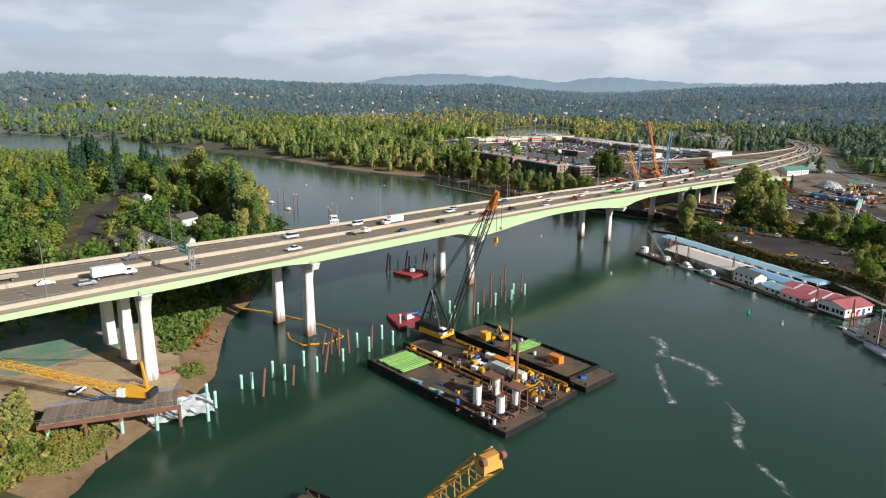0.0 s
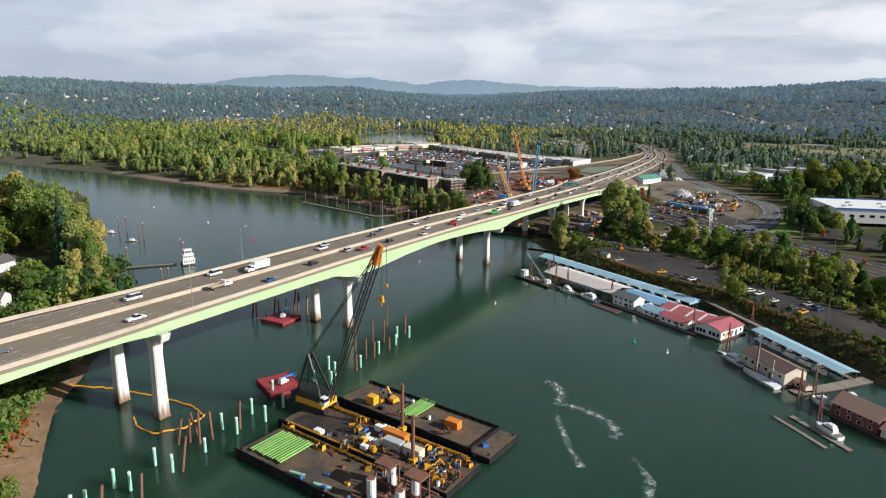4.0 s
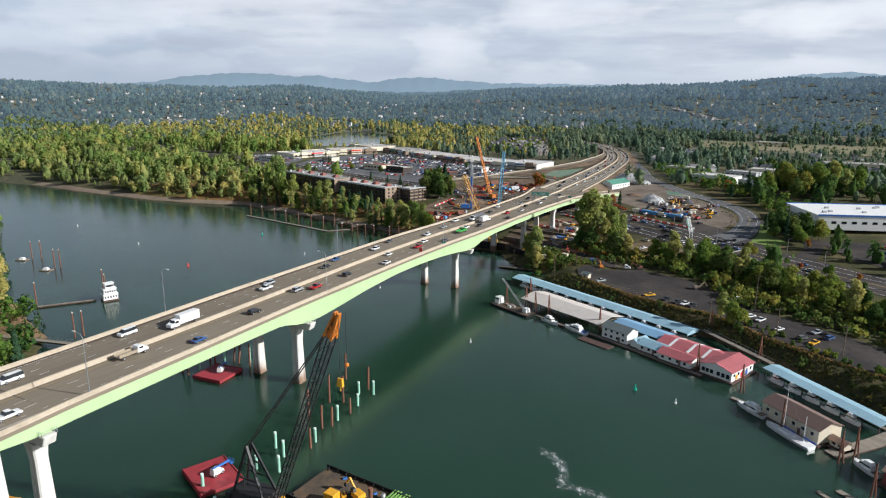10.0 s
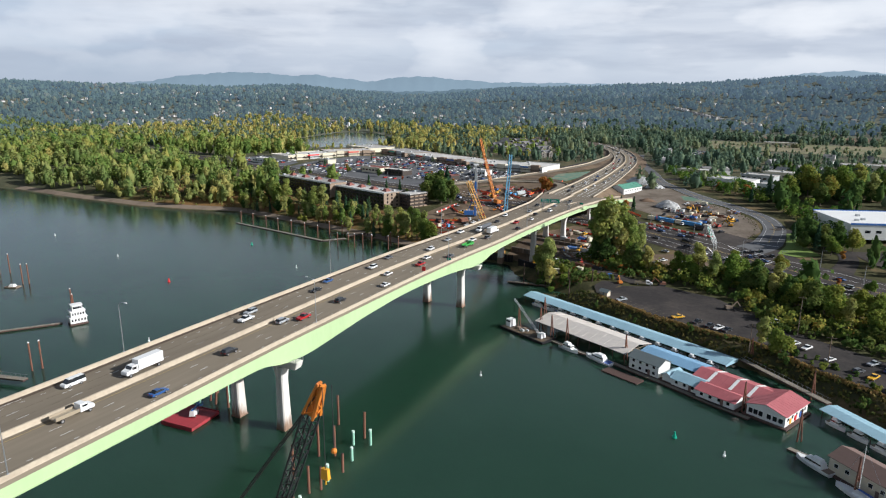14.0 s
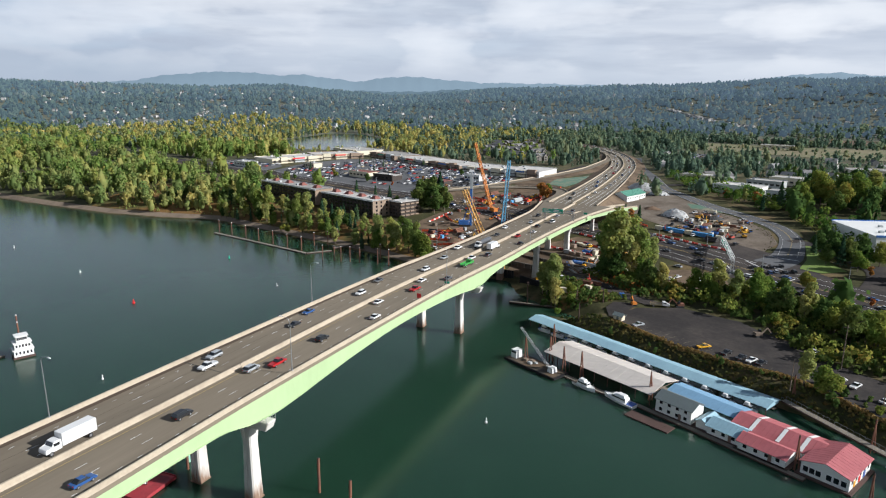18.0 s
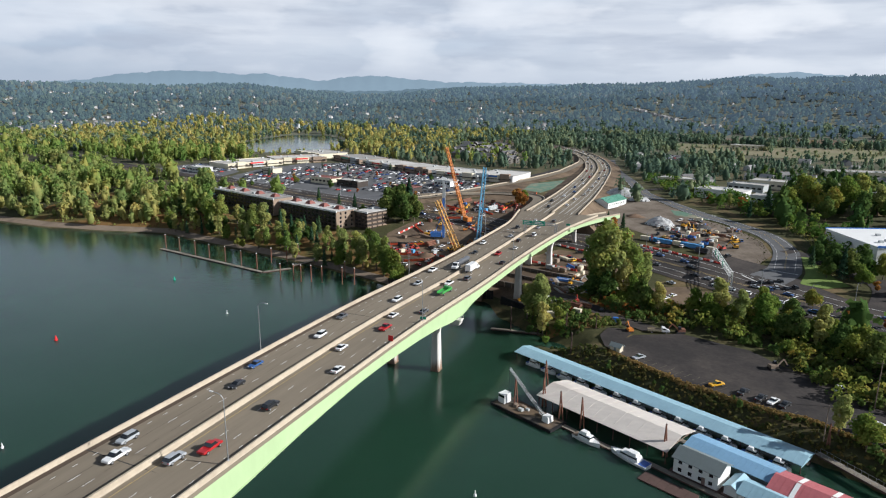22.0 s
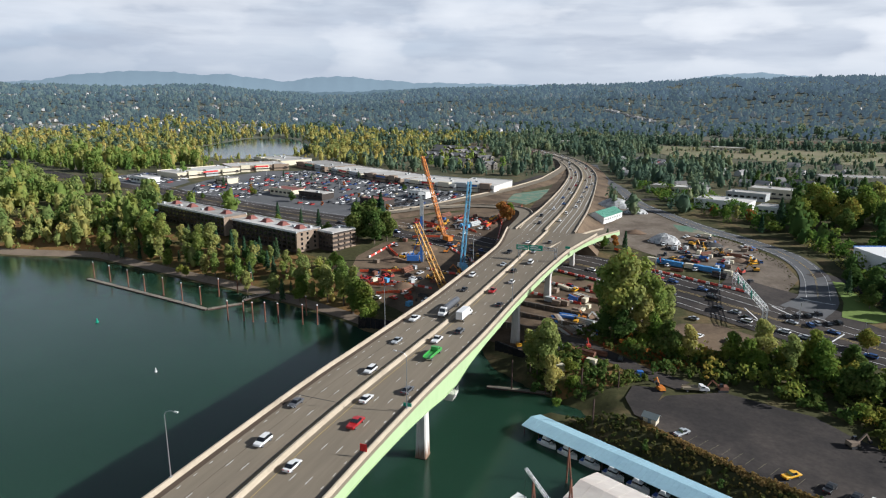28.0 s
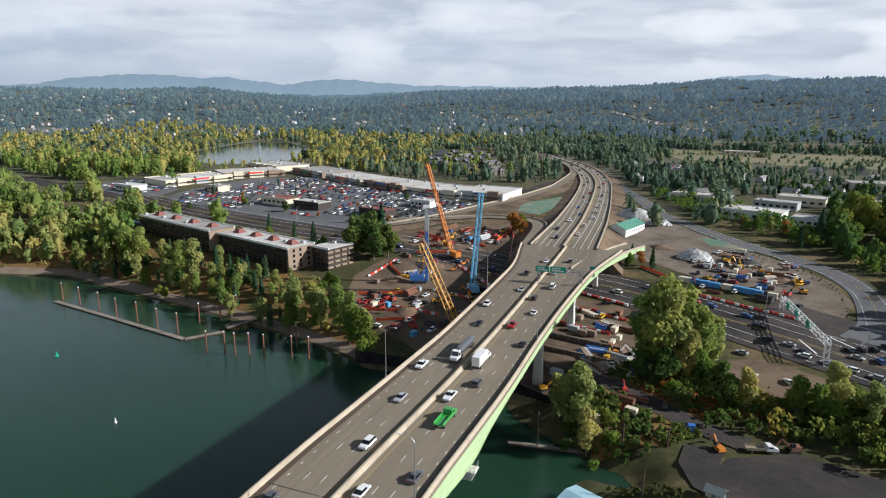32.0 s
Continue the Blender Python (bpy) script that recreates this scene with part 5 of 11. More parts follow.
for i in range(64):
    u, v = (rb_.uniform(-12, 28), rb_.uniform(-6.4, 6.4)) if i % 4 else (rb_.uniform(18, 28), rb_.uniform(-6.4, 6.4))
    at_ = on_barge(*B_, u, v)
    k = i % 5
    if k == 0:
        d = thing("hose_reel", "yellow hose reel among the barge gear", "reel", at_, rb_.uniform(0, 180), "gear on the crane barge")
        bm = bmesh.new()
        rod(bm, (0, -0.5, 0.9), (0, 0.5, 0.9), 0.55, n=10)
        part("reel_drum", bm, M_DARK, d)
        for q in (-0.55, 0.55):
            bm = bmesh.new()
            rod(bm, (0, q - 0.05, 0.9), (0, q + 0.05, 0.9), 0.9, n=12)
            part("flange", bm, M_CRANEYELLOW, d)
    elif k == 1:
        d = thing("pallet_stack", "stack of weathered timber pallets on the barge", "pallets", at_, rb_.uniform(0, 90), "gear on the crane barge")
        for q in range(rb_.randint(2, 5)):
            bm = bmesh.new()
            for w in (-0.45, 0, 0.45):
                box(bm, -0.6, 0.6, w - 0.12, w + 0.12, q * 0.2, q * 0.2 + 0.15)
            part("pallet", bm, M_TIMBER, d)
    elif k == 2:
        d = thing("gas_bottle_rack", "caged rack of gas bottles on the barge", "gas bottles", at_, rb_.uniform(0, 90), "gear on the crane barge")
        for q in range(4):
            bm = bmesh.new()
            rod(bm, (q * 0.4 - 0.6, 0, 0.1), (q * 0.4 - 0.6, 0, 1.5), 0.17, n=8)
            part("bottle", bm, rb_.choice((M_RUST, M_BLUELIFT, M_CONTAINER)), d)
        bm = bmesh.new()
        for z_ in (0.1, 0.9):
            beam(bm, (-0.95, -0.25, z_), (0.95, -0.25, z_), 0.06, 0.06)
            beam(bm, (-0.95, 0.25, z_), (0.95, 0.25, z_), 0.06, 0.06)
        part("rack", bm, M_HULL, d)
    elif k == 3:
        d = thing("loose_beams", "loose dark steel beams lying on the barge", "beams", at_, TILT + rb_.choice((0, 0, 90)) + rb_.uniform(-10, 10), "gear on the crane barge")
        for q in range(4):
            bm = bmesh.new()
            ln = rb_.uniform(1.5, 3.4)
            box(bm, -ln, ln, q * 0.42 - 0.7, q * 0.42 - 0.45, 0.0, rb_.uniform(0.2, 0.4))
            part("beam", bm, rb_.choice((M_HULL, M_RUST, M_RUST)), d)
    else:
        d = thing("tool_box", "dirty steel tool box on the barge deck", "tool box", at_, rb_.uniform(0, 90), "gear on the crane barge")
        bm = bmesh.new()
        box(bm, -0.8, 0.8, -0.45, 0.45, 0, 0.8, 0.03)
        part("chest", bm, rb_.choice((M_HULL, M_CONTAINER, M_RUST, M_CRANEYELLOW)), d)
        bm = bmesh.new()
        box(bm, -0.84, 0.84, -0.49, 0.49, 0.8, 0.9, 0.03)
        part("lid", bm, M_HULL, d)
for u in (1.0, 1.8, -7.5):
    d = thing("mint_pipe", "short mint green pipe offcut on the barge", "pipe", on_barge(*A_, u, -6.2), TILT + 12, "pipe offcuts")
    bm = bmesh.new()
    rod(bm, (-2.2, 0, 0.45), (2.2, 0, 0.45), 0.45, n=12)
    part("pipe", bm, M_MINT, d)
    bm = bmesh.new()
    rod(bm, (2.2, 0, 0.45), (2.24, 0, 0.45), 0.36, n=12)
    part("open_end", bm, M_DARK, d)

# piles


def pile(x, y, h, kind, lean=(0, 0)):
    p = thing("pile", "mint green coated steel pile standing in the river" if kind == "g" else "rust-brown steel pile leaning in the river" if lean != (0, 0) else "rust-brown steel pile standing in the river", "pile", (x, y, -3.5), 0, "piles in the river")
    bm = bmesh.new()
    top = Vector((lean[0] * h, lean[1] * h, h + 3.5))
    r = 0.42 if kind == "g" else 0.36
    rod(bm, (0, 0, 0), top, r, n=10)
    part("shaft", bm, M_MINT if kind == "g" else M_RUST, p)
    bm = bmesh.new()
    dirn = top.normalized()
    rod(bm, top, top + dirn * (0.5 if kind == "g" else 0.12), r * (1.02 if kind == "g" else 0.8), n=10)
    part("top", bm, M_PALEMINT if kind == "g" else M_DARK, p)


for x, y in ((22.4, -130.6), (24.6, -128.4), (22.2, -120), (26.4, -118.5), (21.9, -108.5), (28.4, -108.1), (27.6, -97.3), (21.9, -86.7), (27.5, -86.1), (22.1, -75.5), (29.0, -76.6), (17.2, -62.0), (27.2, -67.4), (28.7, -30.2), (27, -16.7), (22.9, 1.4), (27.4, 3.6), (27.2, -5.7), (20.5, -38), (25.5, -40.5), (23.0, -48.6), (29.4, -47)):
    pile(x, y, r3.uniform(3.6, 4.8), "g")
for x, y, h, lx, ly in ((31.3, -129.4, 8, -0.12, 0.25), (31.3, -119.2, 6, -0.1, 0.2), (30.4, -107.3, 9, -0.05, 0.3), (19.5, -96, 8, 0.2, -0.1), (23.4, -95.6, 9, -0.2, 0.15), (17.6, -99, 8, 0.25, 0.1), (21, -93, 9, -0.1, -0.3), (24.5, -92, 8, -0.25, 0.1), (26.6, -84.4, 8, -0.2, 0.25), (25.8, -23.1, 8, 0, 0), (21.5, -5.8, 9.5, 0, 0), (27.9, -21, 6, -0.15, 0.25), (12.2, 9.1, 10, 0, 0), (18, -19.6, 10, 0, 0), (17.5, -8.0, 10, 0, 0), (30, -34, 6, -0.2, 0.2), (24, 5.5, 8, -0.1, 0.2), (28.5, -12, 5, -0.2, 0.3)):
    pile(x, y, h, "b", (lx, ly))
for i, (x, y) in enumerate(((-44.4, -14), (-41.3, -13.8), (-40.1, -9.6), (-41.7, -3.5), (-37.8, -4.1), (-37.7, 0.6), (-35.7, 2.6), (-37.8, 8.5), (-29.1, 4.8), (-32.2, 1.6), (-26.5, 2.0))):
    pile(x, y, r3.uniform(6, 11), "g" if i % 3 == 2 else "b", (0, 0) if i % 3 else (0.12, 0.1))


def red_float(at, turn, L, W):
    b = thing("small_red_barge", "small square red steel work float", "barge", at, turn, "red floats under the bridge")
    hull("hull", L, W, -0.8, 1.1, b, M_REDBARGE, 0.6)
    for y in (-W / 2 + 0.2, W / 2 - 0.2):
        bm = bmesh.new()
        box(bm, -L / 2, L / 2, y - 0.12, y + 0.12, 1.1, 1.35)
        part("edge_beam", bm, M_REDBARGE, b)
    lift = thing("boom_lift", "white and blue folded boom lift parked on the float", "lift", tuple(b.matrix_basis @ Vector((0.8, 0.8, 1.1))), turn + 20)
    wheels(lift, (-0.95, 0.95), (-1.1, 1.1), 0.42, 0.3)
    bm = bmesh.new()
    box(bm, -0.9, 0.9, -1.7, 1.7, 0.5, 1.2, 0.08)
    part("chassis", bm, M_WHITE, lift)
    bm = bmesh.new()
    box(bm, -0.8, 0.8, -1.6, 0.6, 1.2, 2.2, 0.12)
    part("turret", bm, M_WHITE, lift)
    bm = bmesh.new()
    beam(bm, (0, -1.4, 2.2), (0, 4.2, 2.0), 0.4, 0.5)
    part("boom", bm, M_BLUELIFT, lift)
    bm = bmesh.new()
    for sx in (-0.8, 0.8):
        for sy in (4.2, 5.2):
            rod(bm, (sx, sy, 1.1), (sx, sy, 2.2), 0.05, n=5)
    box(bm, -0.8, 0.8, 4.2, 5.2, 1.05, 1.12)
    for z in (1.6, 2.2):
        rod(bm, (-0.8, 4.2, z), (0.8, 4.2, z), 0.04, n=5)
        rod(bm, (-0.8, 5.2, z), (0.8, 5.2, z), 0.04, n=5)
        rod(bm, (-0.8, 4.2, z), (-0.8, 5.2, z), 0.04, n=5)
        rod(bm, (0.8, 4.2, z), (0.8, 5.2, z), 0.04, n=5)
    part("basket", bm, M_BLUELIFT, lift)
    return b


red_float((15.6, -57.0, 0), -24, 14.5, 11.5)
red_float((-31.4, -9.2, 0), 4, 12.4, 12.0)


def tube_line(name, pts, r, material, label, category, n=6, closed=False):
    cu = bpy.data.curves.new(name, "CURVE")
    cu.dimensions = "3D"
    sp = cu.splines.new("POLY")
    sp.points.add(len(pts) - 1)
    for p, v in zip(sp.points, pts):
        p.co = (*v, 1)
    sp.use_cyclic_u = closed
    cu.bevel_depth, cu.bevel_resolution = r, 1
    cu.materials.append(material)
    return tagged(new(name, cu), label, category)


def wavy(pts, step=1.5, amp=0.35, seed=1):
    r = random.Random(seed)
    out = []
    for a, b in zip(pts, pts[1:]):
        n = max(2, int(math.dist(a, b) / step))
        for i in range(n):
            k = i / n
            out.append((a[0] + (b[0] - a[0]) * k + r.uniform(-amp, amp), a[1] + (b[1] - a[1]) * k + r.uniform(-amp, amp), a[2] + (b[2] - a[2]) * k))
    return out + [pts[-1]]


tube_line("containment_boom", wavy([(-44, -94, 0.12), (-30, -88, 0.12), (-14, -84, 0.12), (2, -82, 0.12), (11, -84, 0.12), (12, -92, 0.12), (7, -99, 0.12), (0, -99, 0.12), (-6, -96, 0.12)]), 0.3, M_BOOM, "orange floating containment boom round the bridge columns", "boom")
tube_line("silt_sock", wavy([(-41, -118, 2.2), (-34, -123, 2.4), (-28, -129, 2.6)]), 0.45, M_REDBARGE, "red-orange fabric tube lying on the bank", "boom")
tube_line("silt_sock", wavy([(-2, -135, 2.0), (1.5, -139, 1.9), (0.5, -144, 2.2), (-3, -146, 2.4)]), 0.45, M_REDBARGE, "red-orange fabric tube lying on the bank", "boom")

# buoys
for x, y, mat_, lab in ((107, 48.4, M_SIGN, "green"), (-161.5, 95, M_RED, "red"), (-184, 184, M_SIGN, "green")):
    b = thing("buoy", f"{lab} channel buoy floating on the river", "buoy", (x, y, -0.3), 0, "channel buoys")
    bm = bmesh.new()
    rod(bm, (0, 0, 0), (0, 0, 0.7), 0.75, 0.75, n=12)
    part("float", bm, mat_, b)
    bm = bmesh.new()
    rod(bm, (0, 0, 0.7), (0, 0, 2.3), 0.5, 0.22, n=10)
    part("tower", bm, mat_, b)
for x, y in ((121, 44), (38, 62), (-36, 110), (-330, 140), (-236, 120), (-118, 150), (-98, 30)):
    b = thing("marker_buoy", "small white marker buoy on the river", "buoy", (x, y, -0.2), 0, "white marker buoys")
    bm = bmesh.new()
    rod(bm, (0, 0, 0), (0, 0, 0.7), 0.42, 0.42, n=10)
    part("float", bm, M_WHITE, b)
    bm = bmesh.new()
    rod(bm, (0, 0, 0.7), (0, 0, 1.9), 0.2, 0.14, n=8)
    part("spar", bm, M_WHITE, b)

# foam streaks on the water: thin ribbons of froth, broken up by their own grain
M_FOAM = bpy.data.materials.new("river_foam")
M_FOAM.use_nodes = True
_nt = M_FOAM.node_tree
_b = _nt.nodes["Principled BSDF"]
_b.inputs["Base Color"].default_value = (0.62, 0.66, 0.64, 1)
_b.inputs["Roughness"].default_value = 0.8
_geo = _nt.nodes.new("ShaderNodeNewGeometry")
_core = _nt.nodes.new("ShaderNodeAttribute")
_core.attribute_name = "core"
_sum = None
for _scale, _k in ((0.35, 0.9), (1.6, 0.7), (5.0, 0.5)):
    _n = _nt.nodes.new("ShaderNodeTexNoise")
    _n.inputs["Scale"].default_value, _n.inputs["Detail"].default_value = _scale, 4
    _n.inputs["Distortion"].default_value = 0.8
    _nt.links.new(_geo.outputs["Position"], _n.inputs["Vector"])
    _m = _nt.nodes.new("ShaderNodeMath")
    _m.operation = "MULTIPLY_ADD"
    _nt.links.new(_n.outputs["Fac"], _m.inputs[0])
    _m.inputs[1].default_value = _k
    if _sum is None:
        _m.inputs[2].default_value = -1.32
    else:
        _nt.links.new(_sum, _m.inputs[2])
    _sum = _m.outputs[0]
_m = _nt.nodes.new("ShaderNodeMath")
_m.operation = "MULTIPLY_ADD"
_nt.links.new(_core.outputs["Fac"], _m.inputs[0])
_m.inputs[1].default_value = 0.42
_nt.links.new(_sum, _m.inputs[2])
_r = _nt.nodes.new("ShaderNodeValToRGB")
_r.color_ramp.elements[0].position, _r.color_ramp.elements[1].position = 0.02, 0.40
_r.color_ramp.elements[1].color = (0.75, 0.75, 0.75, 1)
_nt.links.new(_m.outputs[0], _r.inputs[0])
_nt.links.new(_r.outputs[0], _b.inputs["Alpha"])
fv, ff, fc = [], [], []
for pts, wid in (([(87, -1), (92, -5), (97, -9), (100, -17), (106, -18), (112, -19), (119, -23), (122, -30), (124, -34)], 7.0), ([(127, -36), (132, -42), (135, -47), (136, -54), (139, -60), (143, -63)], 5.0), ([(143, -63), (147, -67), (152, -71), (156, -76)], 4.0), ([(100, -20), (104, -30), (108, -36), (113, -44), (118, -50), (123, -53)], 4.5), ([(92, -20), (101, -19), (108, -18)], 4.0)):
    n0 = len(pts)
    for i, (x, y) in enumerate(pts):
        (ax, ay), (bx, by) = pts[max(0, i - 1)], pts[min(n0 - 1, i + 1)]
        ln = math.hypot(bx - ax, by - ay)
        end = 0.0 if i in (0, n0 - 1) else 1.0
        base_i = len(fv)
        for o, c in ((-0.5, 0.0), (-0.2, 0.7), (0.0, 1.0), (0.2, 0.7), (0.5, 0.0)):
            fv.append((x - (by - ay) / ln * o * wid, y + (bx - ax) / ln * o * wid, 0.03))
            fc.append(c * end)
        if i:
            for c in range(4):
                ff.append((base_i - 5 + c, base_i + c, base_i + c + 1, base_i - 4 + c))
foam = mesh_ob("foam", fv, ff, M_FOAM)
foam.data.attributes.new("core", "FLOAT", "POINT").data.foreach_set("value", fc)
tagged(foam, "white foam streaks drifting on the river", "foam", kind="stuff")

# ------------------------------------------------------------------ the west bank work site


def patch(name, poly, material, label, category, lift=0.08, step=3.0, kind="structure"):
    """A piece of ground cover laid over the land inside a polygon."""
    p = np.array(poly, float)
    x0, y0 = p.min(0) - step
    x1, y1 = p.max(0) + step
    nx, ny = int((x1 - x0) / step) + 2, int((y1 - y0) / step) + 2
    xs, ys = np.meshgrid(x0 + np.arange(nx) * step, y0 + np.arange(ny) * step)
    ins = inside(xs, ys, p)
    keep = set()
    for j in range(ny - 1):
        for i in range(nx - 1):
            if ins[j, i] or ins[j + 1, i] or ins[j, i + 1] or ins[j + 1, i + 1]:
                keep.add((i, j))
    ids, verts, faces = {}, [], []
    flat_x, flat_y = [], []
    for i, j in sorted(keep):
        f = []
        for a, b in ((i, j), (i + 1, j), (i + 1, j + 1), (i, j + 1)):
            if (a, b) not in ids:
                ids[(a, b)] = len(flat_x)
                vx, vy = xs[b, a], ys[b, a]
                if not ins[b, a]:
                    best, bd = None, 1e9
                    for (ax, ay), (bx, by) in zip(p, np.roll(p, -1, 0)):
                        ex, ey = bx - ax, by - ay
                        k = min(1, max(0, ((vx - ax) * ex + (vy - ay) * ey) / (ex * ex + ey * ey)))
                        qx, qy = ax + k * ex, ay + k * ey
                        d = (qx - vx) ** 2 + (qy - vy) ** 2
                        if d < bd:
                            best, bd = (qx, qy), d
                    vx, vy = best
                flat_x.append(vx)
                flat_y.append(vy)
            f.append(ids[(a, b)])
        faces.append(tuple(f))
    zs = land(np.array(flat_x), np.array(flat_y)) + lift
    ob = mesh_ob(name, list(zip(flat_x, flat_y, zs.tolist())), faces, material, smooth=True)
    return tagged(ob, label, category, kind=kind)


patch("shore_sand", [(45, -186), (28, -158), (19, -144), (9, -131), (-13, -117), (-32, -104), (-52, -82), (-62, -84), (-42, -110), (-22, -126), (-8, -140), (8, -156), (22, -172), (34, -192)], M_SAND, "pale brown sandy river shore", "shore", 0.06, 3.0)
M_SITE = stain("site_gravel", (0.36, 0.27, 0.165), 0.95, 0.3, 0.8, 0.08, 0.4, 1.2, second=((0.19, 0.135, 0.080), "coarse", 0.46, 0.66), spec=0.1)
patch("site_ground", [(22, -168), (16, -150), (4, -140), (-16, -132), (-34, -128), (-48, -140), (-52, -160), (-40, -182), (-10, -186)], M_SITE, "bare tan gravel of the construction site", "dirt", 0.14, 3.0)
patch("hydroseed_slope", [(-24, -146), (-22, -162), (-18, -176), (-40, -196), (-70, -190), (-72, -160), (-52, -134), (-40, -134)], M_HYDRO, "slope sprayed with green hydroseed", "slope", 0.22, 3.0)
patch("shore_sand", [(-120, -13), (-150, -4), (-166, 3), (-213, 19), (-255, 43), (-262, 32), (-220, 4), (-172, -12), (-150, -22), (-126, -26)], M_SAND, "brown sandy point on the river", "shore", 0.06, 3.0)

tz = 6.2
trestle = thing("work_trestle", "temporary timber-decked steel work trestle at the river bank", "trestle", (20.5, -165.0, 0), -26.0)
for i in range(26):
    bm = bmesh.new()
    box(bm, -4.6, 4.6, -0.55, 0.55, 0, 0.3)
    pl = part("deck_plank", bm, M_TIMBER, trestle)
    pl.location = (r3.uniform(-0.1, 0.1), -15 + i * 1.18, tz + r3.uniform(-0.02, 0.02))
for x in (-4.4, 4.4):
    bm = bmesh.new()
    box(bm, x - 0.25, x + 0.25, -16, 16, tz - 1.1, tz - 0.03)
    part("edge_girder", bm, M_RUST, trestle)
    bm = bmesh.new()
    for i in range(17):
        rod(bm, (x, -16 + 2 * i, tz + 0.3), (x, -16 + 2 * i, tz + 1.4), 0.05, n=5)
    for z in (0.85, 1.4):
        rod(bm, (x, -16, tz + z), (x, 16, tz + z), 0.05, n=5)
    part("handrail", bm, M_BLUELIFT if x < 0 else M_STEEL, trestle)
for i, (x, y) in enumerate(((-4, -14), (4, -14), (-4, -6), (4, -6), (-4, 2), (4, 2), (-4, 10), (4, 10), (0, 15.5), (4, 15.5))):
    bm = bmesh.new()
    rod(bm, (x, y, -2), (x, y, tz - 1.1), 0.45, n=10)
    part("trestle_leg", bm, M_MINT if i % 3 else M_RUST, trestle)
for y in (-14, -6, 2, 10):
    bm = bmesh.new()
    box(bm, -5, 5, y - 0.35, y + 0.35, tz - 1.9, tz - 1.12)
    part("cross_cap", bm, M_RUST, trestle)
for x, y in ((28, -141.6), (22, -141), (28.8, -152), (33.4, -146.5)):
    pile(x, y, 4.4, "g")

yc = thing("mobile_crane", "yellow lattice boom crawler crane on the trestle", "crane", (20.5, -159.5, tz + 0.33), -143)
for s in (-1, 1):
    bm = bmesh.new()
    box(bm, -3.4, 3.4, s * 2.2 - 0.5, s * 2.2 + 0.5, 0, 1.1, 0.2)
    part("track", bm, M_DARK, yc)
bm = bmesh.new()
box(bm, -4.4, 2.8, -1.7, 1.7, 1.2, 3.2, 0.1)
part("machinery_house", bm, M_CRANEYELLOW, yc)
bm = bmesh.new()
box(bm, 1.6, 3.6, 1.0, 2.3, 1.4, 3.4, 0.1)
part("operator_cab", bm, M_WHITE, yc)
bm = bmesh.new()
box(bm, -5.4, -4.3, -1.9, 1.9, 1.3, 3.0)
part("counterweight", bm, M_DARK, yc)
bm = bmesh.new()
lattice(bm, (3.0, 0, 2.4), (38.0, 0, 8.0), 1.4, 1.6, 22, 0.11)
part("boom", bm, M_CRANEYELLOW, yc, "yellow lattice boom lowered over the bank")
bm = bmesh.new()
beam(bm, (-3.6, 0, 3.2), (-2.6, 0, 10.6), 0.5, 0.5)
part("mast", bm, M_CRANEYELLOW, yc)
bm = bmesh.new()
for o in (-0.4, 0.4):
    rod(bm, (-2.6, o, 10.6), (37.5, o, 8.9), 0.06, n=5)
part("pendant_line", bm, M_CABLE, yc)

# crumpled grey fabric on the bank
tv, tf = [], []
for j in range(15):
    for i in range(9):
        u, v = i / 8, j / 14
        x = 14 + 11.5 * u + 5 * v + r3.uniform(-0.3, 0.3)
        y = -155 + 16 * v - 4 * u + r3.uniform(-0.3, 0.3)
        tv.append((x, y, max(0.12, land_at(x, y)) + 0.2 + r3.uniform(0, 0.7)))
for j in range(14):
    for i in range(8):
        a = j * 9 + i
        tf.append((a, a + 1, a + 10, a + 9))
tagged(mesh_ob("bank_fabric", tv, tf, M_TARP), "crumpled pale grey fabric sheet over the bank", "fabric sheet")

# driftwood along the west shore
for i in range(26):
    k = r3.uniform(0, 1)
    x, y = (-50 + 66 * k, -88 - 62 * k + r3.uniform(-3, 2)) if i % 3 else (r3.uniform(24, 40), r3.uniform(-186, -166))
    if land_at(x, y) < 0.1:
        x, y = x - 5, y - 5
    lg = thing("driftwood_log", "weathered grey driftwood log on the sand", "log", (x, y, max(0.1, land_at(x, y)) + 0.15), r3.uniform(0, 180), "driftwood on the shore")
    bm = bmesh.new()
    ln = r3.uniform(2.0, 5.5)
    rod(bm, (-ln / 2, 0, 0.1), (ln / 2, 0.2, 0.15), r3.uniform(0.16, 0.3), 0.1, n=7)
    part("trunk", bm, M_TIMBER if i % 2 else M_RUST, lg)
    bm = bmesh.new()
    rod(bm, (0.1 * ln, 0, 0.15), (0.35 * ln, 0.7, 0.6), 0.09, 0.04, n=5)
    part("branch_stub", bm, M_TIMBER, lg)

# a second crane barge just upstream
up = make_barge((102, -150, 0), 12, 44.0, 14.0, "black upstream crane barge on the river")
oc = thing("barge_crane", "yellow-orange lattice boom crane on the upstream barge", "crane", (104, -155, 1.77), -11)
for s in (-1, 1):
    bm = bmesh.new()
    box(bm, -3.4, 3.4, s * 2.2 - 0.5, s * 2.2 + 0.5, 0, 1.1, 0.2)
    part("track", bm, M_DARK, oc)
bm = bmesh.new()
box(bm, -4.4, 2.8, -1.7, 1.7, 1.2, 3.2, 0.1)
part("machinery_house", bm, M_CRANEYELLOW, oc)
bm = bmesh.new()
lattice(bm, (2.8, 0, 2.4), (35.6, 0, 39.6), 2.0, 2.7, 22, 0.13, (0, 1, 0))
part("boom", bm, M_CRANEGOLD, oc, "golden orange lattice boom")
bm = bmesh.new()
box(bm, 34.9, 36.6, -1.5, 1.5, 38.8, 40.6, 0.3)
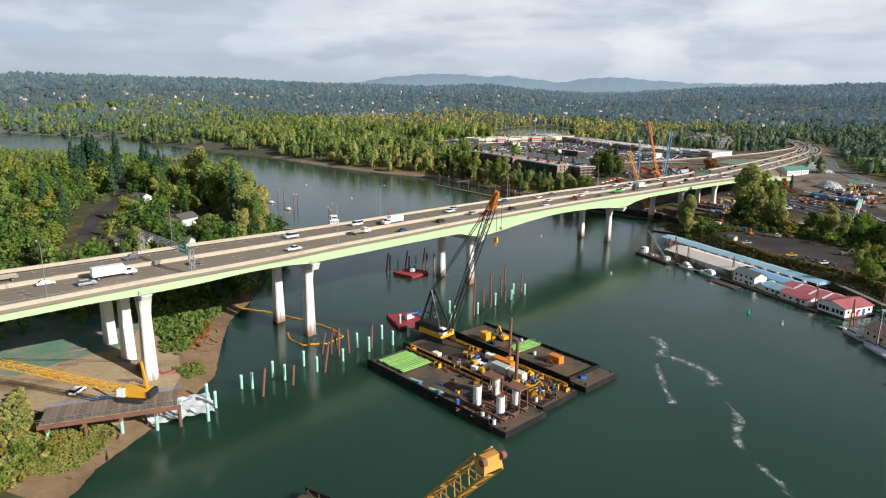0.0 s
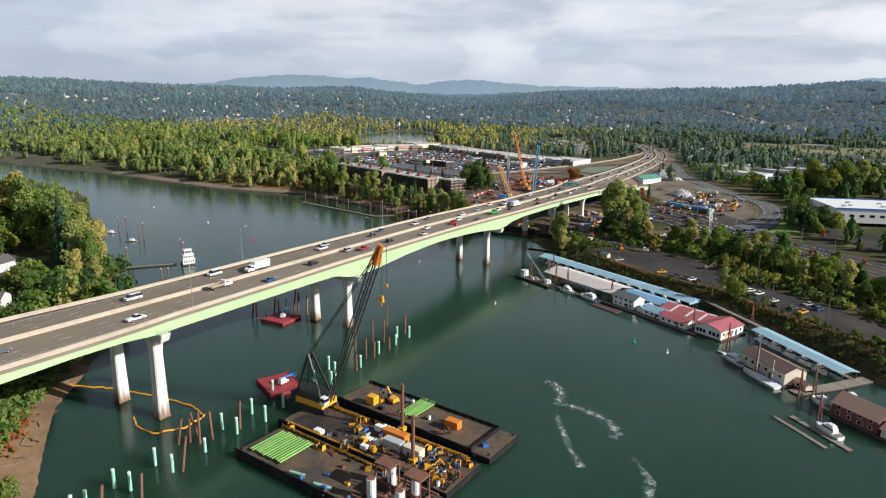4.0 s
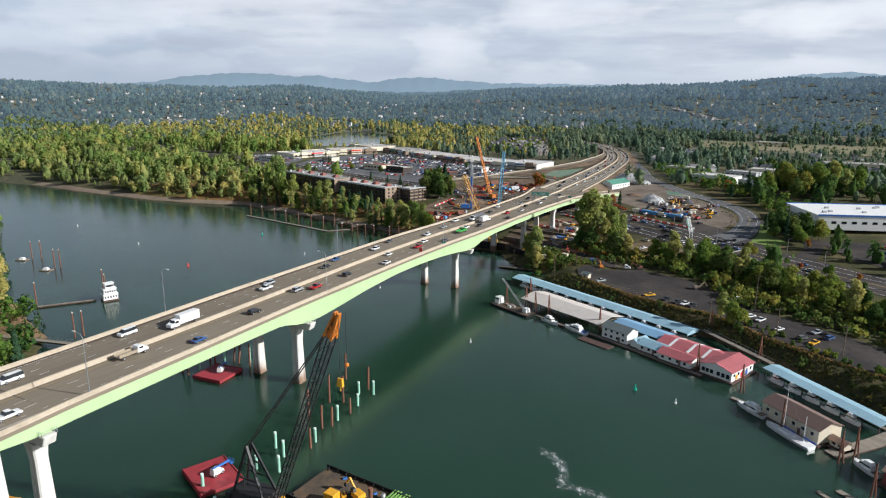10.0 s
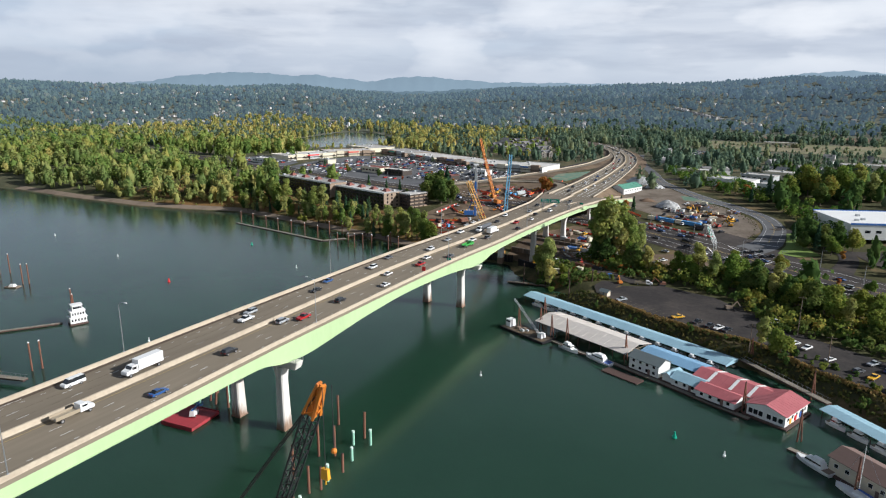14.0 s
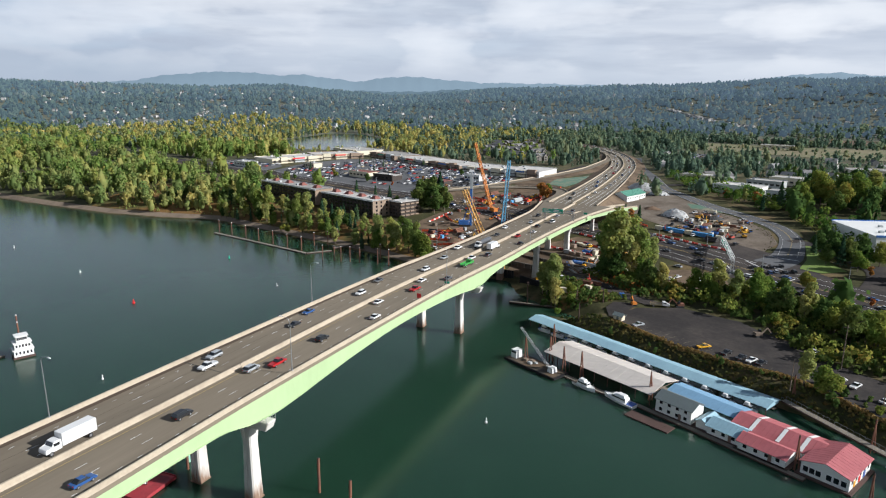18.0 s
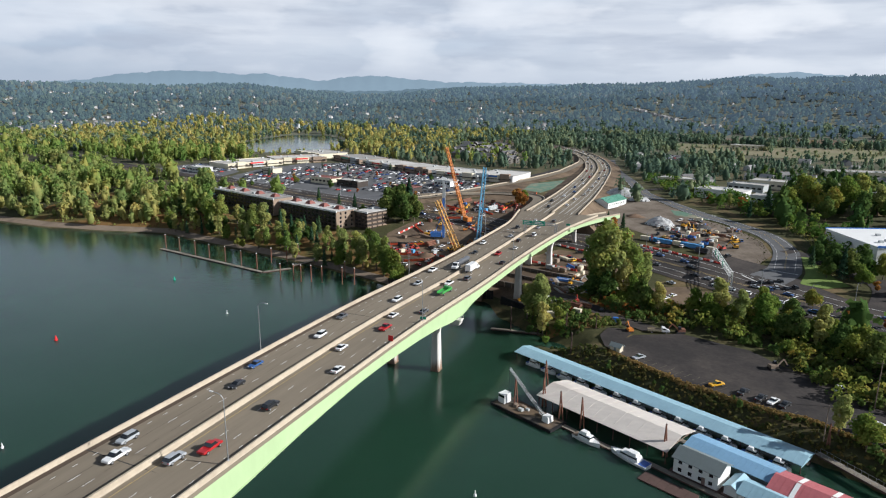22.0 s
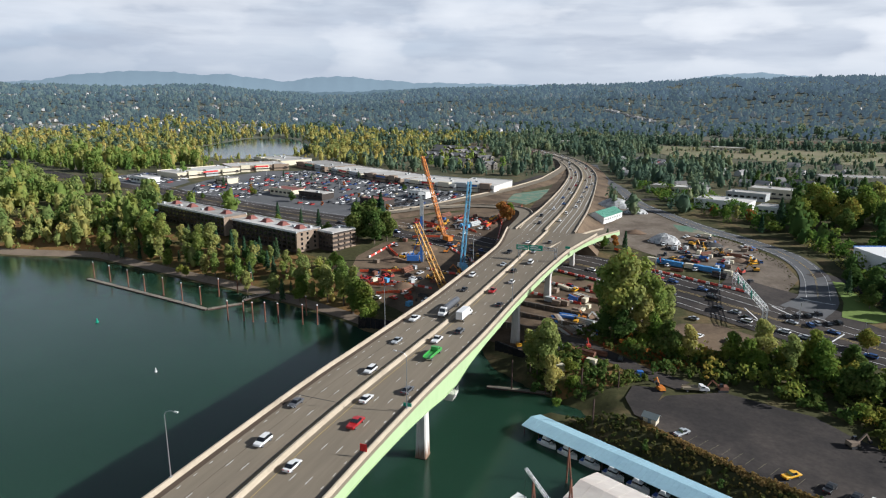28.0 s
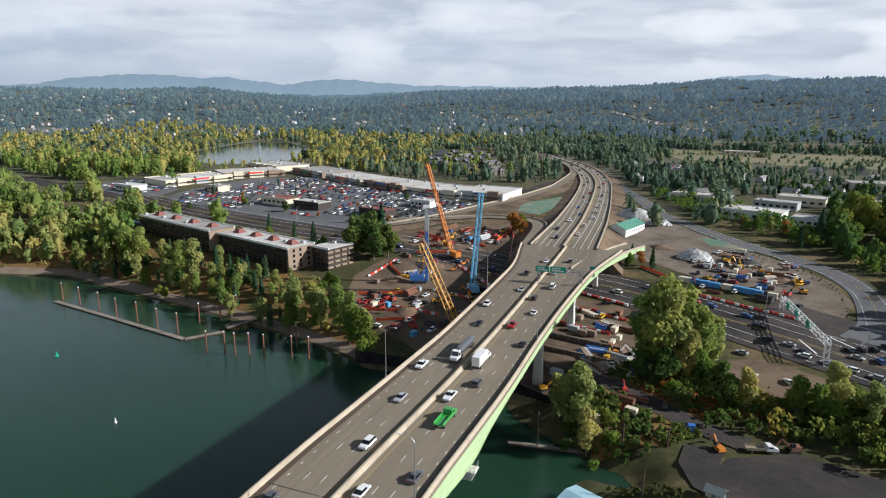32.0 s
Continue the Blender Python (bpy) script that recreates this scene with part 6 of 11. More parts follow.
part("boom_head", bm, M_CRANEGOLD, oc)
for y_ in (-1.5, 1.5):
    bm = bmesh.new()
    rod(bm, (36.4, y_ - 0.3, 40.3), (36.4, y_ + 0.3, 40.3), 0.5, n=12)
    part("head_sheave", bm, M_RUST, oc, "rusty head sheave")

# ------------------------------------------------------------------ the marina
M_BLUEROOF = stain("pale_blue_metal_roof", (0.30, 0.47, 0.55), 0.5, 0.12, 0.9, 0.1, second=((0.24, 0.38, 0.46), "coarse", 0.45, 0.7))
M_BLUEROOF2 = stain("mid_blue_metal_roof", (0.20, 0.36, 0.52), 0.5, 0.12, 0.9, 0.1)
M_WHITEROOF = stain("weathered_white_roof", (0.60, 0.55, 0.50), 0.6, 0.16, 0.9, 0.1, second=((0.48, 0.42, 0.38), "coarse", 0.5, 0.7), stretch=(0.4, 1, 1))
M_REDROOF = stain("faded_red_roof", (0.44, 0.13, 0.14), 0.6, 0.15, 0.9, 0.1, second=((0.34, 0.09, 0.10), "coarse", 0.45, 0.7))
M_GREYROOF = stain("slate_grey_roof", (0.16, 0.19, 0.19), 0.7, 0.12, 1.2, 0.2)
M_BROWNROOF = stain("brown_roof", (0.17, 0.11, 0.09), 0.75, 0.14, 1.2, 0.2)
M_TANROOF = stain("tan_roof", (0.40, 0.26, 0.19), 0.75, 0.14, 1.2, 0.2)
M_SIDING = stain("white_siding", (0.70, 0.70, 0.67), 0.7, 0.1, 0.8, 0.2, stretch=(1, 1, 6))
M_CREAMSIDING = stain("cream_siding", (0.58, 0.52, 0.40), 0.7, 0.1, 0.8, 0.2, stretch=(1, 1, 6))
M_REDSIDING = stain("dark_red_siding", (0.17, 0.045, 0.04), 0.7, 0.12, 0.8, 0.2, stretch=(1, 1, 6))
M_PANE = stain("window_glass", (0.012, 0.015, 0.018), 0.12, 0.05, spec=0.5)
M_DOCK = stain("dock_boards", (0.22, 0.19, 0.15), 0.85, 0.25, 1.5, 0.3, obj_vary=0.15)
M_CONCRETE = stain("pale_concrete", (0.38, 0.36, 0.33), 0.85, 0.15, 0.8, 0.15)
M_BOATWHITE = stain("boat_gelcoat", (0.76, 0.76, 0.75), 0.3, 0.06, 1.0, 0.3)
M_BOATBLUE = stain("boat_canvas_blue", (0.04, 0.10, 0.36), 0.6, 0.1)
M_PILING = stain("dark_piling", (0.075, 0.042, 0.034), 0.85, 0.25, 1.0, 0.3)


def gable(bm, L, W, eave, ridge, over=0.5, thick=0.14, cross=False):
    """A gable roof shell; the ridge runs along L."""
    hl, hw = L / 2 + over, W / 2 + over
    sl = (ridge - eave) / (W / 2)
    ze = eave - sl * over
    for t, flip in ((0.0, False),):
        pass
    pts = [(-hw, ze), (0, ridge), (hw, ze), (hw, ze - thick), (0, ridge - thick), (-hw, ze - thick)]
    a = [bm.verts.new((-hl, y, z)) for y, z in pts]
    b = [bm.verts.new((hl, y, z)) for y, z in pts]
    n = len(pts)
    for i in range(n):
        bm.faces.new((a[i], a[(i + 1) % n], b[(i + 1) % n], b[i]))
    bm.faces.new(a[::-1])
    bm.faces.new(b)


def seams(parent, L, W, eave, ridge, material, pitch=1.2, over=0.5):
    """Standing seams over a gable roof, one mesh a slope."""
    sl = (ridge - eave) / (W / 2)
    for s in (-1, 1):
        bm = bmesh.new()
        n = int((L + 2 * over) / pitch)
        for i in range(n + 1):
            x = -L / 2 - over + i * pitch
            a, b = Vector((x, 0, ridge + 0.02)), Vector((x, s * (W / 2 + over), eave - sl * over + 0.02))
            beam(bm, a, b, 0.07, 0.07)
        part("roof_seams", bm, material, parent)


def windows_row(parent, x0, x1, n, y, z, w, h, face=1, material=None):
    """Windows with a frame and a pane, set along a wall that faces +y or -y."""
    for i in range(n):
        x = x0 + (x1 - x0) * (i + 0.5) / n
        bm = bmesh.new()
        for a, b, c, d in ((-w / 2 - 0.08, -w / 2, -h / 2 - 0.08, h / 2 + 0.08), (w / 2, w / 2 + 0.08, -h / 2 - 0.08, h / 2 + 0.08), (-w / 2, w / 2, h / 2, h / 2 + 0.08), (-w / 2, w / 2, -h / 2 - 0.08, -h / 2)):
            box(bm, x + a, x + b, y - 0.05, y + 0.05, z + c, z + d)
        f = part("window", bm, M_WHITE, parent)
        bm = bmesh.new()
        box(bm, x - w / 2, x + w / 2, y - 0.02 + 0.02 * face, y + 0.02 + 0.02 * face, z - h / 2, z + h / 2)
        part("pane", bm, material or M_PANE, f)


def float_house(name, label, at, turn, L, W, eave, ridge, wall, roof, storeys=1, seam=None, base=True, cat="house", win=True):
    h = thing(name, label, cat, at, turn)
    if base:
        bm = bmesh.new()
        box(bm, -L / 2 - 1.0, L / 2 + 1.0, -W / 2 - 1.0, W / 2 + 1.0, -0.7, 0.55)
        part("float", bm, M_PILING, h, "dark timber float")
    bm = bmesh.new()
    box(bm, -L / 2, L / 2, -W / 2, W / 2, 0.55, eave)
    for s in (-1, 1):
        v = [bm.verts.new((s * L / 2, -W / 2, eave)), bm.verts.new((s * L / 2, W / 2, eave)), bm.verts.new((s * L / 2, 0, ridge - 0.16))]
        bm.faces.new(v if s > 0 else v[::-1])
    part("wall", bm, wall, h)
    bm = bmesh.new()
    gable(bm, L, W, eave, ridge)
    part("roof", bm, roof, h)
    if seam:
        seams(h, L, W, eave, ridge, roof, seam)
    if win:
        n = max(2, int(L / 3))
        for k in range(storeys):
            z = 0.55 + (eave - 0.55) * (k + 0.55) / storeys
            for s in (-1, 1):
                windows_row(h, -L / 2 + 0.5, L / 2 - 0.5, n, s * W / 2, z, 1.1, 1.1, s)
        bm = bmesh.new()
        box(bm, L * 0.15, L * 0.15 + 1.0, -W / 2 - 0.06, -W / 2 + 0.02, 0.56, 2.6)
        part("door", bm, M_BROWNROOF, h)
    return h


MT = -25.5


def boat_shed(name, label, at, turn, L, W, eave, ridge, roof, seam, end_wall=None):
    """An open boat shed: posts, tie beams, a metal roof and a float dock inside."""
    h = thing(name, label, "boathouse", at, turn)
    n = int(L / 5.5)
    for i in range(n + 1):
        x = -L / 2 + L * i / n
        for s in (-1, 1):
            bm = bmesh.new()
            beam(bm, (x, s * (W / 2 - 0.2), -0.2), (x, s * (W / 2 - 0.2), eave), 0.2, 0.2)
            part("post", bm, M_PILING, h)
        bm = bmesh.new()
        beam(bm, (x, -W / 2, eave - 0.1), (x, W / 2, eave - 0.1), 0.16, 0.22)
        part("tie_beam", bm, M_TIMBER, h)
    bm = bmesh.new()
    gable(bm, L, W, eave, ridge, 0.6)
    part("roof", bm, roof, h)
    seams(h, L, W, eave, ridge, roof, seam, 0.6)
    bm = bmesh.new()
    box(bm, -L / 2, L / 2, W / 2 - 2.2, W / 2 - 0.5, 0.15, 0.55)
    part("inner_dock", bm, M_DOCK, h)
    if end_wall:
        bm = bmesh.new()
        v = [bm.verts.new(p) for p in ((L / 2 + 0.1, -W / 2, eave - 1.2), (L / 2 + 0.1, W / 2, eave - 1.2), (L / 2 + 0.1, W / 2, eave - 0.2), (L / 2 + 0.1, 0, ridge - 0.2), (L / 2 + 0.1, -W / 2, eave - 0.2))]
        bm.faces.new(v)
        r = bmesh.ops.extrude_face_region(bm, geom=list(bm.faces))
        for g in r["geom"]:
            if isinstance(g, bmesh.types.BMVert):
                g.co.x += 0.15
        part("gable_wall", bm, end_wall, h)
    return h


boat_shed("boathouse", "very long open boathouse with a pale blue metal roof", (73.2, 133.0, 0), -26.2, 105, 8.6, 3.4, 4.4, M_BLUEROOF, 1.5, M_BLUEROOF)
boat_shed("boathouse", "wide open boathouse with a weathered white metal roof", (66.0, 114.3, 0), MT, 46, 16.4, 4.4, 6.2, M_WHITEROOF, 3.6)
boat_shed("boathouse", "open boathouse with a mid blue metal roof", (101.0, 101.8, 0), MT - 1, 23.5, 9.0, 4.0, 5.0, M_BLUEROOF2, 1.5)
boat_shed("boathouse", "narrow open boathouse with a pale blue metal roof", (165.6, 68.4, 0), -45.5, 44, 6.6, 3.4, 4.0, M_BLUEROOF, 1.6)
float_house("floating_house", "white two-storey floating house with a grey-green roof", (92.8, 94.2, 0), MT, 12.5, 7.6, 5.2, 7.0, M_SIDING, M_GREYROOF, 2)
float_house("floating_shed", "small white floating shed with a pale blue roof", (101.6, 90.4, 0), MT + 90, 7.4, 3.6, 3.0, 4.0, M_SIDING, M_BLUEROOF, 1)
float_house("floating_house", "white floating house with a pale blue roof", (108.0, 86.8, 0), MT, 10.2, 8.0, 3.2, 4.7, M_SIDING, M_BLUEROOF, 1, 1.4)
float_house("floating_building", "white floating building with a faded red metal roof", (118.0, 80.4, 0), MT, 13.4, 7.6, 3.2, 4.6, M_SIDING, M_REDROOF, 1, 1.5)
rb = float_house("floating_building", "low floating building with a red roof and pale skylight strips", (122.0, 89.4, 0), MT, 24, 12.6, 3.6, 5.4, M_SIDING, M_REDROOF, 1, 1.5, win=False)
for x in (-6.5, 1.5, 7.8):
    for s in (-1, 1):
        bm = bmesh.new()
        beam(bm, (x, s * 0.3, 5.43), (x, s * 6.5, 3.64), 1.1, 0.06)
        part("skylight_strip", bm, M_WHITE, rb, "pale translucent skylight strip")
rc = float_house("floating_clubhouse", "white floating clubhouse with a faded red gable roof", (135.0, 78.6, 0), MT + 90, 16, 12.0, 4.4, 6.1, M_SIDING, M_REDROOF, 1, 1.5)
for i, col in enumerate((M_CRANEYELLOW, M_RED, M_BOATBLUE)):
    bm = bmesh.new()
    box(bm, -5 + i * 3.6, -3.6 + i * 3.6, -6.12, -6.0, 0.8, 2.6)
    part("painted_panel", bm, col, rc, "brightly painted wall panel")
for y in (-4.7, -2.9, -1.1, 1.5, 3.1, 4.7):
    bm = bmesh.new()
    box(bm, -8.08, -8.0, y - 0.75, y + 0.75, 1.35, 3.15)
    part("window_frame", bm, M_WHITE, rc)
    bm = bmesh.new()
    box(bm, -8.11, -8.04, y - 0.64, y + 0.64, 1.46, 3.04)
    part("window", bm, M_PANE, rc)
bh = float_house("boat_workshop", "cream boat workshop with a dark brown roof", (157.4, 45.0, 0), -43, 20, 9.4, 5.2, 7.0, M_CREAMSIDING, M_BROWNROOF, 1, None)
float_house("floating_house", "dark red floating house with a tan roof", (184.0, 20.5, 0), -35, 14, 10, 4.6, 7.2, M_REDSIDING, M_TANROOF, 2)
float_house("floating_house", "small brown floating cabin with a tan roof", (193.0, 12.0, 0), -35, 8, 7, 3.2, 5.0, M_CREAMSIDING, M_TANROOF, 1)
float_house("floating_shed", "small cream shed on the dock", (167.4, 36.4, 0), -43, 4.6, 3.0, 2.6, 3.4, M_CREAMSIDING, M_TANROOF, 1)


def dock_run(name, label, pts, w, z=0.55, boards=True, rail=False, group="docks", material=None):
    d = thing(name, label, "dock", (pts[0][0], pts[0][1], 0), 0, group)
    ox, oy = pts[0][:2]
    for (ax, ay), (bx, by) in zip(pts, pts[1:]):
        ln = math.hypot(bx - ax, by - ay)
        a = math.degrees(math.atan2(by - ay, bx - ax))
        m = pose(ax - ox, ay - oy, 0, 0, 0, a)
        bm = bmesh.new()
        box(bm, 0, ln, -w / 2, w / 2, z - 0.6, z - 0.08, 0, m)
        part("float_beam", bm, M_PILING, d)
        n = max(1, int(ln / 2.4))
        for i in range(n):
            bm = bmesh.new()
            box(bm, 0.03, ln / n - 0.03, -w / 2 - 0.05, w / 2 + 0.05, z - 0.08, z)
            p = part("deck_board", bm, material or M_DOCK, d)
            p.matrix_basis = m @ Matrix.Translation((i * ln / n, 0, 0))
        if rail:
            bm = bmesh.new()
            for s in (-1, 1):
                for i in range(int(ln / 2) + 1):
                    rod(bm, m @ Vector((min(ln, i * 2), s * w / 2, z)), m @ Vector((min(ln, i * 2), s * w / 2, z + 1.1)), 0.04, n=5)
                rod(bm, m @ Vector((0, s * w / 2, z + 1.1)), m @ Vector((ln, s * w / 2, z + 1.1)), 0.04, n=5)
            part("handrail", bm, M_STEEL, d)
    return d


dock_run("marina_dock", "long grey timber dock along the marina front", [(51, 107.2), (67, 99.2), (79, 95.0), (96, 86.6), (111, 78.6), (127, 70.6)], 1.8)
dock_run("swim_dock", "low dark floating dock with clutter", [(77.6, 88.4), (91.6, 82.2)], 4.6, 0.4, material=M_PILING)
dock_run("marina_dock", "grey concrete marina dock", [(164.7, 30.6), (176, 43), (187, 57)], 4.5)
dock_run("marina_dock", "grey timber finger dock", [(137.6, 56.6), (146, 52)], 1.6)
dock_run("log_boom", "old timber boom float lying on the river", [(159.8, 9.2), (166, 3.6), (174, -4)], 1.2, 0.3)
dock_run("log_boom", "old timber float beside a moored launch", [(164.6, 12.0), (172, 5.6), (180, -2)], 1.8, 0.35)
dock_run("far_dock", "long low timber dock on the far shore", [(-247.8, 236.7), (-198, 226.6), (-148.3, 216.2), (-138, 230)], 2.4)
dock_run("gangway", "grey steel gangway up the far bank", [(-137, 230.5), (-126.4, 258)], 1.8, 2.2, rail=True)
dock_run("boat_ramp_dock", "narrow timber boarding dock at the boat ramp", [(4.7, 180.0), (30, 182.6), (58, 185.6)], 1.7, 0.75)
dock_run("marina_gangway", "blue-railed gangway along the marina shore", [(124, 116), (150.5, 89.4)], 2.2, 2.6, rail=True)
dock_run("houseboat_walkway", "white floating walkway to the houseboat", [(-165, 4.8), (-149, 26.4)], 1.6, 0.8)
dock_run("bank_gangway", "grey metal gangway from the west bank", [(-140, -27), (-102, -17.6)], 2.2, 2.2, rail=True)


def moor_pile(x, y, h, r=0.28, lean=(0, 0), cap=False, material=None, group="mooring pilings"):
    p = thing("mooring_piling", "tall dark rusty mooring piling with a pale cap" if cap else "tall dark mooring piling in the river", "piling", (x, y, -3.5), 0, group)
    bm = bmesh.new()
    t = Vector((lean[0] * h, lean[1] * h, h + 3.5))
    rod(bm, (0, 0, 0), t, r, r * 0.9, n=8)
    part("shaft", bm, material or M_PILING, p)
    bm = bmesh.new()
    rod(bm, t, t + Vector((0, 0, 0.45)), r * 1.1, 0.05, n=8)
    part("cap", bm, M_WHITE if cap else M_PILING, p)


for x, y in ((-246, 239.6), (-231, 236.6), (-214.7, 233.3), (-199.2, 229), (-185.4, 227.7), (-169.5, 223.4), (-156.3, 221.5), (-156.8, 236.2), (-150.7, 243.7), (-148.5, 253), (-129.1, 207.5), (-121.6, 209.4), (-116.7, 209.5), (-111.3, 211.5), (-104.7, 212.3), (-93.1, 214.6), (-86.3, 216.3), (-98, 226)):
    moor_pile(x, y, 9.6, 0.34, (0, 0), True, M_RUST, "pilings of the far dock")
for x, y in ((34.1, 113.3), (42.8, 117.4), (40.4, 131.1), (50.1, 109.4), (57.2, 107.6), (82.4, 100.7), (124.8, 75.3), (140.1, 62.5), (126.6, 119.5), (145.7, 95.2), (152, 40), (170, 30.5), (171.5, 11), (166, 27)):
    moor_pile(x, y, 10.5, 0.26, (0.03, 0.0), False, M_RUST)
    moor_pile(x + 1.6, y + 0.7, 10.0, 0.24, (-0.13, -0.03), False, M_RUST)
for x, y in ((44.3, 160.2), (13.6, 181.0), (25.8, 181.4), (38.0, 182.4), (50.3, 184.2)):
    moor_pile(x, y, 11.5, 0.26)
for x, y in ((-168.6, 9.4), (-162, 40), (-153.1, 35), (-111.8, -9.5), (-110.5, -6.5), (-258.8, 62), (-256, 66), (-227.2, 56), (-225, 58)):
    moor_pile(x, y, 11.0, 0.34, (0, 0), True, M_RUST)


def boat(at, turn, L, W, label, kind="cruiser"):
    b = thing("boat" if kind != "sail" else "sailboat", label, "boat", at, turn, "boats at the marina")
    bm = bmesh.new()
    rings = []
    for k in np.linspace(0, 1, 9):
        y = -L / 2 + L * k
        w = W / 2 * (0.86 + 0.14 * math.sin(math.pi * min(1, k * 1.6))) * (1 - max(0, (k - 0.55) / 0.45) ** 2.2) + 0.03
        sheer = 1.0 + 0.5 * k * k
        rings.append([bm.verts.new((-w, y, sheer)), bm.verts.new((-w * 0.75, y, 0.0)), bm.verts.new((0, y, -0.4)), bm.verts.new((w * 0.75, y, 0.0)), bm.verts.new((w, y, sheer))])
    for p, q in zip(rings, rings[1:]):
        for i in range(4):
            bm.faces.new((p[i], q[i], q[i + 1], p[i + 1]))
        bm.faces.new((p[4], q[4], q[0], p[0]))
    bm.faces.new(rings[0])
    part("hull", bm, M_BOATWHITE, b)
    if kind == "sail":
        bm = bmesh.new()
        box(bm, -W * 0.25, W * 0.25, -L * 0.15, L * 0.18, 1.2, 1.75, 0.15)
        part("cabin", bm, M_BOATWHITE, b)
        for y, h in ((0.12 * L, 15.0), (-0.32 * L, 9.5)):
            bm = bmesh.new()
            rod(bm, (0, y, 1.2), (0, y, h), 0.12, 0.07, n=6)
            part("mast", bm, M_WHITE, b)
            bm = bmesh.new()
            rod(bm, (0, y, 2.6), (0, y - 4.0, 2.5), 0.26, n=6)
            part("furled_sail", bm, M_BOATBLUE, b)
        for y in (-0.4 * L, 0.44 * L):
            bm = bmesh.new()
            rod(bm, (0, 0.12 * L, 14.6), (0, y, 1.4), 0.03, n=4)
            part("stay", bm, M_STEEL, b)
    else:
        bm = bmesh.new()
        box(bm, -W * 0.36, W * 0.36, -L * 0.28, L * 0.2, 1.1, 2.5, 0.25)
        cb_ = part("cabin", bm, M_BOATWHITE, b)
        bm = bmesh.new()
        box(bm, -W * 0.345, W * 0.345, -L * 0.25, L * 0.19, 1.75, 2.2, 0.1)
        part("cabin_window", bm, M_GLASSDARK, cb_)
        bm = bmesh.new()
        box(bm, -W * 0.3, W * 0.3, -L * 0.22, L * 0.05, 2.5, 3.2, 0.2)
        part("flybridge", bm, M_BOATWHITE, b)
        bm = bmesh.new()
        for i in range(8):
            k = 0.55 + 0.055 * i
            w = W / 2 * (1 - max(0, (k - 0.55) / 0.45) ** 2.2)
            for s in (-1, 1):
                rod(bm, (s * w, -L / 2 + L * k, 1.3), (s * w, -L / 2 + L * k, 2.0), 0.03, n=4)
        part("bow_rail", bm, M_STEEL, b)
        bm = bmesh.new()
        box(bm, -W * 0.4, W * 0.4, -L * 0.49, -L * 0.3, 1.02, 1.1)
        part("cockpit_cover", bm, M_BOATBLUE if "blue" in label else M_TIMBER, b)
    return b


boat((60.6, 100.4, 0.1), -118, 9.5, 3.2, "white cabin cruiser moored at the dock")
boat((73.6, 95.2, 0.1), 62, 12.5, 3.9, "white motor yacht with blue canvas moored at the dock")
boat((143.6, 49.6, 0.1), 48, 11.0, 3.5, "white sport cruiser moored beside the workshop")
boat((154.0, 36.8, 0.1), 47, 16.0, 4.0, "white two-masted sailboat with blue sail covers", "sail")
boat((174.6, 6.6, 0.1), 45, 9.0, 3.2, "white launch moored at the old boom")
boat((172.6, 26.6, 0.1), 40, 8.0, 3.0, "small boat under a grey cover")
boat((181.0, 34.6, 0.1), 30, 8.5, 3.0, "small white boat in a slip")
for i in range(13):
    k = (i + 0.4) / 13
    boat((29.5 + 88 * k, 149.6 - 44.6 * k, 0.05), -116, 6.4, 2.3, "small boat under the long blue-roofed boathouse")
for i in range(5):
    k = (i + 0.5) / 5
    boat((149 + 26 * k, 80.2 - 27 * k, 0.05), -135, 6.2, 2.2, "small boat under the narrow boathouse")

# crane tug at the end of the dock
tug = thing("crane_barge", "small grey work barge with a white pilot house and derrick", "barge", (39.6, 110.0, 0), MT, "")
hull("hull", 25.5, 8.4, -1.0, 1.0, tug, M_HULL, 3)
bm = bmesh.new()
box(bm, -12, 12, -3.9, 3.9, 1.0, 1.06)
part("deck_plate", bm, M_BARGEDECK, tug)
bm = bmesh.new()
box(bm, -11.5, -8.5, -1.8, 1.8, 1.06, 4.2, 0.1)
ph = part("pilot_house", bm, M_WHITE, tug)
bm = bmesh.new()
box(bm, -11.35, -8.65, -1.75, 1.75, 3.0, 3.8)
part("house_window", bm, M_GLASSDARK, ph)
bm = bmesh.new()
box(bm, 7.0, 9.6, -1.4, 1.4, 1.06, 3.0, 0.2)
part("winch_house", bm, M_WHITE, tug)
bm = bmesh.new()
lattice(bm, (6.8, 0, 2.2), (-7.2, -1.2, 14.4), 0.7, 0.5, 16, 0.06)
part("derrick_boom", bm, M_STEEL, tug)
bm = bmesh.new()
rod(bm, (8, 0, 3), (-7.2, -1.2, 14.4), 0.04, n=4)
rod(bm, (-7.2, -1.2, 14.4), (-7.2, -1.2, 5), 0.04, n=4)
part("wire", bm, M_CABLE, tug)
for i in range(7):
    bm = bmesh.new()
    x, y, s = r3.uniform(-6, 5), r3.uniform(-2.6, 2.6), r3.uniform(0.4, 1.0)
    box(bm, x - s, x + s, y - s * 0.7, y + s * 0.7, 1.06, 1.06 + s, 0.06)
    part("deck_crate", bm, r3.choice((M_RUST, M_TIMBER, M_CONTAINER)), tug)

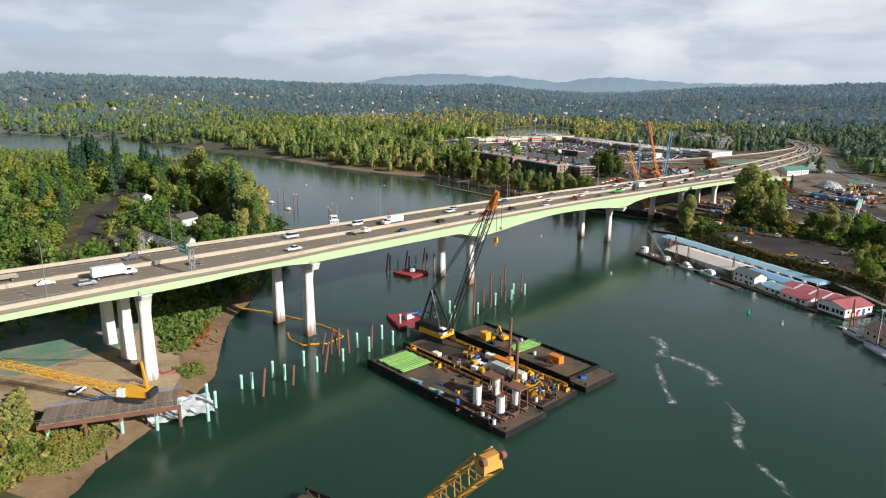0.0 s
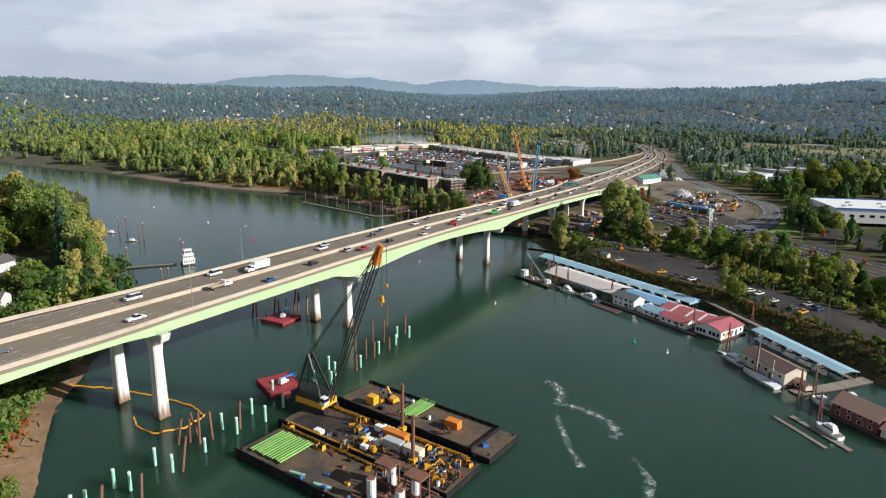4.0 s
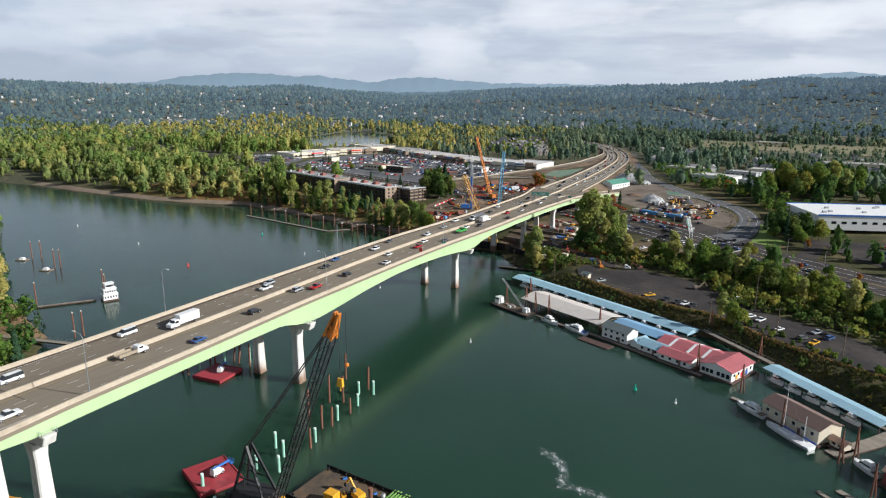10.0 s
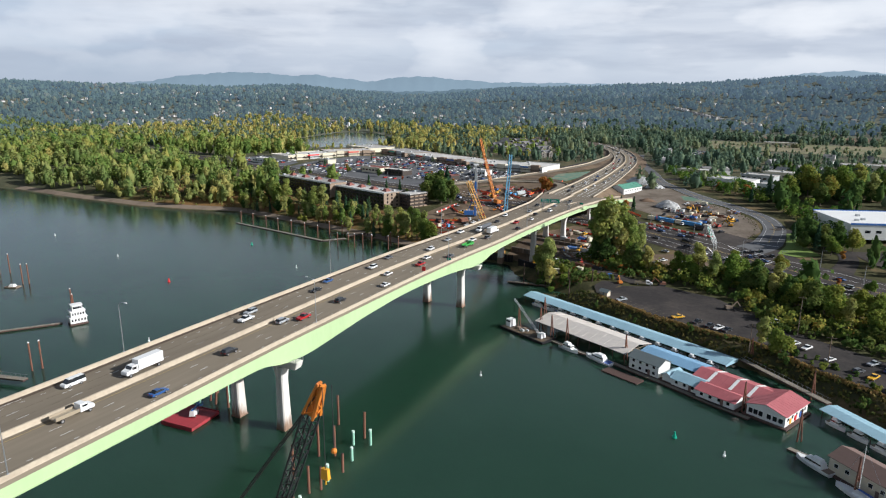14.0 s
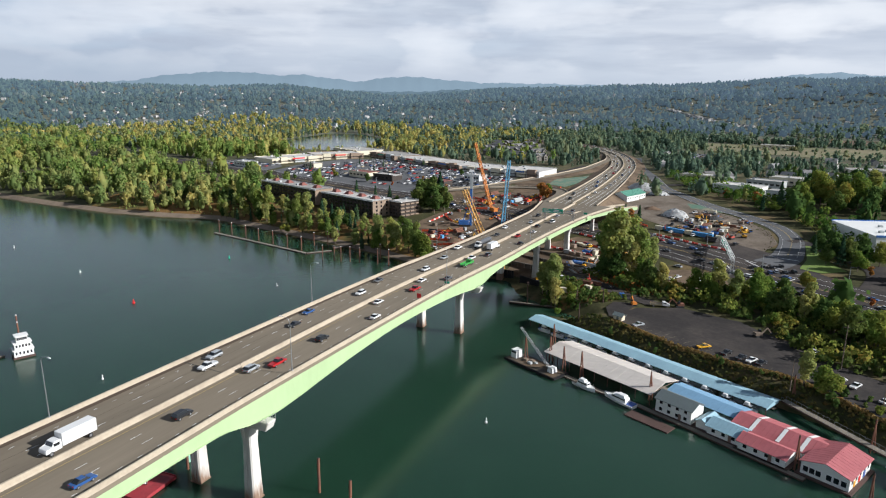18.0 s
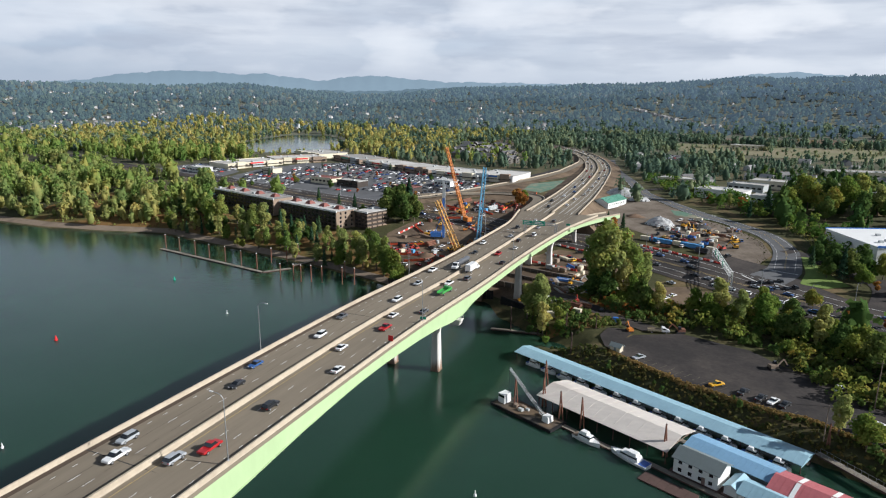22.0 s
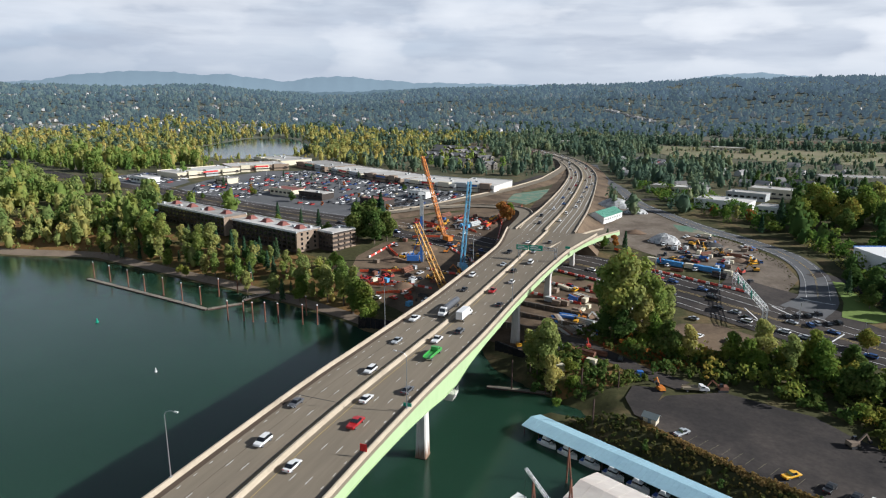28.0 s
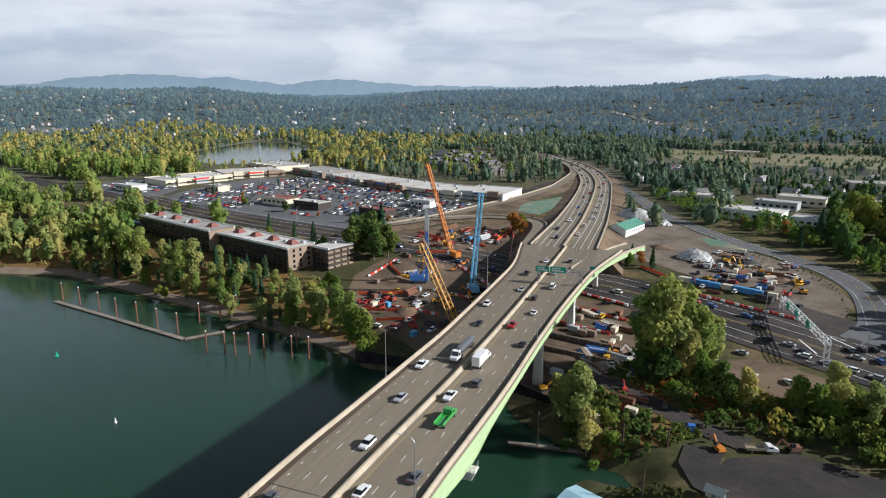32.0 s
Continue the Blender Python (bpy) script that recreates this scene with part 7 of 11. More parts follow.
# white houseboat by the west point
hb = thing("houseboat", "white three-deck houseboat moored by the point", "houseboat", (-144, 30.5, 0), 68)
hb.scale = (0.45, 0.62, 1.1)
bm = bmesh.new()
box(bm, -8, 8, -4, 4, -0.6, 0.8)
part("float", bm, M_PILING, hb)
for k, (L, W) in enumerate(((14.5, 7.2), (12.5, 6.4), (8.5, 5.2))):
    bm = bmesh.new()
    box(bm, -L / 2, L / 2, -W / 2, W / 2, 0.8 + 2.5 * k, 3.1 + 2.5 * k)
    part("deck_house", bm, M_WHITE, hb)
    bm = bmesh.new()
    box(bm, -L / 2 - 0.8, L / 2 + 0.8, -W / 2 - 0.7, W / 2 + 0.7, 3.1 + 2.5 * k, 3.28 + 2.5 * k)
    part("deck_slab", bm, M_WHITE, hb)
    for s in (-1, 1):
        windows_row(hb, -L / 2 + 0.4, L / 2 - 0.4, 5, s * W / 2, 2.1 + 2.5 * k, 1.4, 1.0, s)
for x, y in ((-262, 58), (-226, 50)):
    b = thing("mooring_float", "small wooden float moored off the point", "float", (x, y, 0), 20, "moored floats")
    bm = bmesh.new()
    box(bm, -3.5, 3.5, -2, 2, -0.5, 0.5)
    part("float", bm, M_TIMBER, b)
    bm = bmesh.new()
    box(bm, -1.6, 1.6, -1.2, 1.2, 0.5, 1.7, 0.5)
    part("covered_gear", bm, M_WHITE, b)

# ------------------------------------------------------------------ roads and lots on the east side


def ribbon(name, pts, width, material, label, category="road", lift=0.16, height=None, step=8.0, kind="structure", parent=None):
    """A strip that follows a smooth line of (x, y) and lies on the land, or at height(k)."""
    ts = np.r_[0, np.cumsum([math.dist(a[:2], b[:2]) for a, b in zip(pts, pts[1:])])]
    fx, fy = glide(ts, [p[0] for p in pts]), glide(ts, [p[1] for p in pts])
    fw = glide(ts, [p[2] if len(p) > 2 else width for p in pts])
    n = max(2, int(ts[-1] / step))
    ks = np.linspace(0, ts[-1], n + 1)
    verts, faces = [], []
    cols = 5
    for k in ks:
        x, y = fx(k), fy(k)
        dx, dy = fx(min(ts[-1], k + 1)) - fx(max(0, k - 1)), fy(min(ts[-1], k + 1)) - fy(max(0, k - 1))
        ln = math.hypot(dx, dy) or 1
        for c in range(cols):
            o = (c / (cols - 1) - 0.5) * fw(k)
            verts.append((x - dy / ln * o, y + dx / ln * o))
    v = np.array(verts)
    z = land(v[:, 0], v[:, 1]) + lift if height is None else np.repeat([height(k / ts[-1]) for k in ks], cols)
    for i in range(n):
        for c in range(cols - 1):
            a = i * cols + c
            faces.append((a, a + cols, a + cols + 1, a + 1))
    ob = mesh_ob(name, [(a, b, float(c)) for (a, b), c in zip(verts, z)], [f[::-1] for f in faces], material, parent)
    if not parent:
        tagged(ob, label, category, kind=kind)
    return ob, fx, fy, ts[-1]


# the highway past the end of the bridge, on its embankment
HWY = [(-3.5, 338, 36), (-3.5, 400, 34), (-5.5, 470, 32), (-9, 540, 30), (-15, 620, 29), (-28, 700, 28), (-50, 780, 27), (-78, 850, 26), (-118, 920, 25), (-175, 980, 24), (-260, 1030, 22)]
_, hx, hy, hlen = ribbon("highway", HWY, 40, M_DECK, "grey concrete highway curving away on its embankment", lift=0.0, height=lambda k: 26.7 - 1.0 * math.sin(k * math.pi) + 1.0 * k)


def bank_sides(name, pts, w_top, w_bot, z_of, label):
    verts, faces = [], []
    n = 60
    ts = np.r_[0, np.cumsum([math.dist(a[:2], b[:2]) for a, b in zip(pts, pts[1:])])]
    fx, fy, fw = glide(ts, [p[0] for p in pts]), glide(ts, [p[1] for p in pts]), glide(ts, [p[2] for p in pts])
    for i in range(n + 1):
        k = ts[-1] * i / n
        x, y = fx(k), fy(k)
        dx, dy = fx(min(ts[-1], k + 1)) - fx(max(0, k - 1)), fy(min(ts[-1], k + 1)) - fy(max(0, k - 1))
        ln = math.hypot(dx, dy) or 1
        z = z_of(k / ts[-1]) - 0.05
        for o, zz in ((-fw(k) / 2 - 14, None), (-fw(k) / 2 - 0.5, z), (fw(k) / 2 + 0.5, z), (fw(k) / 2 + 14, None)):
            px, py = x - dy / ln * o, y + dx / ln * o
            verts.append((px, py, land_at(px, py) - 0.6 if zz is None else zz))
    for i in range(n):
        for c in range(3):
            a = i * 4 + c
            faces.append((a, a + 1, a + 5, a + 4))
    faces.append((3, 2, 1, 0))
    return tagged(mesh_ob(name, verts, faces, M_DIRT), label, "embankment", kind="structure")


bank_sides("embankment", HWY, 0, 0, lambda k: 26.7 - 1.0 * math.sin(k * math.pi) + 1.0 * k, "grassy highway embankment")
hz = lambda k: 26.7 - 1.0 * math.sin(k * math.pi) + 1.0 * k
for off, mat_, w in ((0.0, M_BARRIER, 0.9), (5.2, M_LINE, 0.25), (-5.2, M_LINE, 0.25), (9.0, M_LINE, 0.25), (-9.0, M_LINE, 0.25), (1.6, M_YELLOWLINE, 0.25), (-1.6, M_YELLOWLINE, 0.25), (12.6, M_LINE, 0.25), (-12.6, M_LINE, 0.25)):
    verts, faces = [], []
    top = 1.1 if mat_ is M_BARRIER else 0.02
    for i in range(71):
        k = hlen * i / 70
        x, y = hx(k), hy(k)
        dx, dy = hx(min(hlen, k + 1)) - hx(max(0, k - 1)), hy(min(hlen, k + 1)) - hy(max(0, k - 1))
        ln = math.hypot(dx, dy)
        for o in (off - w / 2, off + w / 2):
            for zz in ((0.0, top) if top > 0.5 else (top,)):
                verts.append((x + dy / ln * o, y - dx / ln * o, hz(k / hlen) + zz))
    c = 4 if top > 0.5 else 2
    for i in range(70):
        a = i * c
        if c == 4:
            faces += [(a, a + 1, a + 5, a + 4), (a + 1, a + 3, a + 7, a + 5), (a + 3, a + 2, a + 6, a + 7)]
        else:
            faces.append((a, a + 1, a + 3, a + 2))
    tagged(mesh_ob("highway_median" if c == 4 else "highway_line", verts, faces, mat_), "concrete highway median" if c == 4 else "painted highway lane line", "road marking", kind="structure")

# low concrete walls along both edges of the highway
for side in (-1, 1):
    verts, faces = [], []
    for i in range(71):
        k = hlen * i / 70
        x, y = hx(k), hy(k)
        dx, dy = hx(min(hlen, k + 1)) - hx(max(0, k - 1)), hy(min(hlen, k + 1)) - hy(max(0, k - 1))
        ln = math.hypot(dx, dy)
        w = float(np.interp(k, np.r_[0, np.cumsum([math.dist(a[:2], b[:2]) for a, b in zip(HWY, HWY[1:])])], [q[2] for q in HWY])) / 2 - 0.5
        for o in (w - 0.35, w + 0.35):
            for zz in (0.0, 0.95):
                verts.append((x + side * dy / ln * o, y - side * dx / ln * o, hz(k / hlen) + zz))
    for i in range(70):
        a = i * 4
        faces += [(a, a + 1, a + 5, a + 4), (a + 1, a + 3, a + 7, a + 5), (a + 3, a + 2, a + 6, a + 7)]
    tagged(mesh_ob("highway_wall", verts, faces, M_BARRIER), "low tan concrete wall along the highway edge", "barrier", kind="structure")
rh = random.Random(8)
HWY_CARS = []
for i in range(46):
    k = hlen * (0.03 + 0.8 * i / 46) + rh.uniform(-3, 3)
    side = 1 if i % 2 else -1
    o = side * (3.4 + 3.7 * rh.randint(0, 2))
    x, y = hx(k), hy(k)
    dx, dy = hx(k + 1) - hx(k - 1), hy(k + 1) - hy(k - 1)
    ln = math.hypot(dx, dy)
    yaw = math.degrees(math.atan2(-dx, dy)) + (0 if side > 0 else 180)
    HWY_CARS.append((pose(x + dy / ln * o, y - dx / ln * o, hz(k / hlen) + 0.03, 0, 0, yaw), rh.choice(("white", "black", "silver", "white", "red", "blue", "grey"))))

# exit ramp bridge on the right, and its green edge girder
RAMP = [(12, 292, 11), (16, 318, 11), (19.5, 334, 11), (25.5, 358, 10.5), (32, 376, 10)]
rp, rx_, ry_, rl_ = ribbon("exit_ramp", RAMP, 9, M_DECK, "concrete exit ramp curving off the bridge", lift=0, height=lambda k: 27.0 - 4.5 * k, step=3)
for name, o0, z0, z1, mat_, lab in (("ramp_girder", -5.6, -2.2, -0.02, M_GREEN, "pale green edge girder of the exit ramp"), ("ramp_parapet", -5.3, 0.0, 1.0, M_BARRIER, "tan concrete parapet of the exit ramp"), ("ramp_parapet", 5.3, -0.6, 1.0, M_BARRIER, "tan concrete parapet of the exit ramp")):
    verts, faces = [], []
    for i in range(25):
        k = rl_ * i / 24
        x, y = rx_(k), ry_(k)
        dx, dy = rx_(min(rl_, k + 1)) - rx_(max(0, k - 1)), ry_(min(rl_, k + 1)) - ry_(max(0, k - 1))
        ln = math.hypot(dx, dy)
        z = 27.0 - 4.5 * k / rl_
        for o in (o0 - 0.2, o0 + 0.2):
            for zz in (z0, z1):
                verts.append((x - dy / ln * o, y + dx / ln * o, z + zz))
    for i in range(24):
        a = i * 4
        faces += [(a, a + 1, a + 5, a + 4), (a + 1, a + 3, a + 7, a + 5), (a + 3, a + 2, a + 6, a + 7), (a + 2, a, a + 4, a + 6)]
    tagged(mesh_ob(name, verts, faces, mat_), lab, "ramp", kind="structure")
for k in (0.3, 0.7):
    x, y = rx_(rl_ * k), ry_(rl_ * k)
    c = thing("ramp_pier", "concrete column under the exit ramp", "pier", (0, 0, 0), 0, "", "structure")
    column(x, y, land_at(x, y) - 0.3, 27.0 - 4.5 * k - 2.2, c, 2.4, 2.4)

# slip roads on the river side of the highway: one rises from the arterial, one loops round on to the bridge
ON_RAMP = [(-142, 378, 9), (-116, 404, 9), (-83, 474, 9), (-59, 538, 9), (-47.5, 597, 9), (-46, 690, 8), (-62, 786, 8), (-90, 850, 7)]
LOOP = [(-134, 404, 9), (-99, 420, 9), (-69, 433, 9), (-45, 431, 9.5), (-31, 415, 9.5), (-26, 388, 9), (-24.5, 362, 8), (-23.5, 340, 7)]


def slip_road(pts, z_of, label):
    _, fx, fy, ln_ = ribbon("slip_road", pts, 9, M_DECK, label, lift=0.0, height=z_of, step=5)
    bank_sides("embankment", [(a, b, w - 10 if w < 8.5 else w - 6) for a, b, w in pts], 0, 0, lambda k: z_of(k) - 0.1, "bare earth slope below a slip road")
    verts, faces = [], []
    for i in range(61):
        k = ln_ * i / 60
        x, y = fx(k), fy(k)
        dx, dy = fx(min(ln_, k + 1)) - fx(max(0, k - 1)), fy(min(ln_, k + 1)) - fy(max(0, k - 1))
        n_ = math.hypot(dx, dy)
        for o in (4.1, 4.6):
            for zz in (-0.4, 0.9):
                verts.append((x - dy / n_ * o, y + dx / n_ * o, z_of(k / ln_) + zz))
    for i in range(60):
        a = i * 4
        faces += [(a, a + 1, a + 5, a + 4), (a + 1, a + 3, a + 7, a + 5), (a + 3, a + 2, a + 6, a + 7)]
    tagged(mesh_ob("slip_road_wall", verts, faces, M_BARRIER), "low tan concrete wall along a slip road", "barrier", kind="structure")


slip_road(ON_RAMP, lambda k: 20.2 + 6.0 * min(1.0, k / 0.42) ** 0.8 + 0.5 * k, "concrete slip road rising to the highway")
slip_road(LOOP, lambda k: 21.0 + 5.3 * k, "concrete loop road curving on to the bridge")

M_LOTGREY = stain("worn_grey_asphalt", (0.135, 0.137, 0.142), 0.9, 0.2, 0.6, 0.04, second=((0.095, 0.096, 0.10), "coarse", 0.42, 0.66), spec=0.2)
# surface roads
ROADS = (("road", [(-700, 520, 14), (-560, 470, 16), (-480, 446, 18), (-395, 430, 20), (-314, 404, 22), (-220, 380, 24), (-150, 366, 26), (-90, 356, 30), (-30, 334, 34), (26, 318, 36), (77, 292, 38), (125, 262, 38), (172, 234, 36), (230, 200, 30), (330, 140, 26), (480, 60, 24)], "wide dark asphalt arterial road under the bridge"),
         ("loop_ramp", [(-20, 780, 8), (-8, 700, 8), (10, 620, 9), (27, 556, 10), (45, 482, 11), (66, 446, 11), (87, 415, 12), (114, 388, 12), (132, 364, 13), (138, 337, 14), (134, 302, 17), (122, 280, 20)], "asphalt loop ramp round the construction yard"),
         ("road", [(-60, 640, 8), (-72, 560, 8), (-96, 500, 9), (-128, 440, 9), (-150, 392, 10)], "asphalt lane behind the shops"),
         ("road", [(138, 340, 10), (158, 318, 10), (176, 286, 10), (168, 250, 12)], "asphalt side road by the warehouse"),
         ("road", [(40, 500, 10), (110, 540, 9), (200, 560, 9), (330, 570, 9), (520, 560, 9)], "asphalt side road among trees"))
for nm, pts, lab in ROADS:
    ribbon(nm, pts, 12, M_LOTGREY if nm == "loop_ramp" else M_ASPHALT, lab, lift=0.22, step=6)
# lines of the loop ramp
_lp = [(27, 556), (45, 482), (66, 446), (87, 415), (114, 388), (132, 364), (138, 337), (134, 302)]
for off, mat_ in ((0.25, M_YELLOWLINE), (-0.25, M_YELLOWLINE), (5.0, M_LINE), (-5.0, M_LINE)):
    pts = []
    for (ax, ay), (bx, by) in zip([_lp[0]] + _lp[:-1], _lp[1:] + [_lp[-1]]):
        ln = math.dist((ax, ay), (bx, by))
        x, y = _lp[len(pts)]
        pts.append((x - (by - ay) / ln * off, y + (bx - ax) / ln * off, 0.13))
    ribbon("road_line", pts, 0.13, mat_, "painted line on the loop ramp", "road marking", lift=0.27, step=5)
# lane lines on the arterial
ART = [(-395, 430), (-314, 404), (-220, 380), (-150, 366), (-90, 356), (-30, 334), (26, 318), (77, 292), (125, 262), (172, 234), (230, 200)]
for off, mat_, w in ((0.6, M_YELLOWLINE, 0.25), (-0.6, M_YELLOWLINE, 0.25), (7.5, M_LINE, 0.22), (-7.5, M_LINE, 0.22), (14.6, M_LINE, 0.22), (-14.6, M_LINE, 0.22)):
    ts = np.r_[0, np.cumsum([math.dist(a, b) for a, b in zip(ART, ART[1:])])]
    fx, fy = glide(ts, [p[0] for p in ART]), glide(ts, [p[1] for p in ART])
    pts = []
    for k in np.linspace(0, ts[-1], 70):
        dx, dy = fx(min(ts[-1], k + 1)) - fx(max(0, k - 1)), fy(min(ts[-1], k + 1)) - fy(max(0, k - 1))
        ln = math.hypot(dx, dy)
        pts.append((fx(k) - dy / ln * off, fy(k) + dx / ln * off, w))
    ribbon("road_line", pts, w, mat_, "painted road line", "road marking", lift=0.25, step=6)

LOT_EDGE = [(58, 163), (68, 156), (79, 149), (89, 142.5), (96, 140), (105, 135.5), (115, 132), (124, 131), (134, 124), (148, 110), (165, 98), (190, 82), (226, 56)]
LOT = [(62, 176), (66, 184), (84, 193), (96, 189), (110, 184), (118, 174), (130, 165), (138, 158), (142, 148), (158, 138), (181, 123), (208, 98), (238, 66)] + LOT_EDGE[::-1]
patch("car_park", LOT, M_ASPHALT, "dark asphalt riverside car park", "car park", 0.14, 3.0)
patch("boat_ramp", [(53, 177), (55, 187), (66, 189), (63, 176), (59, 164.5), (56.5, 166)], M_ASPHALT, "worn asphalt apron of the boat ramp", "ramp", 0.4, 1.5)
M_GRAVEL = stain("site_gravel", (0.215, 0.180, 0.145), 0.95, 0.35, 0.7, 0.06, 0.4, 1.2, second=((0.130, 0.105, 0.082), "coarse", 0.42, 0.6), spec=0.1)
patch("yard_dirt", [(24, 372), (18, 466), (34, 480), (48, 462), (84, 405), (110, 380), (126, 355), (130, 328), (120, 303), (98, 314), (66, 343), (40, 362)], M_GRAVEL, "bare dirt construction yard", "dirt", 0.12, 4.0)
patch("yard_dirt", [(-95, 262), (-62, 240), (-30, 222), (-22, 250), (-24, 330), (-30, 350), (-60, 345), (-104, 330), (-108, 300)], M_DIRT, "bare dirt construction site beside the bridge", "dirt", 0.12, 4.0)
patch("yard_dirt", [(6, 214), (16, 200), (40, 190), (60, 200), (64, 250), (40, 292), (10, 300), (-10, 270), (-14, 226)], M_DIRT, "bare dirt works under the bridge", "dirt", 0.12, 4.0)
patch("junction_apron", [(97, 324), (134, 300), (142, 284), (160, 262), (144, 238), (119, 251), (104, 272), (88, 300)], M_ASPHALT, "wide dark asphalt apron of the junction", "road", 0.2, 4.0)
patch("hydroseed_slope", [(69, 418), (101, 412), (96, 396), (73, 403)], M_HYDRO, "verge sprayed with green hydroseed", "verge", 0.2, 4.0)
patch("yard_dirt", [(-122, 374), (-96, 404), (-62, 422), (-40, 420), (-32, 402), (-30, 364), (-60, 354), (-100, 358)], M_DIRT, "bare dirt construction site inside the slip roads", "dirt", 0.24, 4.0)
patch("verge_dirt", [(-50, 360), (-28, 352), (-32, 400), (-44, 460), (-60, 540), (-90, 560), (-90, 470), (-70, 400)], M_DIRT, "bare earth verge beside the highway", "verge", 0.1, 4.0)
patch("hydroseed_slope", [(-58, 500), (-30, 546), (-24, 512), (-38, 452), (-56, 462)], M_HYDRO, "verge sprayed with green hydroseed", "verge", 0.16, 4.0)
M_LAWN = stain("bright_lawn", (0.135, 0.20, 0.035), 0.9, 0.2, 0.8, 0.1)
patch("lawn", [(145, 328), (150, 328), (153, 305), (162, 284), (150, 277), (139, 281), (144, 300)], M_LAWN, "bright green lawn at the junction", "lawn", 0.3, 2.5)
M_FIELD = stain("dry_field", (0.20, 0.17, 0.09), 0.95, 0.25, 0.3, 0.01, second=((0.12, 0.13, 0.05), "coarse", 0.4, 0.6))
patch("field", [(180, 900), (700, 860), (900, 1000), (600, 1180), (200, 1120)], M_FIELD, "open dry field", "field", 0.5, 30)
patch("field", [(18, 1110), (72, 945), (185, 930), (190, 1100), (60, 1180)], M_FIELD, "rough dry field beside the highway", "field", 0.5, 30)
patch("commuter_car_park", [(22, 825), (62, 770), (76, 868), (28, 912)], M_LOTGREY, "asphalt car park beside the highway", "car park", 0.3, 10.0)
patch("field", [(120, 1220), (620, 1260), (560, 1420), (140, 1380)], M_DIRT, "pale bare field", "field", 0.5, 30)
MALL_LOT = [(-354, 432), (-322, 414), (-239, 394), (-161, 380), (-112, 400), (-92, 480), (-140, 500), (-196, 528), (-300, 584), (-350, 560), (-360, 500)]
patch("mall_car_park", [(-470, 452), (-400, 432), (-362, 430), (-366, 462), (-392, 484), (-404, 500), (-462, 506)], M_LOTGREY, "asphalt car park beside the shops", "car park", 0.24, 6.0)
patch("mall_car_park", MALL_LOT, M_LOTGREY, "large asphalt shopping centre car park", "car park", 0.2, 6.0)
patch("warehouse_lot", [(176, 300), (196, 262), (240, 232), (330, 200), (380, 260), (300, 330), (240, 310)], M_ASPHALT, "asphalt warehouse car park", "car park", 0.2, 6.0)

M_WORNLINE = stain("worn_stall_paint", (0.16, 0.14, 0.09), 0.9, 0.4, 1.5, 0.4)
M_DRYGRASS = stain("dry_orange_grass", (0.20, 0.115, 0.045), 0.95, 0.3, 0.5, 0.06, 0.5, 0.8, second=((0.085, 0.085, 0.032), "coarse", 0.44, 0.6), spec=0.1)
M_BEACH = stain("brown_beach", (0.25, 0.195, 0.145), 0.95, 0.25, 0.7, 0.05, 0.3, 1.0, second=((0.16, 0.125, 0.095), "coarse", 0.45, 0.65), spec=0.1)
patch("far_bank_grass", [(-420, 258), (-388, 258), (-335, 266), (-283, 279), (-236, 269), (-184, 258), (-150, 251), (-110, 241), (-79, 231), (-66, 226), (-96, 262), (-130, 292), (-200, 316), (-290, 342), (-420, 340)], M_DRYGRASS, "dry orange and green grass on the far bank", "grass", 0.08, 4.0)
patch("far_bank_beach", [(-600, 267), (-476, 257), (-388, 255), (-335, 262), (-283, 275), (-236, 265), (-184, 254), (-150, 247), (-110, 237), (-79, 227), (-66, 221), (-64, 226), (-79, 233), (-110, 243), (-150, 253), (-184, 260), (-236, 271), (-283, 281), (-335, 269), (-388, 262), (-476, 264), (-600, 274)], M_BEACH, "strip of brown river beach", "beach", 0.14, 2.5)
patch("slope_grass", [(30, 178), (52, 186), (66, 208), (88, 214), (66, 240), (44, 240), (24, 214)], M_DRYGRASS, "dry orange grass on the slope below the trees", "grass", 0.2, 3.0)
# stall lines on the riverside car park
for i in range(17):
    x, y = 72 + i * 2.9, 155.2 - i * 1.5
    a = radians(57)
    ribbon("stall_line", [(x, y, 0.1), (x + 5 * math.cos(a), y + 5 * math.sin(a), 0.1)], 0.1, M_WORNLINE, "painted parking stall line", "road marking", lift=0.17, step=5)

SMALL = {}


def park_small(color, x, y, turn, group):
    kind = rh.choice(("sedan", "suv"))
    m = pose(x, y, land_at(x, y) + 0.2, 0, 0, turn)
    if (color, kind) not in SMALL:
        SMALL[(color, kind)] = make_small_car(color, kind)
        ob = SMALL[(color, kind)]
        ob.matrix_basis = m
    else:
        ob = copy_thing(SMALL[(color, kind)], m)
    ob["group"] = group
    return ob


def far_car(color, m, group):
    kind = rh.choice(("sedan", "suv"))
    if (color, kind) not in SMALL:
        SMALL[(color, kind)] = make_small_car(color, kind)
        ob = SMALL[(color, kind)]
        ob.matrix_basis = m
    else:
        ob = copy_thing(SMALL[(color, kind)], m)
    tagged(ob, f"{color} car driving along the highway", "car", group)


for m_, c_ in HWY_CARS:
    far_car(c_, m_, "traffic on the highway")


def ground_vehicle(kind, color, x, y, turn, group="vehicles in the riverside car park"):
    return park(kind, color, pose(x, y, land_at(x, y) + 0.16, 0, 0, turn), group)


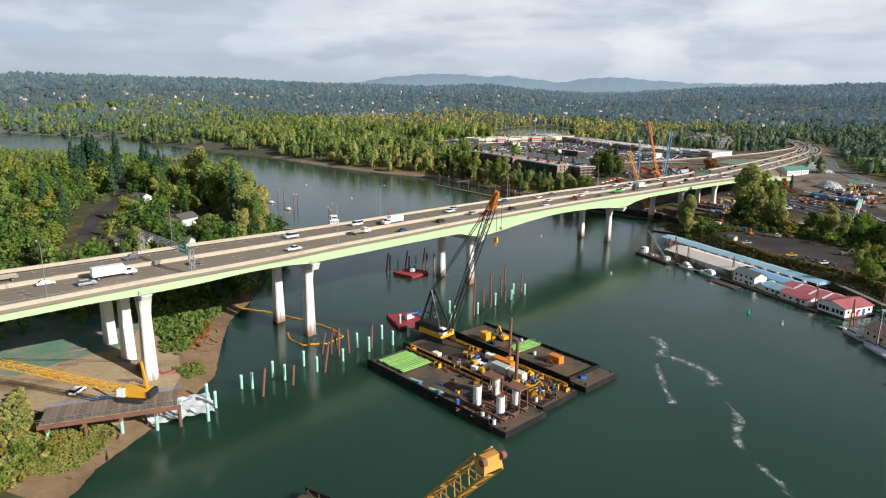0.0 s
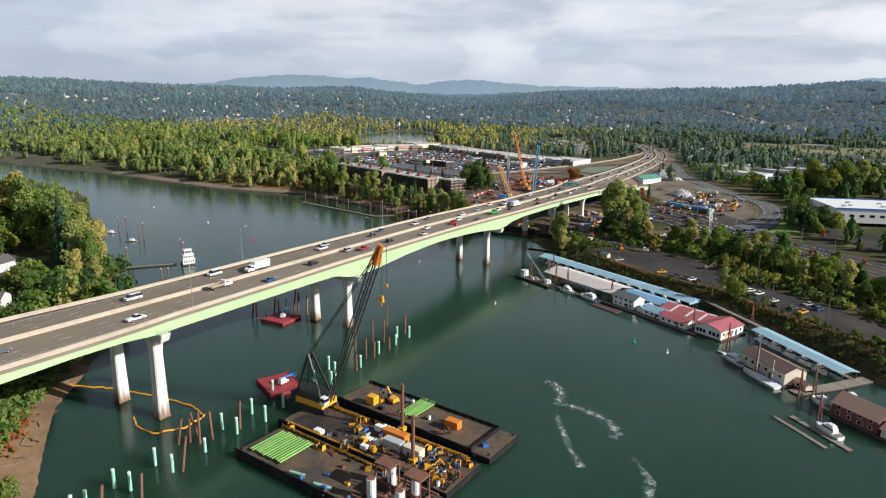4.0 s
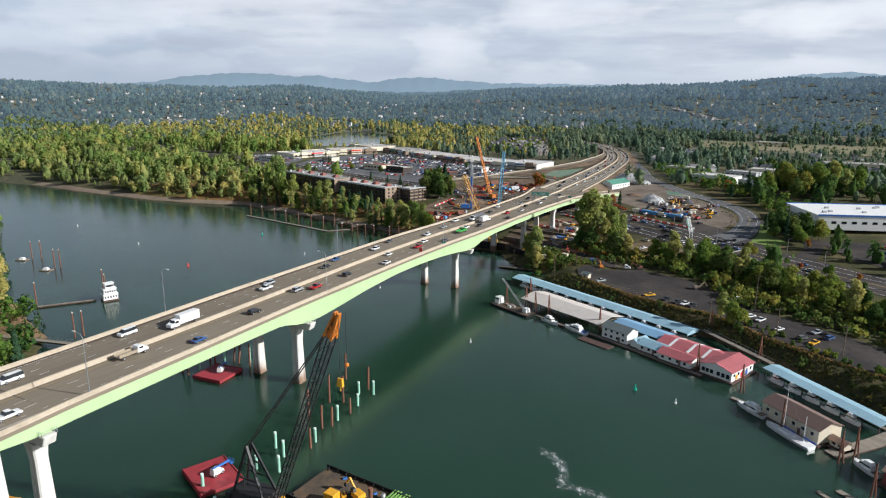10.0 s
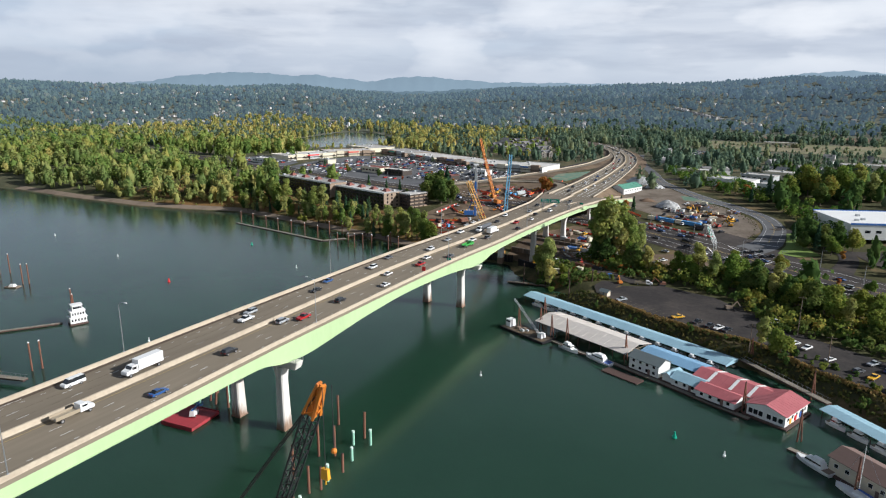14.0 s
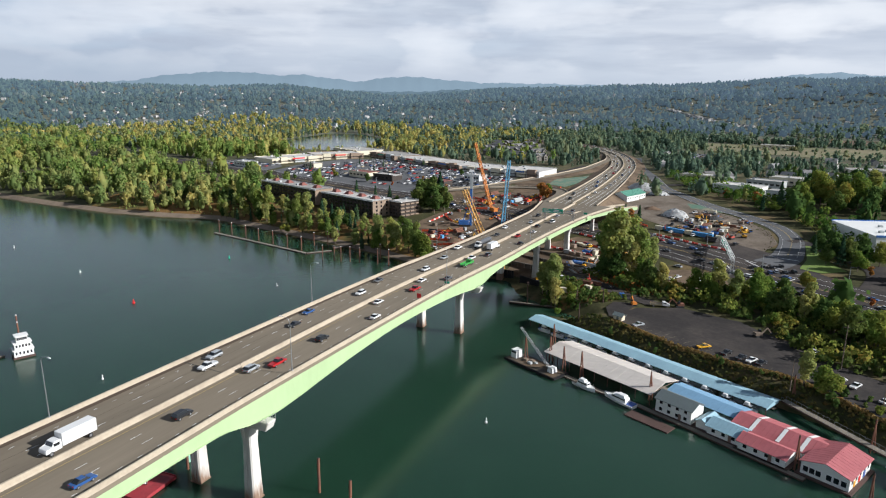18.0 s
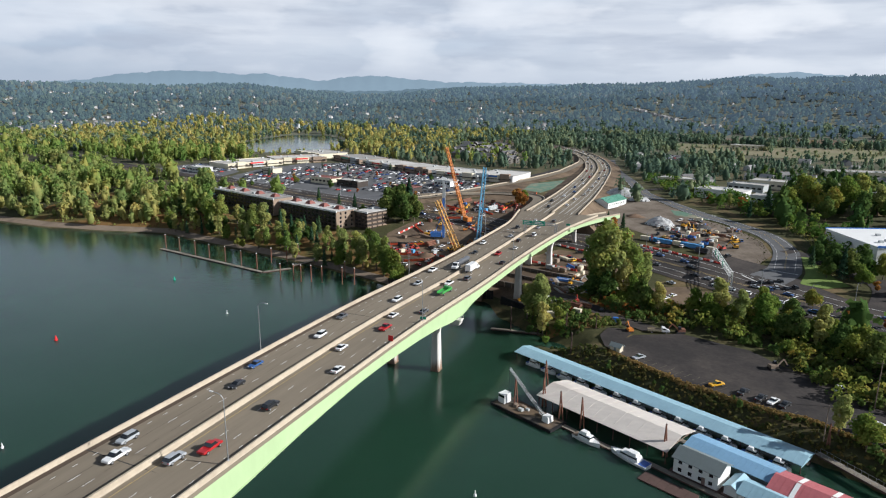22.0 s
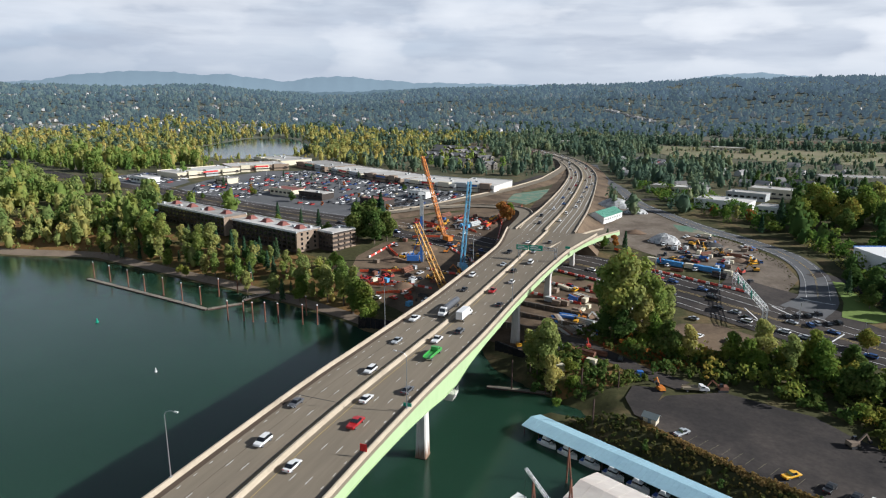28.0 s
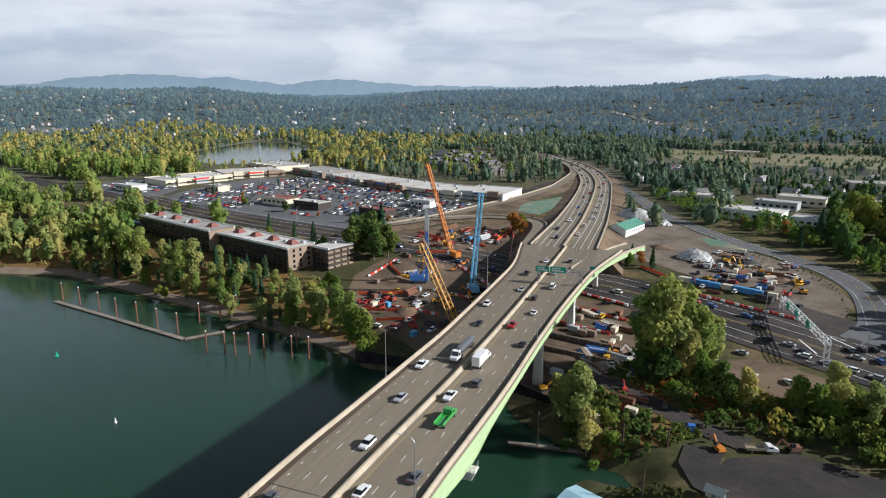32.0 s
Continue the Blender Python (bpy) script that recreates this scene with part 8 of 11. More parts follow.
ground_vehicle("flat", "white", 75.3, 190.8, -75)
ground_vehicle("pickup", "silver", 70.4, 158.4, -40)
for x, y, c in ((105.5, 142.0, "black"), (110.6, 139.2, "black"), (114.1, 138.0, "white"), (117.4, 137.0, "black"), (135.8, 157.0, "white")):
    ground_vehicle("pickup", c, x, y, -30)
PROTO[("pickup", "yellow")] = lambda: make_car("pickup", "yellow")
ground_vehicle("pickup", "yellow", 97.3, 145.2, -50)
ground_vehicle("pickup", "yellow", 165, 110, -30)
for x, y, k, c in ((142, 133, "suv", "white"), (146, 130, "pickup", "white"), (153, 121, "sedan", "white"), (167, 124, "pickup", "silver"), (171, 119, "suv", "blue"), (161, 114, "suv", "grey")):
    ground_vehicle(k, c, x, y, rh.uniform(-60, -30))
plant((117.0, 168, land_at(117, 168) + 0.15), 30, M_TIMBER, "old brown loader parked in the lot", 1.0)
plant((64, 187, land_at(64, 187) + 0.15), 120, M_ORANGE, "orange excavator at the boat ramp", 0.9)
plant((84, 194, land_at(84, 194) + 0.15), 200, M_RUST, "rust-red excavator at the lot edge", 1.0)
# queue at the lights on the arterial, and traffic
for i in range(44):
    k = i / 44
    x0, y0 = (26 + 150 * k, 318 - 86 * k) if i % 2 else (-150 + 320 * k, 366 - 132 * k)
    o = rh.choice((-11, -4.5, 4.5, 11))
    x, y = x0 + 0.5 * o, y0 + 0.85 * o
    if abs(x + 4) < 26 and 270 < y < 345 and rh.random() < 0.6:
        continue
    park_small(rh.choice(("white", "silver", "black", "grey", "red", "blue")), x, y, 61 + (180 if o > 0 else 0), "traffic on the arterial road")
M_LOTCARS = stain("lot_car_paint", (0.62, 0.62, 0.62), 0.35, 0.05, second=((0.020, 0.020, 0.024), "island", 0.0, 1.0))
_ramp = next(n for n in M_LOTCARS.node_tree.nodes if n.type == "VALTORGB").color_ramp
_ramp.interpolation = "CONSTANT"
for _p, _c in ((0.30, (0.30, 0.31, 0.32)), (0.46, (0.03, 0.03, 0.033)), (0.68, (0.10, 0.10, 0.105)), (0.78, (0.40, 0.025, 0.02)), (0.87, (0.03, 0.07, 0.22))):
    _el = _ramp.elements.new(_p)
    _el.color = (*_c, 1)
_ramp.elements[-1].position = 0.95
_ramp.elements[-1].color = (0.42, 0.36, 0.26, 1)


def many_cars(name, spots, label):
    """Cars too far off to pick apart: body, cabin and dark windows in one mesh."""
    zs = land(np.array([q[0] for q in spots]), np.array([q[1] for q in spots]))
    verts, faces, mats = [], [], []
    for (x, y, turn), z in zip(spots, zs):
        c, s_ = math.cos(radians(turn)), math.sin(radians(turn))
        k, n = rh.uniform(0.92, 1.1), len(verts)
        h = rh.choice((1.42, 1.5, 1.75))
        for hx0, hx1, hy, zz in ((-2.2, 2.2, 0.86, 0.25), (-2.25, 2.25, 0.9, 0.62), (-2.15, 2.15, 0.86, 0.92), (-1.7, 1.0, 0.8, 0.94), (-1.3, 0.35, 0.66, h)):
            for u, v in ((hx0, -hy), (hx1, -hy), (hx1, hy), (hx0, hy)):
                verts.append((x + (u * c - v * s_) * k, y + (u * s_ + v * c) * k, z + 0.22 + zz))
        for b in range(4):
            for q in range(4):
                faces.append((n + b * 4 + q, n + b * 4 + (q + 1) % 4, n + b * 4 + 4 + (q + 1) % 4, n + b * 4 + 4 + q))
                mats.append(1 if b == 3 else 0)
        faces.append((n + 16, n + 17, n + 18, n + 19))
        mats.append(0)
    ob = mesh_ob(name, verts, faces, M_LOTCARS)
    ob.data.materials.append(M_GLASSDARK)
    ob.data.polygons.foreach_set("material_index", mats)
    return tagged(ob, label, "cars", kind="stuff")


SHOP_CARS = []
for r in range(13):
    for c in range(88):
        x, y = -352 + c * 3.05 + r * 3.4, 424 + r * 12.0 + (5.2 if c % 2 else 0) - 0.12 * (c * 3.05)
        if rh.random() < 0.46 or (-262 < x < -190 and 410 < y < 455) or not inside(np.array([x]), np.array([y]), np.array(MALL_LOT, float))[0]:
            continue
        SHOP_CARS.append((x + rh.uniform(-0.3, 0.3), y + rh.uniform(-0.4, 0.4), rh.choice((82, 262)) + rh.uniform(-3, 3)))
for i in range(60):
    SHOP_CARS.append((-452 + (i % 15) * 5.0, 462 + (i // 15) * 11 - (i % 15) * 1.4 + rh.uniform(-0.4, 0.4), rh.choice((75, 255))))
many_cars("parked_cars", SHOP_CARS, "rows of parked cars in the shopping centre lot")
many_cars("parked_cars", [(30 + (i % 6) * 6.5 + (i // 6) * 1.5, 806 + (i // 6) * 13 - (i % 6) * 7, 60) for i in range(42)], "rows of parked cars beside the highway")
for i in range(34):
    x, y = 214 + (i % 9) * 11, 262 + (i // 9) * 11 - (i % 9) * 3.4
    park_small(rh.choice(("white", "silver", "black", "grey", "red", "blue")), x, y, 70, "cars in the warehouse lot")

# ------------------------------------------------------------------ buildings
M_BRICKTAN = stain("tan_stucco", (0.27, 0.20, 0.145), 0.85, 0.1, 0.5, 0.1)
M_DARKWALL = stain("dark_brown_cladding", (0.045, 0.034, 0.028), 0.8, 0.15, 0.6, 0.1)
M_FLATROOF = stain("pale_flat_roof", (0.50, 0.48, 0.45), 0.8, 0.16, 0.3, 0.05, obj_vary=0.28, second=((0.34, 0.32, 0.29), "coarse", 0.45, 0.65))
M_REDTILE = stain("terracotta_tile", (0.21, 0.075, 0.06), 0.8, 0.15, 0.8, 0.1)


def block(name, label, at, turn, L, W, H, wall, roof, storeys, bays, cat="building", sign=None, band=None, group=""):
    """A flat-roofed building with parapet, storey windows and doors; its front is the -y side."""
    x, y = at
    z = min(land_at(x, y), land_at(x - L / 3, y), land_at(x + L / 3, y)) - 0.4
    b = thing(name, label, cat, (x, y, z), turn, group)
    bm = bmesh.new()
    box(bm, -L / 2, L / 2, -W / 2, W / 2, 0, H)
    part("wall", bm, wall, b)
    bm = bmesh.new()
    box(bm, -L / 2 - 0.3, L / 2 + 0.3, -W / 2 - 0.3, W / 2 + 0.3, H, H + 0.35)
    part("roof", bm, roof, b)
    for s in (-1, 1):
        bm = bmesh.new()
        box(bm, -L / 2 - 0.35, L / 2 + 0.35, s * (W / 2 + 0.15) - 0.2, s * (W / 2 + 0.15) + 0.2, H - 0.3, H + 0.9)
        part("parapet", bm, (M_WHITE if cat == "hotel" else wall) if band is None else band, b)
    for i in range(max(1, int(L * W / 420))):
        bm = bmesh.new()
        ux, uy = rh.uniform(-L / 2 + 2, L / 2 - 2), rh.uniform(-W / 2 + 2, W / 2 - 2)
        box(bm, ux - 1.2, ux + 1.2, uy - 0.9, uy + 0.9, H + 0.35, H + 1.6, 0.05)
        part("roof_unit", bm, M_CONTAINER, b)
    for k in range(storeys):
        zc = 1.3 + (H - 1.3) * (k + 0.45) / storeys
        ww = min(3.2, L / bays * 0.62)
        for i in range(bays):
            bm = bmesh.new()
            wx, wh = -L / 2 + 0.5 + (L - 1) * (i + 0.5) / bays, min(1.7, H / storeys * 0.5)
            box(bm, wx - ww / 2, wx + ww / 2, -W / 2 - 0.06, -W / 2 + 0.1, zc - wh / 2, zc + wh / 2, 0.03)
            part("window", bm, M_PANE, b)
    if cat == "shop" and L > 30:
        for k in (-0.28, 0.02, 0.3):
            bm = bmesh.new()
            fw = rh.uniform(4, 8)
            box(bm, k * L - fw, k * L + fw, -W / 2 - 1.6, -W / 2 + 3, 0, H + rh.uniform(0.6, 2.2))
            part("raised_front", bm, rh.choice((M_BRICKTAN, M_CREAM, M_CONTAINER, wall)), b)
        bm = bmesh.new()
        box(bm, -L / 2, L / 2, -W / 2 - 2.6, -W / 2 - 0.05, H * 0.52, H * 0.52 + 0.5, 0.05)
        part("awning", bm, M_DARKWALL, b)
    if sign:
        bm = bmesh.new()
        box(bm, -L * 0.12, L * 0.12, -W / 2 - 1.9, -W / 2 - 1.65, H - 1.0, H + 0.4)
        part("shop_sign", bm, sign, b)
    return b


def hotel_wing(at, turn, L, W, H, bays):
    w = block("hotel", "long four-storey dark brown riverside hotel with white roof edge", at, turn, L, W, H, M_DARKWALL, M_FLATROOF, 4, bays, "hotel", group="hotel wings")
    for i in range(bays):
        x = -L / 2 + 0.5 + (L - 1) * (i + 0.5) / bays
        for k in range(3):
            bm = bmesh.new()
            zc = 1.3 + (H - 1.3) * (k + 1.0) / 4 - 0.5
            box(bm, x - 1.6, x + 1.6, -W / 2 - 1.1, -W / 2 - 0.02, zc, zc + 0.16)
            box(bm, x - 1.6, x + 1.6, -W / 2 - 1.12, -W / 2 - 1.02, zc + 0.16, zc + 1.1)
            part("balcony", bm, M_DARKWALL, w)
    for i in range(4):
        bm = bmesh.new()
        x = -L / 2 + L * (i + 0.5) / 4
        box(bm, x - 3.2, x + 3.2, -2.5, 3.5, H + 0.35, H + 2.6, 1.9)
        part("roof_dormer", bm, M_REDTILE, w, "terracotta tiled roof dormer")
    for s in (-1, 1):
        bm = bmesh.new()
        box(bm, s * L / 2 - (0.8 if s > 0 else -0.3), s * L / 2 + (0.3 if s > 0 else 0.8), -W / 2 - 0.3, W / 2 + 0.3, 0.3, H + 0.3)
        part("end_tower", bm, M_BRICKTAN, w, "tan end tower")
    return w


hotel_wing((-246, 332), -19, 84, 17, 12.5, 18)
hw = hotel_wing((-172, 312), -19, 66, 18, 12.5, 14)
for k in range(4):
    for y in (-5.5, -1.0, 4.5):
        bm = bmesh.new()
        box(bm, 33.28, 33.42, y - 0.7, y + 0.7, 1.6 + 2.9 * k, 3.2 + 2.9 * k)
        part("window", bm, M_PANE, hw)
rw = block("hotel", "dark balconied return wing of the riverside hotel", (-128.0, 313.0), -19, 13, 18, 11.5, M_DARKWALL, M_FLATROOF, 4, 4, "hotel", group="hotel wings")
for k in range(4):
    for y in (-8, -3, 2, 7):
        bm = bmesh.new()
        box(bm, 6.52, 7.5, y - 1.9, y + 1.9, 0.9 + 2.8 * k, 1.9 + 2.8 * k)
        part("balcony", bm, M_BRICKTAN, rw)
block("hotel_lodge", "low blue-roofed building beside the hotel", (-292, 344), -19, 22, 14, 6, M_DARKWALL, M_BLUEROOF2, 1, 5)

# shopping centre
for at, turn, L, W, H, wall, sg in (((-396, 512), 70, 70, 40, 5.6, M_CREAM, M_RED), ((-372, 575), 52, 62, 42, 6.0, M_BRICKTAN, M_RED), ((-384, 648), -24, 60, 44, 6.4, M_CREAM, None), ((-306, 616), -31, 66, 40, 5.6, M_BRICKTAN, M_SIGN), ((-244, 578), -31, 64, 38, 5.2, M_CREAM, M_RED), ((-188, 548), -28, 58, 38, 5.6, M_BRICKTAN, M_BLUELIFT), ((-132, 524), -18, 58, 40, 5.6, M_SIDING, M_RED), ((-92, 520), -8, 40, 44, 6.2, M_SIDING, M_BLUELIFT)):
    block("shop_building", "long flat-roofed shopping centre building with a pale roof", at, turn, L, W, H, wall, M_FLATROOF, 1, int(L / 6), "shop", sg, group="shopping centre buildings")
for at, L, W, wall, roof in (((-242, 436), 26, 15, M_CREAM, M_REDTILE), ((-210, 430), 26, 14, M_DARKWALL, M_FLATROOF), ((-150, 420), 24, 13, M_DARKWALL, M_REDTILE), ((-330, 470), 18, 12, M_CREAM, M_FLATROOF), ((-128, 458), 18, 12, M_SIDING, M_FLATROOF), ((-410, 452), 26, 14, M_SIDING, M_FLATROOF)):
    block("restaurant_building", "small flat-roofed building standing in the car park", at, -14, L, W, 5.5, wall, roof, 1, 5, "shop", group="small shops in the lot")

# warehouses and works on the right
block("warehouse", "big white-roofed warehouse with a blue band", (219, 358), 20, 104, 50, 9.5, M_SIDING, M_WHITE, 1, 16, "warehouse", None, M_BLUELIFT)
block("warehouse", "low tan warehouse with a pale roof", (262, 262), 18, 76, 34, 7.5, M_CREAM, M_FLATROOF, 1, 12, "warehouse")
block("warehouse", "low pale warehouse behind the trees", (330, 400), 18, 90, 44, 8, M_SIDING, M_FLATROOF, 1, 12, "warehouse")
for at, L, W, H, turn, wall in (((106, 486), 38, 22, 7, -20, M_SIDING), ((150, 566), 34, 20, 7, -20, M_CREAM), ((186, 560), 30, 20, 6, -15, M_SIDING), ((128, 540), 30, 16, 6, -20, M_CONTAINER), ((140, 470), 26, 15, 6, -20, M_SIDING), ((230, 520), 40, 22, 7, 10, M_SIDING), ((70, 560), 34, 18, 6, -20, M_CREAM), ((300, 610), 50, 24, 7, 10, M_SIDING), ((240, 690), 60, 26, 7, 5, M_CREAM)):
    block("workshop_building", "small industrial building with a pale metal roof", at, turn, L, W, H, wall, M_FLATROOF, 1, 6, "workshop", group="industrial buildings")
r5 = random.Random(31)
M_EARTH = stain("loose_earth", (0.17, 0.11, 0.07), 0.95, 0.3, 1.0, 0.1, 0.5, 2.0)
M_GRITS = stain("dark_gravel", (0.07, 0.068, 0.066), 0.95, 0.3, 1.0, 0.1, 0.5, 2.0)
M_FENCE = stain("orange_fence", (0.75, 0.10, 0.035), 0.7, 0.15)

M_SHEETING = stain("dusty_white_sheeting", (0.52, 0.52, 0.51), 0.5, 0.4, 0.9, 0.25, 0.8, 0.7, second=((0.27, 0.27, 0.27), "coarse", 0.45, 0.6))
# domes of covered material in the yard, and a green-roofed hut
for x, y, rx, ry, h in ((28, 466, 15, 9, 7.0), (44, 448, 9, 6, 3.6), (64, 376, 10, 7.5, 5.6)):
    d = thing("covered_stockpile", "stockpile mound under white plastic sheeting", "stockpile", (x, y, land_at(x, y)), 0, "covered stockpiles")
    bm = bmesh.new()
    rings = []
    for j in range(6):
        t = j / 5
        rings.append([bm.verts.new(((rx * math.cos(a)) * (1 - t) ** 0.7 + r5.uniform(-0.4, 0.4), ry * math.sin(a) * (1 - t) ** 0.7 + r5.uniform(-0.4, 0.4), h * t ** 0.8 + (r5.uniform(-0.3, 0.3) if j else 0))) for a in np.linspace(0, 2 * math.pi, 21)[:-1]])
    for p, q in zip(rings, rings[1:]):
        for i in range(20):
            bm.faces.new((p[i], p[(i + 1) % 20], q[(i + 1) % 20], q[i]))
    bm.faces.new(rings[-1])
    part("sheeting", bm, M_SHEETING, d, smooth=False)
    for i in range(14):
        bm = bmesh.new()
        a = 2 * math.pi * i / 14
        box(bm, rx * math.cos(a) * 0.92 - 0.4, rx * math.cos(a) * 0.92 + 0.4, ry * math.sin(a) * 0.92 - 0.4, ry * math.sin(a) * 0.92 + 0.4, 0, 0.9, 0.1)
        part("ballast_bag", bm, M_DARK, d)
float_house("site_hut", "long site building with a green metal roof", (24, 420, land_at(24, 420) - 0.5), 70, 30, 13, 5.5, 8.5, M_SIDING, stain("green_metal_roof", (0.09, 0.26, 0.19), 0.6, 0.1), 1, 1.6, False)
M_SITEBLUE = stain("site_blue", (0.055, 0.24, 0.50), 0.55, 0.14)
for i in range(9):
    x, y = 58 + i * 4.4 + (i // 4) * 1.5, 336 - i * 1.4
    container((x, y, land_at(x, y) + 0.1), -18, 4.2 if i % 3 else 5.6, 2.5, 2.6, M_SITEBLUE if i % 4 else M_CREAM, "blue site container in the yard" if i % 4 else "cream site container in the yard")
for i in range(60):
    zone = i % 3
    x, y = ((r5.uniform(60, 116), r5.uniform(345, 392)), (r5.uniform(-92, -30), r5.uniform(262, 338)), (r5.uniform(14, 56), r5.uniform(205, 282)))[zone]
    if zone == 1 and i % 2:
        park_small(r5.choice(("white", "yellow", "silver", "red", "yellow")), x, y, r5.uniform(0, 180), "site vehicles")
        continue
    if r5.random() < 0.16:
        plant((x, y, land_at(x, y) + 0.1), r5.uniform(0, 360), r5.choice((M_CRANEYELLOW, M_ORANGE, M_WHITE)), "orange-yellow excavator on the site", r5.uniform(0.7, 1.1))
    else:
        s = thing("material_stack", "stack of timber and steel on the site", "material stack", (x, y, land_at(x, y) + 0.1), r5.uniform(0, 180), "material stacks")
        for k in range(r5.randint(2, 4)):
            bm = bmesh.new()
            L, W = r5.uniform(2, 5), r5.uniform(0.4, 0.9)
            box(bm, -L, L, -W + k * 1.2 - 1, W + k * 1.2 - 1, 0, r5.uniform(0.5, 1.6), 0.04)
            part("load", bm, r5.choice((M_RUST, M_TIMBER, M_BLUELIFT, M_CONCRETE, M_CREAM)), s)
# earth mounds, pipes and service vehicles on the two sites
for i, (x, y, r, h) in enumerate(((-62, 262, 7, 2.6), (-84, 300, 8, 2.2), (-46, 330, 6, 2.4), (-74, 326, 9, 2.8), (-40, 262, 5, 2.0), (92, 372, 8, 3.2), (104, 350, 6, 2.0), (80, 386, 6, 1.8), (46, 392, 7, 2.4), (30, 250, 6, 2.2))):
    m_ = thing("earth_mound", "heap of loose brown earth on the site", "earth", (x, y, land_at(x, y) - 0.1), 0, "earth mounds")
    bm = bmesh.new()
    rings = []
    for j in range(5):
        t = j / 4
        rings.append([bm.verts.new((r * math.cos(a) * (1 - t) ** 0.8 * r5.uniform(0.85, 1.15), r * 0.7 * math.sin(a) * (1 - t) ** 0.8 * r5.uniform(0.85, 1.15), h * t + (r5.uniform(-0.2, 0.2) if j else 0))) for a in np.linspace(0, 2 * math.pi, 15)[:-1]])
    for q0, q1 in zip(rings, rings[1:]):
        for k in range(14):
            bm.faces.new((q0[k], q0[(k + 1) % 14], q1[(k + 1) % 14], q1[k]))
    bm.faces.new(rings[-1])
    part("soil", bm, M_GRITS if i == 5 else M_EARTH, m_, smooth=True)
for i in range(64):
    zone = i % 4
    x, y = ((r5.uniform(70, 122), r5.uniform(322, 372)), (r5.uniform(-100, -34), r5.uniform(256, 342)), (r5.uniform(64, 112), r5.uniform(330, 396)), (r5.uniform(16, 60), r5.uniform(246, 296)))[zone]
    k = r5.random()
    if k < 0.5:
        park_small(r5.choice(("white", "white", "silver", "red", "black", "blue", "yellow")), x, y, r5.uniform(0, 180), "site vehicles")
    elif k < 0.58:
        plant((x, y, land_at(x, y) + 0.1), r5.uniform(0, 360), r5.choice((M_CRANEYELLOW, M_ORANGE)), "orange-yellow excavator on the site", r5.uniform(0.7, 1.0))
    else:
        container((x, y, land_at(x, y) + 0.1), r5.choice((-18, 72)), r5.uniform(1.6, 3.6), 2.0, 2.0, r5.choice((M_CREAM, M_RUST, M_CONTAINER, M_TIMBER, M_HULL)), "small site box among the building materials")
M_CONDUIT = stain("dark_pipe", (0.055, 0.05, 0.048), 0.6, 0.2, 1.0, 0.3)
M_SKIPRED = stain("skip_red", (0.42, 0.05, 0.03), 0.6, 0.2, 1.0, 0.3)


def pipe_stack(at, turn, n, length, r, material, label):
    d = thing("pipe_stack", label, "pipes", at, turn, "pipe stacks on the sites")
    row, z, k = n, r, 0
    while row > 0 and k < 3:
        for i in range(row):
            bm = bmesh.new()
            y = (i - (row - 1) / 2) * 2.05 * r
            rod(bm, (-length / 2, y, z), (length / 2, y, z), r, n=8)
            part("pipe", bm, material, d)
        row, z, k = row - 1, z + 1.75 * r, k + 1
    for x in (-length * 0.3, length * 0.3):
        bm = bmesh.new()
        box(bm, x - 0.12, x + 0.12, -n * r, n * r, -0.12, 0.02)
        part("bearer", bm, M_TIMBER, d)


def skip(at, turn, material, label):
    d = thing("skip", label, "skip", at, turn, "skips on the sites")
    for y in (-1.1, 1.1):
        bm = bmesh.new()
        box(bm, -2.2, 2.2, y - 0.06, y + 0.06, 0.2, 1.6)
        part("side_wall", bm, material, d)
    for x in (-2.2, 2.2):
        bm = bmesh.new()
        box(bm, x - 0.06, x + 0.06, -1.04, 1.04, 0.2, 1.6)
        part("end_wall", bm, material, d)
    bm = bmesh.new()
    box(bm, -2.1, 2.1, -1.0, 1.0, 0, 0.9, 0.1)
    part("rubble", bm, M_EARTH, d)


def site_clutter(poly, n, seed, turn=-18):
    """Pipes, skips, boxes, vehicles and machines standing about on a site."""
    r = random.Random(seed)
    p = np.array(poly, float)
    done = 0
    while done < n:
        x, y = r.uniform(p[:, 0].min(), p[:, 0].max()), r.uniform(p[:, 1].min(), p[:, 1].max())
        if not inside(np.array([x]), np.array([y]), p)[0]:
            continue
        done += 1
        at = (x, y, land_at(x, y) + 0.26)
        k = r.random()
        if k < 0.26:
            mt, lab = r.choice(((M_CONDUIT, "stack of dark pipes on the dirt"), (M_RUST, "stack of rusty steel pipes on the dirt"), (M_CONTAINER, "stack of grey pipes on the dirt"), (M_RUST, "stack of rusty steel pipes on the dirt")))
            pipe_stack(at, turn + r.choice((0, 90)) + r.uniform(-12, 12), r.randint(2, 4), r.uniform(6, 12), r.uniform(0.28, 0.55), mt, lab)
        elif k < 0.40:
            mt, lab = r.choice(((M_SKIPRED, "red open skip full of soil"), (M_BLUELIFT, "blue open skip full of soil"), (M_CONDUIT, "dark steel skip full of soil")))
            skip(at, turn + r.uniform(-20, 20), mt, lab)
        elif k < 0.56:
            mt = r.choice((M_CREAM, M_LBLUE_BOX, M_RUST, M_CONTAINER, M_TIMBER))
            container(at, turn + r.choice((0, 90)), r.uniform(2.5, 5), 2.2, 2.3, mt, "small site box among the building materials")
        elif k < 0.68:
            plant(at, r.uniform(0, 360), r.choice((M_CRANEYELLOW, M_ORANGE, M_SKIPRED)), "excavator working on the site dirt", r.uniform(0.7, 1.1))
        else:
            park_small(r.choice(("white", "white", "yellow", "silver", "red", "black")), x, y, turn + r.choice((0, 90, 180)) + r.uniform(-15, 15), "site vehicles")


